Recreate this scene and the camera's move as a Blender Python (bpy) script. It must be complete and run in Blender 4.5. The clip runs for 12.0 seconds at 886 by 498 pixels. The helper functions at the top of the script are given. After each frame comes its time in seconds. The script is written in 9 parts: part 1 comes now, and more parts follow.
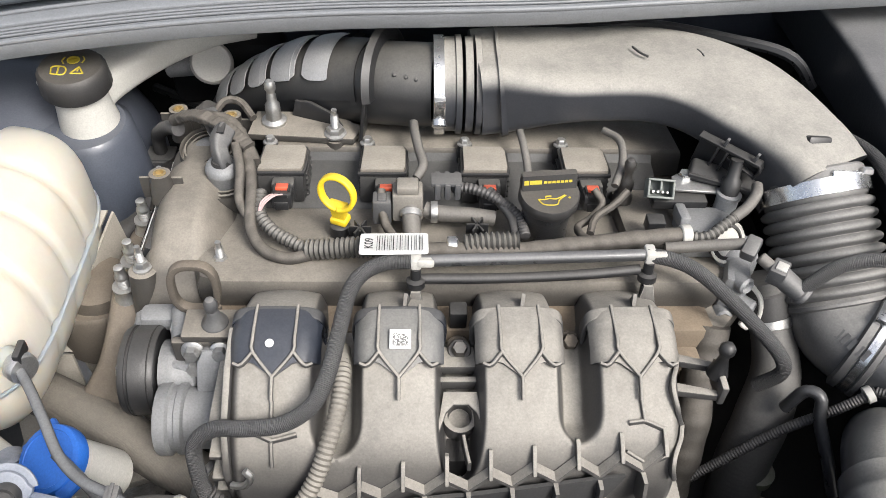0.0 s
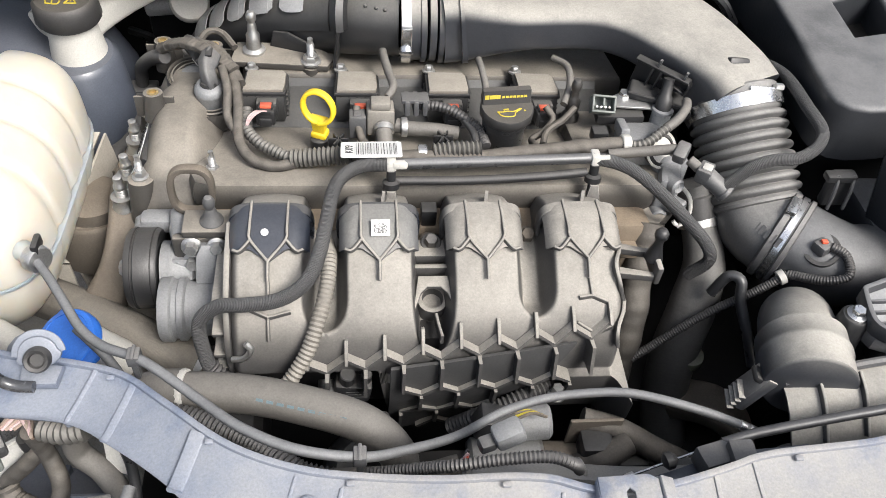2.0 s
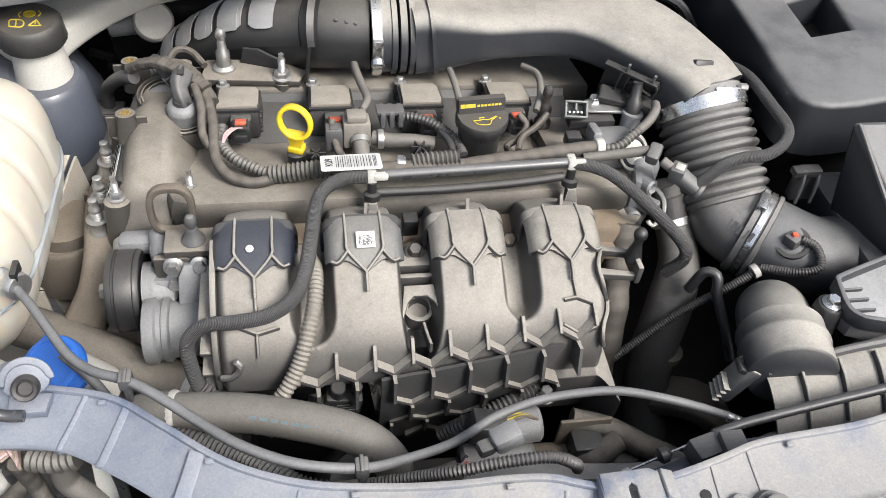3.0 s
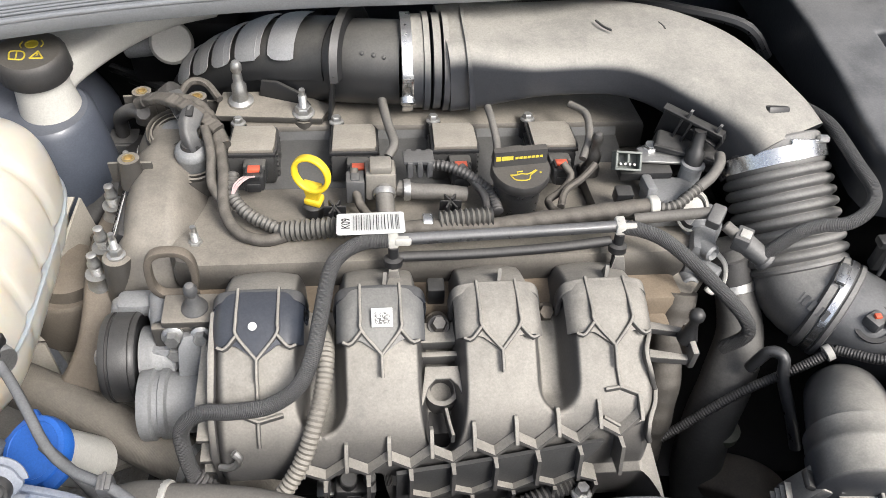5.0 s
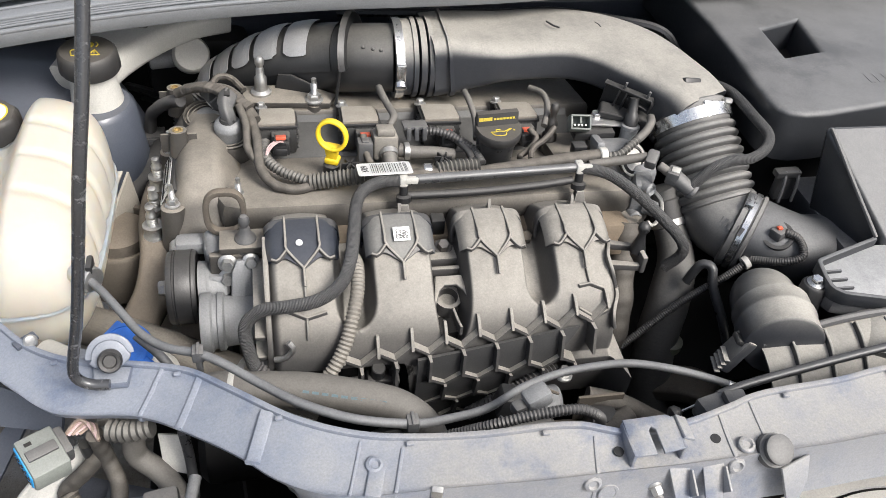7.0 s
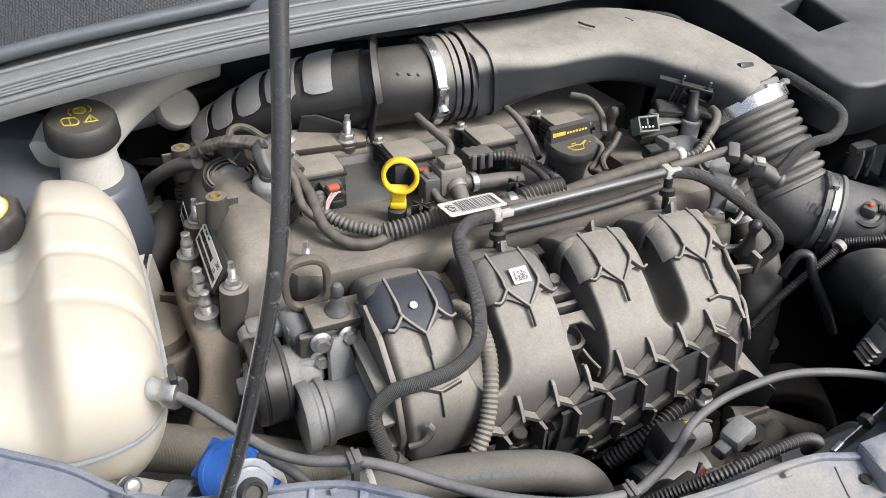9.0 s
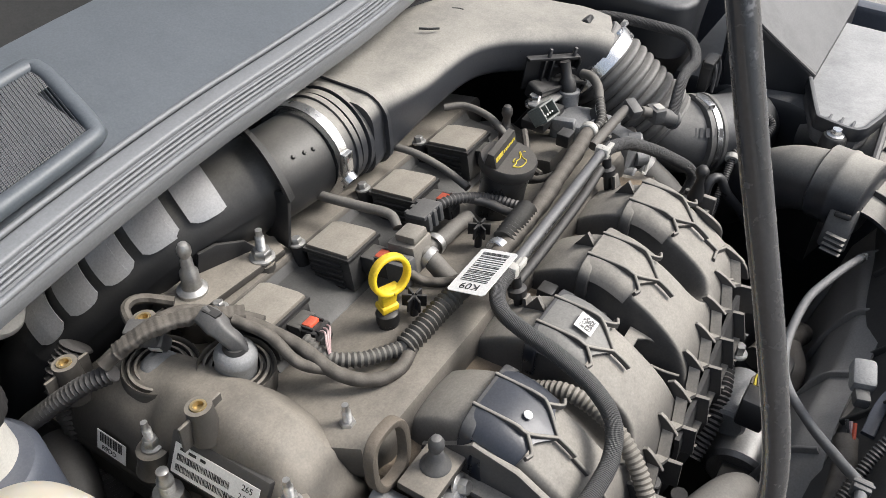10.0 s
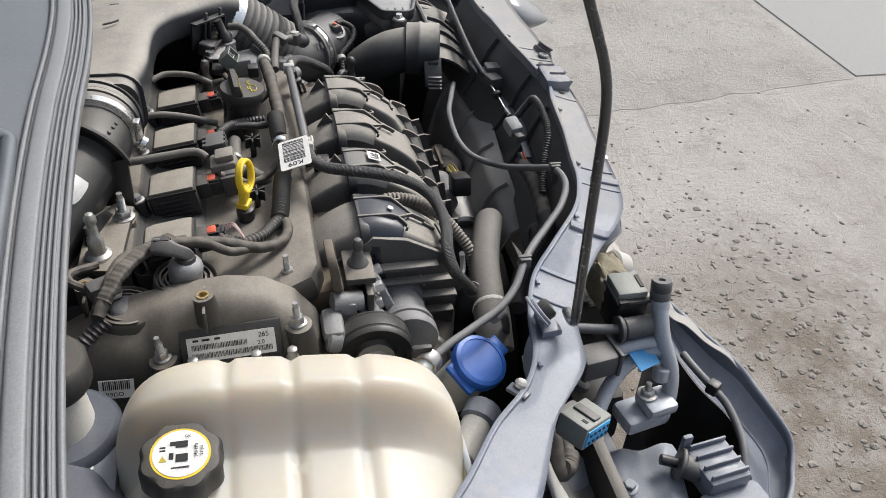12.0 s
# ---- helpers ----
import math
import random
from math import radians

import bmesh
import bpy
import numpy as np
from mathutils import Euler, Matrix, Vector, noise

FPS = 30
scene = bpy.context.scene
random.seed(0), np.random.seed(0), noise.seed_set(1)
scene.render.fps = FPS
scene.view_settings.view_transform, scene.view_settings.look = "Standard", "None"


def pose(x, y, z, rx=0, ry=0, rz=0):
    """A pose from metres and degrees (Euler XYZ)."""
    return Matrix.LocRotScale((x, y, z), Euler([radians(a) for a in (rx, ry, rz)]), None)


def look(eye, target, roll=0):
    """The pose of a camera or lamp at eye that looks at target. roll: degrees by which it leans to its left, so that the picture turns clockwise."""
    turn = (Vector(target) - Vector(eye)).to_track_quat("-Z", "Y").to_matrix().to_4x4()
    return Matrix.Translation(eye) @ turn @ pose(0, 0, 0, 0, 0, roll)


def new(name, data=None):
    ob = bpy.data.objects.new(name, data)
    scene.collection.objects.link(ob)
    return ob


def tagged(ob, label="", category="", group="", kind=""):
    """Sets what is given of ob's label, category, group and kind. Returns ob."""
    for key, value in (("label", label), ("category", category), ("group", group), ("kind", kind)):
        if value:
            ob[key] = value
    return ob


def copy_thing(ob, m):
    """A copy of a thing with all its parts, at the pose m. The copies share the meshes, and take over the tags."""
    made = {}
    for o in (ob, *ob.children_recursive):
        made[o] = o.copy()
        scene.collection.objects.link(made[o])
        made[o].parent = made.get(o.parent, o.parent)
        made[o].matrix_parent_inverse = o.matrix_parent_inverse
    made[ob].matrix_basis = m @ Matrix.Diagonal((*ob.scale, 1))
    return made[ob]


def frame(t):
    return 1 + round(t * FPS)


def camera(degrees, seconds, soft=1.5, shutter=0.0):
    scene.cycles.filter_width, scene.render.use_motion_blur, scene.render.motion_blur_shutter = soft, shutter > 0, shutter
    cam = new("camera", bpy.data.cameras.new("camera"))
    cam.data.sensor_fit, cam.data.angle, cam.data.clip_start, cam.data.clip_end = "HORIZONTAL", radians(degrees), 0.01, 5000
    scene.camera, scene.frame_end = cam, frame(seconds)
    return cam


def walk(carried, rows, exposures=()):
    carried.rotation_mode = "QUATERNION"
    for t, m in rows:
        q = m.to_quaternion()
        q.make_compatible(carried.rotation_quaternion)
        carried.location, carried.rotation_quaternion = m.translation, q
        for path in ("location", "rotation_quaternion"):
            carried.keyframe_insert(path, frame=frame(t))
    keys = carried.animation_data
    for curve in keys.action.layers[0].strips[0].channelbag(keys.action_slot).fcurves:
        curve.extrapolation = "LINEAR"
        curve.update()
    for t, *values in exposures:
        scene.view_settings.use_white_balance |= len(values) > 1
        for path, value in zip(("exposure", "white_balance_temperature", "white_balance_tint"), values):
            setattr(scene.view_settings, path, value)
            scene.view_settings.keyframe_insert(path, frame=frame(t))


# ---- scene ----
cam = camera(55.6, 12.0, soft=0.8)
PATH = [
    (0, (-0.03, 0.001, 1.356), (0.052, 1.384, -0.086), 2.7),
    (0.5, (0.026, -0.051, 1.37), (0.043, 1.322, -0.084), 3.3),
    (1, (0.006, -0.087, 1.373), (0.024, 1.287, -0.08), 3.7),
    (1.5, (-0.041, -0.108, 1.376), (0.048, 1.259, -0.081), 4.8),
    (2, (-0.062, -0.117, 1.369), (0.156, 1.235, -0.089), 6.1),
    (2.5, (-0.075, -0.122, 1.374), (0.206, 1.234, -0.069), 6.6),
    (3, (-0.091, -0.12, 1.369), (0.238, 1.239, -0.06), 6.8),
    (3.5, (-0.087, -0.061, 1.355), (0.258, 1.303, -0.066), 6.6),
    (5.5, (-0.047, 0.002, 1.372), (0.123, 1.311, -0.131), 4.2),
    (6, (-0.069, -0.032, 1.356), (0.154, 1.284, -0.134), 3.2),
    (6.5, (-0.173, -0.168, 1.368), (0.198, 1.125, -0.112), 3.9),
    (7, (-0.156, -0.216, 1.385), (0.228, 1.226, 0.053), 6.6),
    (8.8, (-0.287, -0.095, 1.314), (0.312, 1.343, 0.059), 6.0),
    (9, (-0.346, -0.059, 1.314), (0.355, 1.316, 0.042), 5.3),
    (9.5, (-0.403, 0.11, 1.289), (0.568, 1.285, -0.007), 2.4),
    (10, (-0.483, 0.264, 1.294), (0.832, 1.04, 0.003), 2.0),
    (10.5, (-0.611, 0.366, 1.305), (0.892, 0.659, 0.018), 3.5),
    (11, (-0.606, 0.431, 1.294), (0.926, 0.51, 0.011), 4.2),
    (11.5, (-0.702, 0.467, 1.309), (0.841, 0.271, 0.051), 5.6),
    (12, (-0.843, 0.524, 1.341), (0.689, 0.119, 0.121), 4.0),
]
walk(cam, [(t, look(eye, target, roll)) for t, eye, target, roll in PATH], [(0, 0.62), (1.5, 0.70), (3.5, 0.62), (5.5, 0.72), (6, 0.78), (6.5, 0.66), (7, 0.56), (9, 0.46), (10, 0.43), (10.6, 0.52), (11.5, 0.54), (12, 0.22)])

# ---- light ----
world = bpy.data.worlds.new("world")
scene.world = world
world.use_nodes = True
wn = world.node_tree.nodes
sky = wn.new("ShaderNodeTexSky")
sky.sky_type = "NISHITA"
sky.sun_disc = False
sky.sun_elevation, sky.sun_rotation = radians(48), radians(142)
sky.dust_density, sky.air_density, sky.ozone_density = 4.0, 1.0, 1.0
wn["Background"].inputs["Strength"].default_value = 0.14
haze = wn.new("ShaderNodeHueSaturation")
haze.inputs["Saturation"].default_value = 0.6
world.node_tree.links.new(sky.outputs["Color"], haze.inputs["Color"])
world.node_tree.links.new(haze.outputs["Color"], wn["Background"].inputs["Color"])
sun = new("sun", bpy.data.lights.new("sun", "SUN"))
sun.data.energy, sun.data.angle, sun.data.color = 2.6, radians(22), (1.0, 0.97, 0.94)
sun.matrix_world = look((1.0, -0.9, 2.6), (0, 0.4, 0.8))
scene.view_settings.exposure = 0.38

# ---- materials ----
DUST = (0.36, 0.315, 0.255)


def material(name):
    m = bpy.data.materials.new(name)
    m.use_nodes = True
    n = m.node_tree.nodes
    return m, n, m.node_tree.links, n["Principled BSDF"]


def ramp(n, lk, src, lo, hi):
    r = n.new("ShaderNodeMapRange")
    r.inputs["From Min"].default_value, r.inputs["From Max"].default_value = lo, hi
    r.interpolation_type = "SMOOTHSTEP"
    lk.new(src, r.inputs["Value"])
    return r.outputs["Result"]


def mathn(n, lk, op, a, b):
    m = n.new("ShaderNodeMath")
    m.operation = op
    for i, v in enumerate((a, b)):
        if isinstance(v, (int, float)):
            m.inputs[i].default_value = v
        else:
            lk.new(v, m.inputs[i])
    return m.outputs[0]


def noise_tex(n, lk, vec, scale, detail=4.0, rough=0.6):
    t = n.new("ShaderNodeTexNoise")
    t.inputs["Scale"].default_value, t.inputs["Detail"].default_value, t.inputs["Roughness"].default_value = scale, detail, rough
    lk.new(vec, t.inputs["Vector"])
    return t.outputs["Fac"]


def mixc(n, lk, fac, a, b):
    m = n.new("ShaderNodeMix")
    m.data_type = "RGBA"
    for sock, v in ((m.inputs["Factor"], fac), (m.inputs["A"], a), (m.inputs["B"], b)):
        if isinstance(v, tuple):
            sock.default_value = (*v, 1) if len(v) == 3 else v
        elif isinstance(v, (int, float)):
            sock.default_value = v
        else:
            lk.new(v, sock)
    return m.outputs["Result"]


def surface(name, base, rough=0.5, metal=0.0, dust=0.0, dustcol=DUST, bump=0.15, grain=350.0, wear=0.0, wearcol=(0.5, 0.5, 0.5), side=0.25, coat=0.0, vary=0.12, braid=None, patch=0.0, tan=None):
    """A worn surface: grain and blotches, settled dust that is thicker on faces that look up, and thinned on sides to
    paint in deeper shade.
    """
    m, n, lk, p = material(name)
    dustcol = (dustcol[0] * 0.97, dustcol[1], dustcol[2] * 1.04)
    tc = n.new("ShaderNodeTexCoord")
    obj = tc.outputs["Object"]
    big = noise_tex(n, lk, obj, 22.0, 5.0)
    mid = noise_tex(n, lk, obj, 110.0, 4.0, 0.65)
    fine = noise_tex(n, lk, obj, grain, 3.0, 0.6)
    dark = tuple(c * (1 - vary) for c in base)
    light = tuple(min(1, c * (1 + vary)) for c in base)
    col = mixc(n, lk, mid, dark, light)
    rgh = rough
    if wear > 0:
        w = ramp(n, lk, mathn(n, lk, "ADD", mathn(n, lk, "MULTIPLY", mid, 0.7), mathn(n, lk, "MULTIPLY", fine, 0.3)), 0.62 - wear * 0.15, 0.7 - wear * 0.12)
        col = mixc(n, lk, mathn(n, lk, "MULTIPLY", w, 0.6), col, wearcol)
    if dust > 0:
        g = n.new("ShaderNodeNewGeometry")
        s = n.new("ShaderNodeSeparateXYZ")
        lk.new(g.outputs["Normal"], s.inputs[0])
        up = ramp(n, lk, s.outputs["Z"], 0.15, 0.9)
        up = mathn(n, lk, "ADD", mathn(n, lk, "MULTIPLY", up, 1.0 - side), side)
        blot = ramp(n, lk, mathn(n, lk, "ADD", mathn(n, lk, "MULTIPLY", big, 0.6), mathn(n, lk, "MULTIPLY", mid, 0.4)), 0.27, 0.62)
        sp = mathn(n, lk, "ADD", mathn(n, lk, "MULTIPLY", fine, 0.3), 0.85)
        f = mathn(n, lk, "MULTIPLY", mathn(n, lk, "MULTIPLY", up, mathn(n, lk, "ADD", mathn(n, lk, "MULTIPLY", blot, 0.32), 0.68)), mathn(n, lk, "MULTIPLY", sp, dust))
        if patch > 0:
            pt = ramp(n, lk, noise_tex(n, lk, obj, 9.0, 7.0, 0.68), 0.50, 0.66)
            f = mathn(n, lk, "MULTIPLY", f, mathn(n, lk, "SUBTRACT", 1.0, mathn(n, lk, "MULTIPLY", pt, patch)))
        fc = n.new("ShaderNodeClamp")
        lk.new(f, fc.inputs["Value"])
        f = fc.outputs[0]
        dcol = mixc(n, lk, big, tuple(c * 0.93 for c in dustcol), tuple(c * 1.06 for c in dustcol))
        if tan:
            sx = n.new("ShaderNodeSeparateXYZ")
            lk.new(g.outputs["Position"], sx.inputs[0])
            along = ramp(n, lk, mathn(n, lk, "ADD", sx.outputs["X"], mathn(n, lk, "MULTIPLY", mathn(n, lk, "SUBTRACT", big, 0.5), 0.25)), tan[0], tan[1])
            dcol = mixc(n, lk, along, dcol, tan[2])
        col = mixc(n, lk, f, col, dcol)
        rgh = mathn(n, lk, "ADD", mathn(n, lk, "MULTIPLY", f, 0.76 - rough), rough)
        if metal > 0:
            lk.new(mathn(n, lk, "MULTIPLY", mathn(n, lk, "SUBTRACT", 1.0, f), metal), p.inputs["Metallic"])
    elif metal > 0:
        p.inputs["Metallic"].default_value = metal
    speck = n.new("ShaderNodeVectorMath")
    speck.operation = "SCALE"
    lk.new(col, speck.inputs[0])
    lk.new(mathn(n, lk, "ADD", mathn(n, lk, "MULTIPLY", noise_tex(n, lk, obj, grain * 1.6, 2.0, 0.7), 0.40 + vary), 0.80 - vary * 0.5), speck.inputs["Scale"])
    lk.new(speck.outputs[0], p.inputs["Base Color"])
    rv = mathn(n, lk, "ADD", rgh, mathn(n, lk, "MULTIPLY", mathn(n, lk, "SUBTRACT", mid, 0.5), 0.16))
    lk.new(rv, p.inputs["Roughness"])
    p.inputs["Coat Weight"].default_value = coat
    h = mathn(n, lk, "ADD", mathn(n, lk, "MULTIPLY", fine, 0.5), mathn(n, lk, "MULTIPLY", mid, 0.5))
    b = n.new("ShaderNodeBump")
    b.inputs["Strength"].default_value, b.inputs["Distance"].default_value = bump, 0.002
    lk.new(h, b.inputs["Height"])
    out = b.outputs["Normal"]
    if braid:
        su, sv, amt = braid
        sep = n.new("ShaderNodeSeparateXYZ")
        lk.new(tc.outputs["UV"], sep.inputs[0])
        a1 = mathn(n, lk, "ADD", mathn(n, lk, "MULTIPLY", sep.outputs["X"], su), mathn(n, lk, "MULTIPLY", sep.outputs["Y"], sv))
        a2 = mathn(n, lk, "SUBTRACT", mathn(n, lk, "MULTIPLY", sep.outputs["X"], su), mathn(n, lk, "MULTIPLY", sep.outputs["Y"], sv))
        hh = mathn(n, lk, "MULTIPLY", mathn(n, lk, "SINE", a1, 0), mathn(n, lk, "SINE", a2, 0)) if amt > 0 else mathn(n, lk, "SINE", a1, 0)
        b2 = n.new("ShaderNodeBump")
        b2.inputs["Strength"].default_value, b2.inputs["Distance"].default_value = abs(amt), 0.0015
        lk.new(hh, b2.inputs["Height"])
        lk.new(out, b2.inputs["Normal"])
        out = b2.outputs["Normal"]
    lk.new(out, p.inputs["Normal"])
    return m


M_COVER = surface("dusty_cover_plastic", (0.03, 0.029, 0.028), 0.42, dust=0.8, dustcol=(0.33, 0.29, 0.235), side=0.12)
M_PLENUM = surface("dusty_manifold_plastic", (0.028, 0.029, 0.033), 0.4, dust=0.92, dustcol=(0.345, 0.314, 0.266), side=0.14, bump=0.08)
M_WIPED = surface("wiped_manifold_plastic", (0.008, 0.015, 0.032), 0.30, dust=0.16, dustcol=(0.36, 0.34, 0.31), side=0.03, bump=0.05)
M_DUCT = surface("dusty_duct_plastic", (0.03, 0.033, 0.040), 0.30, dust=0.98, dustcol=(0.362, 0.335, 0.288), side=0.03, bump=0.05, patch=0.06)
M_LID = surface("dusty_coil_lid", (0.14, 0.125, 0.105), 0.55, dust=0.95, dustcol=(0.375, 0.335, 0.275), side=0.2)
M_BLACK = surface("black_plastic", (0.014, 0.0145, 0.016), 0.38, dust=0.2, dustcol=(0.28, 0.26, 0.23), side=0.06)
# near-black stands in for deep shade in hollows and low bay parts
M_DARK = surface("shade_dark_plastic", (0.005, 0.005, 0.006), 0.6, dust=0.06, side=0.03)
M_GREYP = surface("grey_plastic", (0.05, 0.052, 0.056), 0.42, dust=0.45, dustcol=(0.31, 0.29, 0.26), side=0.15)
M_BATT = surface("battery_cover_plastic", (0.026, 0.028, 0.032), 0.36, dust=0.60, dustcol=(0.27, 0.262, 0.25), side=0.03, patch=0.4)
# dark glossy lid: the pale dust colour also paints in its sky reflection
M_SHELF = surface("pale_sheen_lid", (0.12, 0.12, 0.125), 0.5, dust=0.9, dustcol=(0.45, 0.44, 0.42), side=0.1)
M_RUBBER = surface("dusty_rubber", (0.014, 0.014, 0.015), 0.5, dust=0.3, dustcol=(0.23, 0.215, 0.195), side=0.08, bump=0.1)
M_BELLOWS = surface("bellows_rubber", (0.04, 0.041, 0.043), 0.42, dust=0.8, dustcol=(0.31, 0.293, 0.265), side=0.25)
M_HOSE = surface("tan_dusty_hose", (0.045, 0.042, 0.039), 0.55, dust=0.75, dustcol=(0.24, 0.22, 0.19), side=0.45, bump=0.1)
M_BRAID = surface("braided_sleeve", (0.03, 0.03, 0.031), 0.5, dust=0.34, dustcol=(0.26, 0.25, 0.235), side=0.2, braid=(138.2, 2350.0, 0.6))
M_TAPE = surface("cloth_tape", (0.03, 0.028, 0.026), 0.65, dust=0.5, dustcol=(0.255, 0.222, 0.18), side=0.2, braid=(6.283, 420.0, -0.3), bump=0.3)
M_CONDUIT = surface("corrugated_conduit_plastic", (0.022, 0.022, 0.024), 0.4, dust=0.35, dustcol=(0.27, 0.25, 0.225), side=0.15)
M_CONDUIT_T = surface("dusty_corrugated_conduit_plastic", (0.035, 0.034, 0.032), 0.45, dust=0.62, dustcol=(0.27, 0.25, 0.215), side=0.22)
M_CABLE = surface("smooth_black_cable", (0.02, 0.021, 0.023), 0.28, dust=0.28, dustcol=(0.26, 0.25, 0.24), side=0.08)
M_ALU = surface("cast_aluminium", (0.30, 0.31, 0.32), 0.5, metal=0.6, dust=0.68, dustcol=(0.25, 0.24, 0.225), side=0.4, bump=0.35)
M_PIPEALU = surface("dull_aluminium_pipe", (0.42, 0.45, 0.49), 0.38, metal=0.5, dust=0.45, dustcol=(0.36, 0.37, 0.39), side=0.3, bump=0.12)
M_RADH = surface("ribbed_grey_rubber", (0.03, 0.03, 0.031), 0.55, dust=0.6, dustcol=(0.24, 0.225, 0.20), side=0.4)
M_STEEL = surface("zinc_steel", (0.52, 0.52, 0.51), 0.35, metal=1.0, dust=0.35, dustcol=(0.3, 0.28, 0.25), side=0.2)
M_CLAMP = surface("bright_clamp_steel", (0.75, 0.76, 0.77), 0.22, metal=1.0, dust=0.15, side=0.1)
M_SHIELD = surface("aluminium_heat_shield", (0.50, 0.50, 0.50), 0.45, metal=0.5, dust=0.3, dustcol=(0.4, 0.38, 0.35), side=0.1)
M_RUST = surface("dusty_cast_iron", (0.06, 0.052, 0.043), 0.7, dust=0.65, dustcol=(0.25, 0.205, 0.155), side=0.22, bump=0.4)
M_BODY = surface("dusty_blue_grey_body_paint", (0.115, 0.135, 0.18), 0.32, dust=0.8, dustcol=(0.295, 0.302, 0.318), side=0.10, coat=0.2, bump=0.03, patch=0.55)
M_BEAM = surface("dusty_beam_paint", (0.105, 0.135, 0.205), 0.38, dust=0.86, dustcol=(0.268, 0.278, 0.298), side=0.7, coat=0.1, bump=0.03, patch=0.8, tan=(-0.20, 0.02, (0.335, 0.322, 0.295)))
M_BODYD = surface("dark_blue_grey_paint", (0.06, 0.07, 0.092), 0.34, dust=0.3, dustcol=(0.22, 0.22, 0.23), side=0.1, coat=0.3, bump=0.03)
M_BUMPER = surface("dusty_bumper_paint", (0.30, 0.30, 0.31), 0.45, dust=0.9, dustcol=(0.42, 0.39, 0.34), side=0.35, bump=0.06)
M_FOAM = surface("yellowed_foam", (0.27, 0.235, 0.155), 0.9, dust=0.4, dustcol=(0.22, 0.195, 0.15), bump=0.8, grain=160.0)
M_MOUNT = surface("dusty_sheet_metal", (0.24, 0.22, 0.19), 0.6, dust=0.9, dustcol=(0.43, 0.39, 0.325), side=0.35)
M_COWL = surface("grey_cowl_plastic", (0.075, 0.088, 0.10), 0.34, dust=0.4, dustcol=(0.20, 0.215, 0.23), side=0.1, bump=0.05)
M_MESH = surface("cowl_mesh_plastic", (0.03, 0.034, 0.041), 0.45, dust=0.2, dustcol=(0.16, 0.17, 0.18), side=0.1)
M_SEAL = surface("rubber_seal", (0.165, 0.172, 0.18), 0.36, dust=0.4, dustcol=(0.27, 0.278, 0.285), side=0.12, bump=0.03)
M_GLASSD = surface("dark_windscreen", (0.008, 0.009, 0.01), 0.08, dust=0.12, dustcol=(0.2, 0.19, 0.17), bump=0.02)
M_YELLOW = surface("yellow_plastic", (0.85, 0.60, 0.02), 0.4, dust=0.12, bump=0.05, vary=0.05)
M_RED = surface("red_lock_plastic", (0.72, 0.10, 0.04), 0.45, dust=0.2, bump=0.05, vary=0.05)
M_BLUE = surface("blue_plastic", (0.018, 0.125, 0.50), 0.4, dust=0.06, dustcol=(0.3, 0.36, 0.5), bump=0.05, vary=0.06)
M_BLUE2 = surface("light_blue_plastic", (0.03, 0.35, 0.75), 0.45, dust=0.1, bump=0.05)
M_WHITE = surface("white_paper", (0.78, 0.78, 0.76), 0.6, dust=0.12, dustcol=(0.5, 0.47, 0.42), bump=0.03, vary=0.04)
M_WHITEP = surface("off_white_plastic", (0.55, 0.54, 0.50), 0.45, dust=0.35, dustcol=(0.36, 0.34, 0.30), side=0.2, bump=0.05, vary=0.05)
M_INK = surface("black_ink", (0.02, 0.02, 0.02), 0.6, bump=0.0)
M_YINK = surface("yellow_print", (0.50, 0.40, 0.04), 0.6, bump=0.0)
M_CAPB = surface("black_cap_plastic", (0.025, 0.025, 0.026), 0.5, dust=0.32, dustcol=(0.25, 0.22, 0.18), side=0.1)
M_WIRE = surface("white_wire", (0.6, 0.42, 0.42), 0.5, dust=0.3)
M_BRASS = surface("brass_insert", (0.55, 0.42, 0.2), 0.4, metal=0.8, dust=0.3)
M_ROD = surface("black_painted_rod", (0.025, 0.026, 0.029), 0.24, dust=0.18, dustcol=(0.2, 0.2, 0.2), wear=0.3, wearcol=(0.25, 0.25, 0.26), side=0.2, coat=0.6)
M_GREYH = surface("grey_dusty_tube", (0.045, 0.046, 0.048), 0.42, dust=0.6, dustcol=(0.30, 0.295, 0.285), side=0.35, bump=0.05)
M_TANH = surface("pale_tan_corrugated_hose", (0.10, 0.09, 0.075), 0.5, dust=0.7, dustcol=(0.34, 0.31, 0.26), side=0.5, bump=0.1)
M_RAD = surface("dark_radiator", (0.03, 0.03, 0.03), 0.5, metal=0.3, dust=0.25)


def tank_material():
    m, n, lk, p = material("cream_translucent_tank")
    tc = n.new("ShaderNodeTexCoord")
    a = noise_tex(n, lk, tc.outputs["Object"], 9.0, 5.0)
    b = noise_tex(n, lk, tc.outputs["Object"], 120.0, 3.0)
    c = mixc(n, lk, a, (0.56, 0.525, 0.445), (0.61, 0.59, 0.525))
    lk.new(mixc(n, lk, mathn(n, lk, "MULTIPLY", b, 0.35), c, (0.51, 0.465, 0.385)), p.inputs["Base Color"])
    p.inputs["Roughness"].default_value = 0.38
    p.inputs["Subsurface Weight"].default_value = 0.9
    p.inputs["Subsurface Scale"].default_value = 1.0
    p.inputs["Subsurface Radius"].default_value = (0.06, 0.045, 0.03)
    bp = n.new("ShaderNodeBump")
    bp.inputs["Strength"].default_value, bp.inputs["Distance"].default_value = 0.12, 0.003
    lk.new(noise_tex(n, lk, tc.outputs["Object"], 45.0, 4.0), bp.inputs["Height"])
    lk.new(bp.outputs["Normal"], p.inputs["Normal"])
    return m


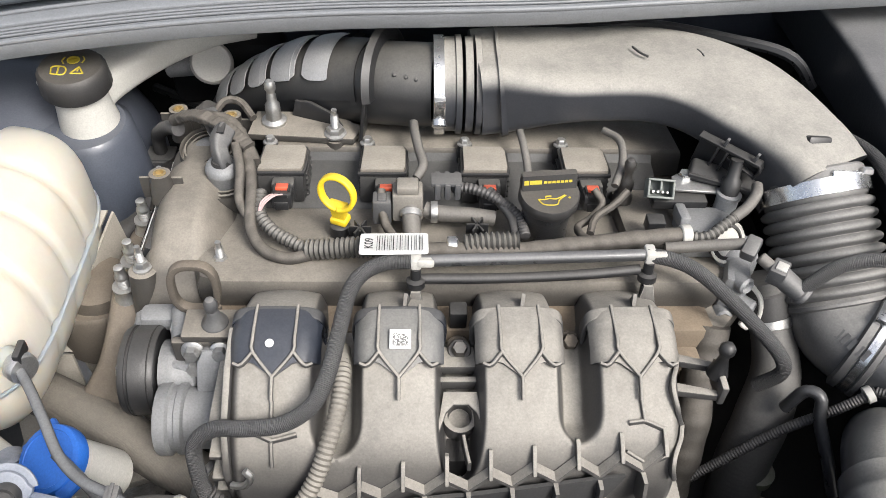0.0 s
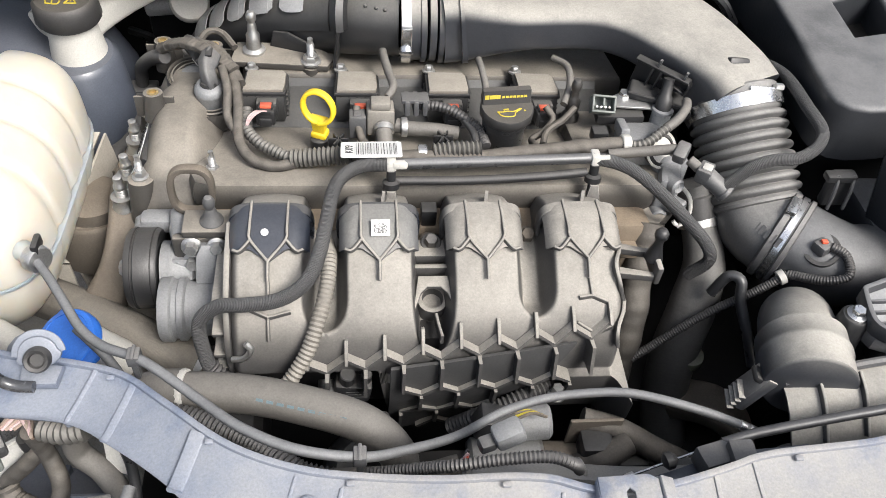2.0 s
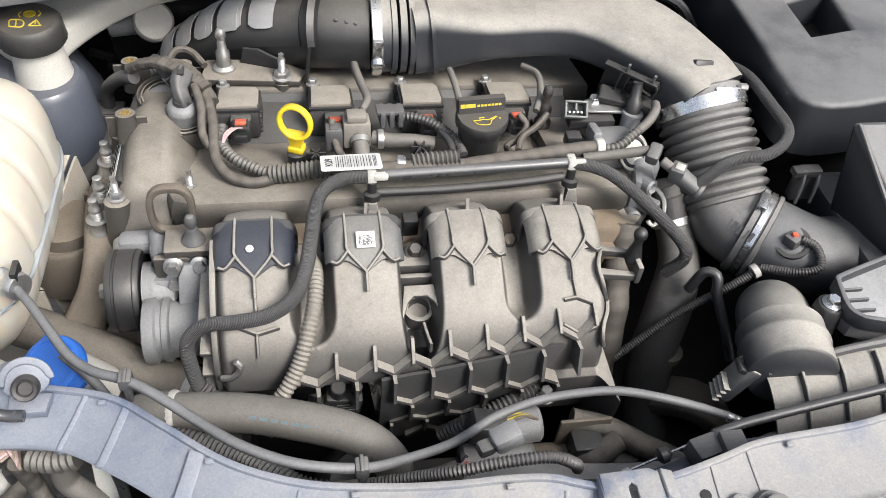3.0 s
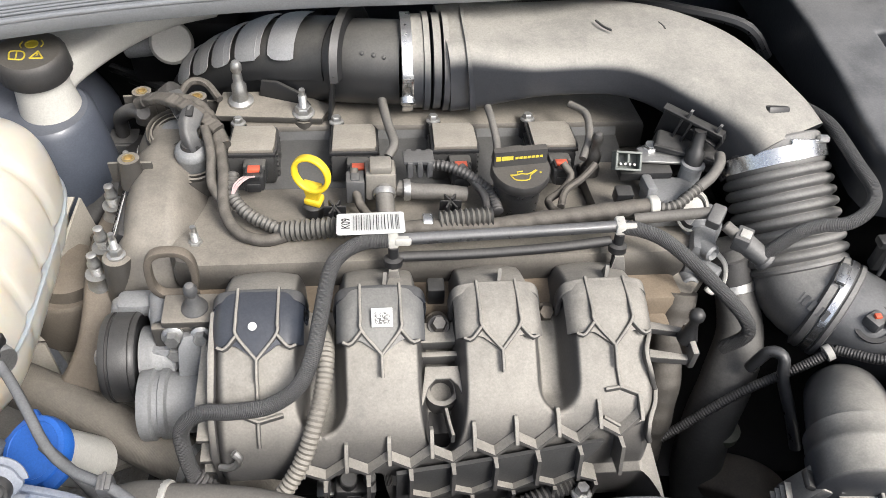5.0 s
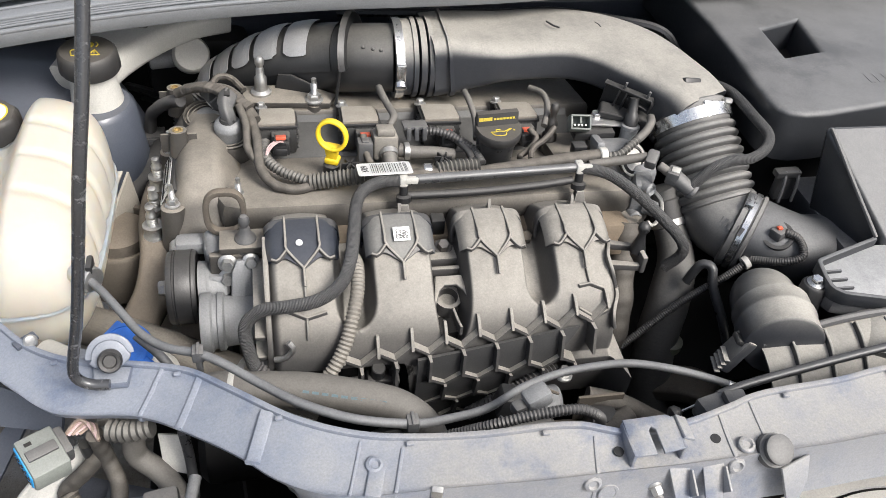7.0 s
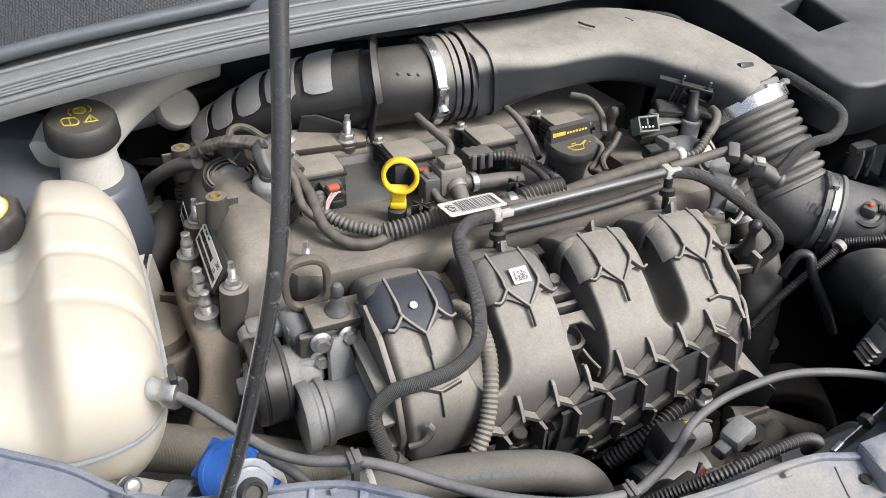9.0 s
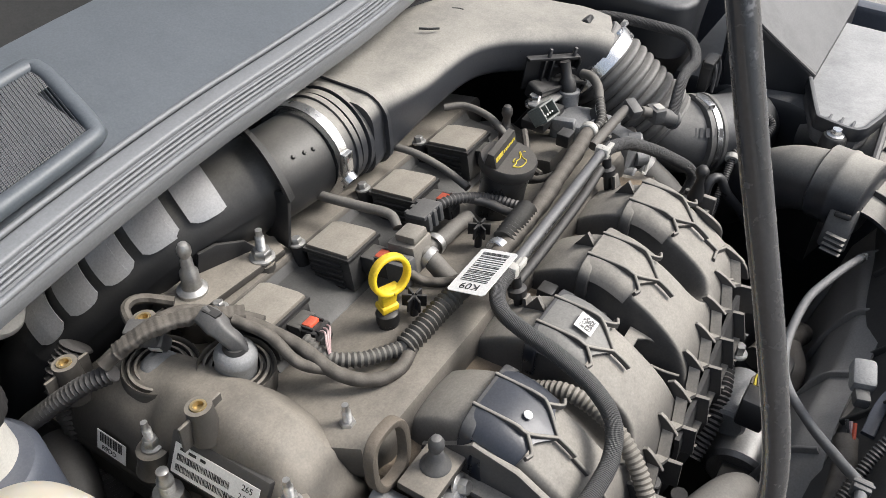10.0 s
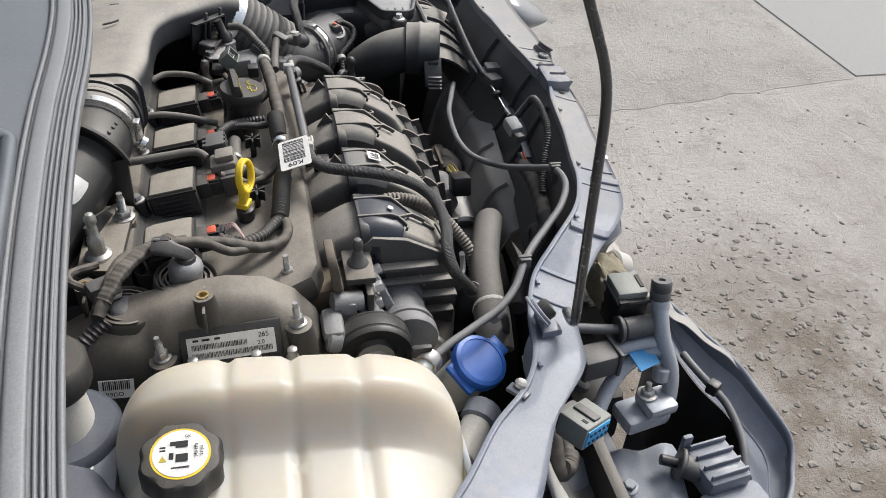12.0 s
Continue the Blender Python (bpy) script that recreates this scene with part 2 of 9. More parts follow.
def ground_material():
    m, n, lk, p = material("dusty_dirt_ground")
    tc = n.new("ShaderNodeTexCoord")
    o = tc.outputs["Object"]
    a, b, c, d = noise_tex(n, lk, o, 1.3, 6.0), noise_tex(n, lk, o, 9.0, 6.0, 0.7), noise_tex(n, lk, o, 45.0, 6.0, 0.8), noise_tex(n, lk, o, 300.0, 3.0)
    col = mixc(n, lk, ramp(n, lk, a, 0.35, 0.65), (0.35, 0.33, 0.30), (0.43, 0.415, 0.385))
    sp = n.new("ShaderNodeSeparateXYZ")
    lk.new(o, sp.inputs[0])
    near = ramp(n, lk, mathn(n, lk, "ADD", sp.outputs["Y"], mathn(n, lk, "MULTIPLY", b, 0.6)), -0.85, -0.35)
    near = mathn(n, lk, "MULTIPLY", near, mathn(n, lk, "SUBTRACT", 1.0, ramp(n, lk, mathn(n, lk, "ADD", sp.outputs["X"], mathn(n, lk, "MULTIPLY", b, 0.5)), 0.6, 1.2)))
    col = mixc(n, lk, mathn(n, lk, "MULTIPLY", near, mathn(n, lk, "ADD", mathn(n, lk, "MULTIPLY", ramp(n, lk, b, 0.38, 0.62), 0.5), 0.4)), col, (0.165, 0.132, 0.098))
    col = mixc(n, lk, mathn(n, lk, "MULTIPLY", ramp(n, lk, b, 0.48, 0.70), 0.4), col, (0.21, 0.185, 0.155))
    col = mixc(n, lk, mathn(n, lk, "MULTIPLY", mathn(n, lk, "MULTIPLY", ramp(n, lk, c, 0.5, 0.62), 0.6), mathn(n, lk, "SUBTRACT", 1.0, mathn(n, lk, "MULTIPLY", near, 0.8))), col, (0.46, 0.435, 0.395))
    lk.new(col, p.inputs["Base Color"])
    p.inputs["Roughness"].default_value = 0.95
    h = mathn(n, lk, "ADD", mathn(n, lk, "MULTIPLY", b, 0.5), mathn(n, lk, "ADD", mathn(n, lk, "MULTIPLY", c, 0.35), mathn(n, lk, "MULTIPLY", d, 0.12)))
    bp = n.new("ShaderNodeBump")
    bp.inputs["Strength"].default_value, bp.inputs["Distance"].default_value = 0.9, 0.02
    lk.new(h, bp.inputs["Height"])
    lk.new(bp.outputs["Normal"], p.inputs["Normal"])
    return m


M_RAIL = surface("glossy_black_pipe", (0.03, 0.031, 0.033), 0.27, dust=0.45, dustcol=(0.34, 0.33, 0.315), side=0.10, bump=0.02, coat=0.3)
M_STUD = surface("dark_stud_steel", (0.12, 0.115, 0.11), 0.4, metal=0.8, dust=0.3, dustcol=(0.26, 0.24, 0.21), side=0.15)
M_WIPED2 = surface("half_wiped_manifold_plastic", (0.014, 0.02, 0.034), 0.28, dust=0.66, dustcol=(0.34, 0.32, 0.28), side=0.03, bump=0.05)
M_PALE = surface("pale_grey_plastic", (0.22, 0.24, 0.22), 0.45, dust=0.3, dustcol=(0.32, 0.30, 0.27), bump=0.05)
M_GREENGREY = surface("grey_green_plastic", (0.15, 0.17, 0.155), 0.45, dust=0.3, dustcol=(0.26, 0.25, 0.225), bump=0.05)
M_DIRT = surface("rusty_brown_dirt", (0.085, 0.066, 0.046), 0.75, dust=0.8, dustcol=(0.26, 0.20, 0.138), side=0.35, bump=0.4)
M_HOOP = surface("glossy_black_strap", (0.010, 0.013, 0.02), 0.28, dust=0.3, dustcol=(0.33, 0.31, 0.28), side=0.03, bump=0.03)
M_PIPE = surface("black_pipe_plastic", (0.016, 0.017, 0.019), 0.38, dust=0.38, dustcol=(0.27, 0.25, 0.215), side=0.05, bump=0.05)
M_SHROUD = surface("dusty_shroud_plastic", (0.16, 0.155, 0.148), 0.5, dust=0.6, dustcol=(0.36, 0.34, 0.31), side=0.6)
M_COILB = surface("coil_plastic", (0.018, 0.019, 0.021), 0.40, dust=0.5, dustcol=(0.27, 0.25, 0.215), side=0.12)
M_VALVE = surface("tan_dusty_valve_plastic", (0.08, 0.076, 0.07), 0.5, dust=0.85, dustcol=(0.36, 0.325, 0.27), side=0.45)
M_WELL = surface("thinly_dusted_plastic", (0.022, 0.024, 0.028), 0.42, dust=0.34, dustcol=(0.25, 0.235, 0.205), side=0.12)
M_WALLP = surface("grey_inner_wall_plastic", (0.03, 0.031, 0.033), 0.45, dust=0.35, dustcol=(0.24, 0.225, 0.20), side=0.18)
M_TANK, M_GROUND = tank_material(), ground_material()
M_CONC = surface("worn_concrete", (0.40, 0.39, 0.37), 0.9, dust=0.5, dustcol=(0.40, 0.385, 0.36), bump=0.5, grain=90.0, vary=0.12)
M_STONE = surface("gravel_stone", (0.26, 0.24, 0.21), 0.9, dust=0.4, dustcol=(0.31, 0.285, 0.25), vary=0.35, bump=0.3)
M_LENS = surface("headlamp_lens", (0.22, 0.235, 0.25), 0.08, dust=0.15, dustcol=(0.34, 0.34, 0.35), bump=0.02)

# ---- mesh helpers ----


def thing(name, label, category, at=(0, 0, 0), group="", kind=""):
    e = new(name)
    e.empty_display_size = 0.02
    e.location = at
    return tagged(e, label, category, group, kind)


def finish(bm, name, mat, smooth=40):
    me = bpy.data.meshes.new(name)
    bmesh.ops.recalc_face_normals(bm, faces=bm.faces)
    bm.to_mesh(me)
    bm.free()
    me.materials.append(mat)
    if smooth:
        me.shade_smooth()
        me.set_sharp_from_angle(angle=radians(smooth))
    return me


def part(name, bm, mat, parent, label="", smooth=40, m=None):
    """One mesh object under a thing or a part, built in world metres."""
    me = bm if isinstance(bm, bpy.types.Mesh) else finish(bm, name, mat, smooth)
    ob = new(name, me)
    if parent is not None:
        ob.parent = parent
        p, off = parent, Vector((0, 0, 0))
        while p is not None:
            off += Vector(p.location)
            p = p.parent
        ob.location = -off
    if m is not None:
        ob.matrix_basis = Matrix.Translation(ob.location) @ m
    return tagged(ob, label)


def single(name, bm, mat, label, category, group="", kind="", smooth=40):
    ob = new(name, finish(bm, name, mat, smooth))
    return tagged(ob, label, category, group, kind)


def box(c, s, bevel=0.0, rot=None, seg=2, taper=1.0, bm=None):
    """A bevelled box about c; rot: a matrix; taper: the top's size against the bottom's."""
    b = bmesh.new()
    bmesh.ops.create_cube(b, size=1.0)
    for v in b.verts:
        k = taper if v.co.z > 0 else 1.0
        v.co = Vector((v.co.x * s[0] * k, v.co.y * s[1] * k, v.co.z * s[2]))
    if bevel:
        bmesh.ops.bevel(b, geom=b.edges[:], offset=bevel, segments=seg, profile=0.5, affect="EDGES")
    mt = Matrix.Translation(c) @ (rot.to_4x4() if rot is not None else Matrix())
    b.transform(mt)
    return join(bm, b) if bm is not None else b


def join(a, *others):
    for b in others:
        me = bpy.data.meshes.new("tmp")
        b.to_mesh(me)
        b.free()
        a.from_mesh(me)
        bpy.data.meshes.remove(me)
    return a


def turn_to(direction):
    return Vector(direction).to_track_quat("Z", "Y").to_matrix()


def lathe(profile, c, axis=(0, 0, 1), seg=28, bm=None, lobes=0, depth=0.0, lobe_from=0, lobe_to=99):
    """A turned body: profile of (radius, height) along axis from c; lobes ripple the radius."""
    b = bmesh.new()
    rot = turn_to(axis)
    rings = []
    for i, (r, h) in enumerate(profile):
        ring = []
        for k in range(seg):
            a = 2 * math.pi * k / seg
            rr = r * (1 + depth * math.cos(lobes * a)) if lobes and lobe_from <= i <= lobe_to else r
            ring.append(b.verts.new(Vector(c) + rot @ Vector((rr * math.cos(a), rr * math.sin(a), h))))
        rings.append(ring)
    for r0, r1 in zip(rings, rings[1:]):
        for k in range(seg):
            b.faces.new((r0[k], r0[(k + 1) % seg], r1[(k + 1) % seg], r1[k]))
    b.faces.new(rings[0])
    b.faces.new(rings[-1])
    return join(bm, b) if bm is not None else b


def cyl(p0, p1, r0, r1=None, seg=20, chamfer=0.0, bm=None):
    p0, p1 = Vector(p0), Vector(p1)
    r1 = r0 if r1 is None else r1
    h = (p1 - p0).length
    c = min(chamfer, h * 0.45)
    prof = [(r0 - c, 0), (r0, c), (r1, h - c), (r1 - c, h)] if c else [(r0, 0), (r1, h)]
    return lathe(prof, p0, p1 - p0, seg, bm)


def spline(points, step=0.004):
    """Points evenly along a smooth curve through the given points."""
    P = [Vector(p) for p in points]
    P = [P[0] * 2 - P[1]] + P + [P[-1] * 2 - P[-2]]
    out = []
    for a, b, c, d in zip(P, P[1:], P[2:], P[3:]):
        for k in range(24):
            t = k / 24
            out.append(0.5 * ((2 * b) + (c - a) * t + (2 * a - 5 * b + 4 * c - d) * t * t + (3 * b - a - 3 * c + d) * t ** 3))
    out.append(P[-2])
    res, acc = [out[0]], 0.0
    for a, b in zip(out, out[1:]):
        seg = (b - a).length
        while acc + seg >= step:
            a = a.lerp(b, (step - acc) / seg)
            seg = (b - a).length
            res.append(a.copy())
            acc = 0.0
        acc += seg
    if (res[-1] - out[-1]).length > step * 0.3:
        res.append(out[-1])
    return res


def sweep(points, section, step=0.004, up=(0, 0, 1), scale=None, closed_ends=True, fixed=False, bm=None):
    """Sweeps a closed 2D section along a curve; scale(s in 0..1, metres) sizes it. UV: round the section, metres along."""
    b = bmesh.new()
    uv = b.loops.layers.uv.new("UVMap")
    pts = spline(points, step)
    total = step * (len(pts) - 1)
    rings, nrm = [], None
    for i, p in enumerate(pts):
        t = (pts[min(i + 1, len(pts) - 1)] - pts[max(i - 1, 0)]).normalized()
        if nrm is None or fixed:
            nrm = Vector(up) - t * Vector(up).dot(t)
            if nrm.length < 1e-3:
                nrm = t.orthogonal()
        else:
            nrm = nrm - t * nrm.dot(t)
        nrm.normalize()
        side = t.cross(nrm)
        s = i * step
        k = scale(s / total, s) if scale else 1.0
        ks = k if isinstance(k, tuple) else (k, k)
        rings.append([b.verts.new(p + side * (x * ks[0]) + nrm * (y * ks[1])) for x, y in section])
    m = len(section)
    for i, (r0, r1) in enumerate(zip(rings, rings[1:])):
        for k in range(m):
            f = b.faces.new((r0[k], r0[(k + 1) % m], r1[(k + 1) % m], r1[k]))
            for lp, (uu, vv) in zip(f.loops, ((k, i), (k + 1, i), (k + 1, i + 1), (k, i + 1))):
                lp[uv].uv = (uu / m, vv * step)
    if closed_ends:
        b.faces.new(rings[0])
        b.faces.new(rings[-1])
    return join(bm, b) if bm is not None else b


def circle(r, seg=14):
    return [(r * math.cos(2 * math.pi * k / seg), r * math.sin(2 * math.pi * k / seg)) for k in range(seg)]


def rrect(w, h, r, n=4):
    out = []
    for cx, cy, a0 in ((w / 2 - r, h / 2 - r, 0), (-w / 2 + r, h / 2 - r, 90), (-w / 2 + r, -h / 2 + r, 180), (w / 2 - r, -h / 2 + r, 270)):
        for k in range(n + 1):
            a = radians(a0 + 90 * k / n)
            out.append((cx + r * math.cos(a), cy + r * math.sin(a)))
    return out


def tube(points, r, seg=14, step=0.004, scale=None, bm=None):
    return sweep(points, circle(r, seg), step, scale=scale, bm=bm)


def conduit(points, r, pitch=0.0045, depth=0.13, seg=14, bm=None):
    return sweep(points, circle(r, seg), pitch / 4, scale=lambda u, s: 1 + depth * math.sin(2 * math.pi * s / pitch), bm=bm)


def slab(outline, z0, z1, bevel=0.0, m=None, bm=None, seg=2):
    """A plate: an outline of (x, y) raised from z0 to z1."""
    b = bmesh.new()
    vs = [b.verts.new((x, y, z0)) for x, y in outline]
    f = b.faces.new(vs)
    r = bmesh.ops.extrude_face_region(b, geom=[f])
    for v in r["geom"]:
        if isinstance(v, bmesh.types.BMVert):
            v.co.z = z1
    if bevel:
        bmesh.ops.recalc_face_normals(b, faces=b.faces)
        es = [e for e in b.edges if abs(e.verts[0].co.z - e.verts[1].co.z) < 1e-6]
        bmesh.ops.bevel(b, geom=es, offset=bevel, segments=seg, profile=0.5, affect="EDGES")
    if m is not None:
        b.transform(m)
    return join(bm, b) if bm is not None else b


def sheet(f, nu, nv, thick=0.003, bm=None):
    """A curved panel: f(u, v) gives its place for u, v in 0..1; it has a thickness."""
    b = bmesh.new()
    g = [[b.verts.new(f(i / nu, j / nv)) for j in range(nv + 1)] for i in range(nu + 1)]
    for i in range(nu):
        for j in range(nv):
            b.faces.new((g[i][j], g[i + 1][j], g[i + 1][j + 1], g[i][j + 1]))
    if thick:
        bmesh.ops.recalc_face_normals(b, faces=b.faces)
        bmesh.ops.solidify(b, geom=b.faces[:], thickness=thick)
    return join(bm, b) if bm is not None else b


def hexbolt(c, r, h, axis=(0, 0, 1), washer=True, bm=None):
    b = bmesh.new()
    if washer:
        lathe([(r * 1.5, 0), (r * 1.5, h * 0.2), (r * 1.35, h * 0.28)], c, axis, 20, b)
    lathe([(r, h * 0.2), (r, h * 0.85), (r * 0.85, h), (r * 0.3, h)], c, axis, 6, b)
    return join(bm, b) if bm is not None else b


def stud(c, axis=(0, 0, 1), r=0.004, h=0.03, nut=0.008, bm=None):
    """A threaded stud with a flanged nut at its foot."""
    b = lathe([(nut * 1.3, 0), (nut * 1.3, 0.002), (nut, 0.003)], c, axis, 20)
    lathe([(nut, 0.002), (nut, 0.008), (nut * 0.85, 0.0095)], c, axis, 6, b)
    prof, z = [(r, 0.008)], 0.009
    while z < h - 0.006:
        prof += [(r, z), (r * 0.87, z + 0.0007)]
        z += 0.0014
    prof += [(r * 0.75, h - 0.005), (r * 0.7, h), (r * 0.3, h)]
    lathe(prof, c, axis, 12, b)
    return join(bm, b) if bm is not None else b


def words(text, size, m, mat, parent, name="print"):
    cu = bpy.data.curves.new(name, "FONT")
    cu.body, cu.size, cu.extrude, cu.align_x, cu.align_y = text, size, 0.0001, "CENTER", "CENTER"
    cu.materials.append(mat)
    ob = new(name, cu)
    ob.parent = parent
    p, off = parent, Vector((0, 0, 0))
    while p is not None:
        off += Vector(p.location)
        p = p.parent
    ob.matrix_basis = Matrix.Translation(-off) @ m
    return ob


def bars(items, m, t=0.0003):
    """Flat printed bars (x, y, w, h) on a plane m."""
    b = bmesh.new()
    for x, y, w, h in items:
        box((x, y, t / 2), (w, h, t), bm=b)
    b.transform(m)
    return b


TILT = Matrix.Rotation(radians(-10.5), 3, "X")


def tilted(x, y, z):
    return Matrix.Translation((x, y, z)) @ TILT.to_4x4()


def plane(o, xd, yd):
    """The pose of a flat print: origin, its reading direction and its up."""
    x = Vector(xd).normalized()
    z = x.cross(Vector(yd)).normalized()
    y = z.cross(x)
    return Matrix(((x.x, y.x, z.x, o[0]), (x.y, y.y, z.y, o[1]), (x.z, y.z, z.z, o[2]), (0, 0, 0, 1)))

# ---- setting ----
g = bmesh.new()
bmesh.ops.create_grid(g, x_segments=2, y_segments=2, size=400)
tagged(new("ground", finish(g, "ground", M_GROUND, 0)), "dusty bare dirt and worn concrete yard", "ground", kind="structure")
GZ = 0.0

# older concrete apron, a little proud of the dirt, and its neighbours
def apron(name, outline, mat, label, h=0.006):
    b = slab(outline, GZ - 0.05, GZ + h, h * 0.5)
    return tagged(new(name, finish(b, name, mat)), label, "pavement", kind="structure")


wob = random.Random(8)
edge = [(1.49 + 0.16 * k / 12 + wob.uniform(-0.012, 0.012), -0.60 - 1.09 * k / 12) for k in range(13)]
apron("pavement_far", edge + [(9.0, -1.62), (9.0, 5.0), (1.40, 5.0)], M_GROUND, "cracked dusty concrete slab beside the dirt", 0.0015)
apron("pavement_near", [(1.66, -1.705), (1.70, -9.0), (12.0, -9.0), (12.0, -1.60)], M_CONC, "pale worn concrete slab beside the dirt")

# gravel on the dirt
rng = random.Random(5)
gv = bmesh.new()
for i in range(7000):
    x, y = rng.uniform(-0.6, 2.4), rng.uniform(-2.2, 0.4)
    if rng.random() < 0.4:
        x, y = rng.gauss(0.35, 0.5), rng.gauss(-0.55, 0.3)
    r = 0.0009 + 0.0075 * rng.random() ** 8
    co = []
    for k in range(5):
        a = k * 1.2566 + rng.uniform(-0.3, 0.3)
        co.append((x + r * rng.uniform(0.7, 1.3) * math.cos(a), y + r * rng.uniform(0.7, 1.2) * math.sin(a)))
    base = [gv.verts.new((px, py, GZ - 0.002)) for px, py in co]
    top = [gv.verts.new((x + (px - x) * 0.6, y + (py - y) * 0.6, GZ + 0.001 + r * rng.uniform(0.2, 0.45))) for px, py in co]
    for k in range(5):
        gv.faces.new((base[k], base[(k + 1) % 5], top[(k + 1) % 5], top[k]))
    gv.faces.new(top)
for i in range(1500):
    x, y = rng.gauss(0.30, 0.30), rng.gauss(-0.66, 0.16)
    r = 0.0015 + 0.010 * rng.random() ** 7
    ring = [(k * 1.0472 + rng.uniform(-0.3, 0.3), r * rng.uniform(0.7, 1.3)) for k in range(6)]
    base = [gv.verts.new((x + q * math.cos(a), y + q * math.sin(a), GZ - 0.003)) for a, q in ring]
    mids = [gv.verts.new((x + 0.9 * q * math.cos(a), y + 0.9 * q * math.sin(a), GZ + r * rng.uniform(0.15, 0.4))) for a, q in ring]
    tip = gv.verts.new((x + rng.uniform(-0.3, 0.3) * r, y, GZ + r * rng.uniform(0.5, 0.8)))
    for k in range(6):
        gv.faces.new((base[k], base[(k + 1) % 6], mids[(k + 1) % 6], mids[k]))
        gv.faces.new((mids[k], mids[(k + 1) % 6], tip))
tagged(new("gravel", finish(gv, "gravel", M_STONE, 25)), "loose small grey stones scattered on dirt", "gravel", kind="stuff")


# engine bay shell of the car
bay = thing("car_body_shell", "dark blue-grey painted engine bay walls of a parked car", "car body", kind="structure")
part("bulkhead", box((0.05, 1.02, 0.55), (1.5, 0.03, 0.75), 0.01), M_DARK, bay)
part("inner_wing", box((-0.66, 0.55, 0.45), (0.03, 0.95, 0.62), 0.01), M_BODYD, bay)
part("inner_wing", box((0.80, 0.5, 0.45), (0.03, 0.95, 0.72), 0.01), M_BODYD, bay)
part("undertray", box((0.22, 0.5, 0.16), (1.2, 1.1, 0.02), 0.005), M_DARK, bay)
# suspension tower below the fluid reservoirs
tower = lathe([(0.17, 0), (0.165, 0.12), (0.13, 0.2), (0.11, 0.215), (0.03, 0.22)], (-0.48, 0.76, 0.60), (0, 0, 1), 40)
part("suspension_tower", tower, M_BODYD, bay)
part("tower_lip", box((-0.50, 0.70, 0.80), (0.28, 0.10, 0.012), 0.004), M_BODY, bay)
part("tower_print", bars([(-0.43 + i * 0.008, 0.672, 0.005, 0.008) for i in range(7)], Matrix.Translation((0, 0, 0.8065))), M_WHITE, bay)


# ---- cowl ----
def step01(a, b, x):
    t = min(1.0, max(0.0, (x - a) / (b - a)))
    return t * t * (3 - 2 * t)


def cowl_y(x):
    return 0.014 + 0.673 - 0.10 * min(0.0, x - 0.05) ** 2 + 0.13 * max(0.0, x - 0.05)


def cowl_z(x):
    return 0.957 - 0.14 * min(0.0, x - 0.05) ** 2


cowl = thing("windscreen_cowl", "grey plastic windscreen cowl with mesh grille and rubber seal", "cowl")
def panel_at(u, v):
    x = -0.85 + 1.75 * u
    return Vector((x, cowl_y(x) + 0.036 + 0.14 * v, cowl_z(x) + 0.002 + 0.045 * v - 0.012 * v * v))
part("front_panel", sheet(panel_at, 40, 10, 0.004), M_COWL, cowl)
# mesh inlet panel, raised frame with a woven pattern of small slots
mesh_p = thing("cowl_mesh_grille", "black fine-mesh plastic air inlet set in the cowl", "grille")
def mesh_at(u, v):
    x = -0.60 + (0.418 + 0.022 * v) * u
    return Vector((x, cowl_y(x) + 0.042 + 0.080 * v, cowl_z(x) + 0.014 + 0.022 * v))
part("inlet_plate", sheet(lambda u, v: mesh_at(u, v) + Vector((0, 0, 0.002)), 20, 8, 0.006), M_MESH, mesh_p)
mb = bmesh.new()
for i in range(150):
    u = (i + 0.5) / 150
    p, q = mesh_at(u, 0.03), mesh_at(u, 0.97)
    tube([p + Vector((0, 0, 0.0085)), (p + q) / 2 + Vector((0, 0, 0.0085)), q + Vector((0, 0, 0.0085))], 0.0007, 4, 0.05, bm=mb)
for j in range(46):
    v = (j + 0.5) / 46
    tube([mesh_at(k / 6, v) + Vector((0, 0, 0.0085)) for k in range(7)], 0.0006, 4, 0.06, bm=mb)
tagged(part("mesh", mb, M_MESH, mesh_p), kind="stuff")
fr = bmesh.new()
ring = [mesh_at(0.0, 0.0), mesh_at(0.5, 0.0), mesh_at(0.96, 0.0), mesh_at(1.0, 0.06), mesh_at(1.0, 0.5), mesh_at(0.99, 0.92), mesh_at(0.94, 1.0), mesh_at(0.5, 1.0), mesh_at(0.0, 1.0)]
tube([p + Vector((0, 0, 0.006)) for p in ring], 0.007, 10, 0.01, bm=fr)
part("rim", fr, M_COWL, mesh_p)
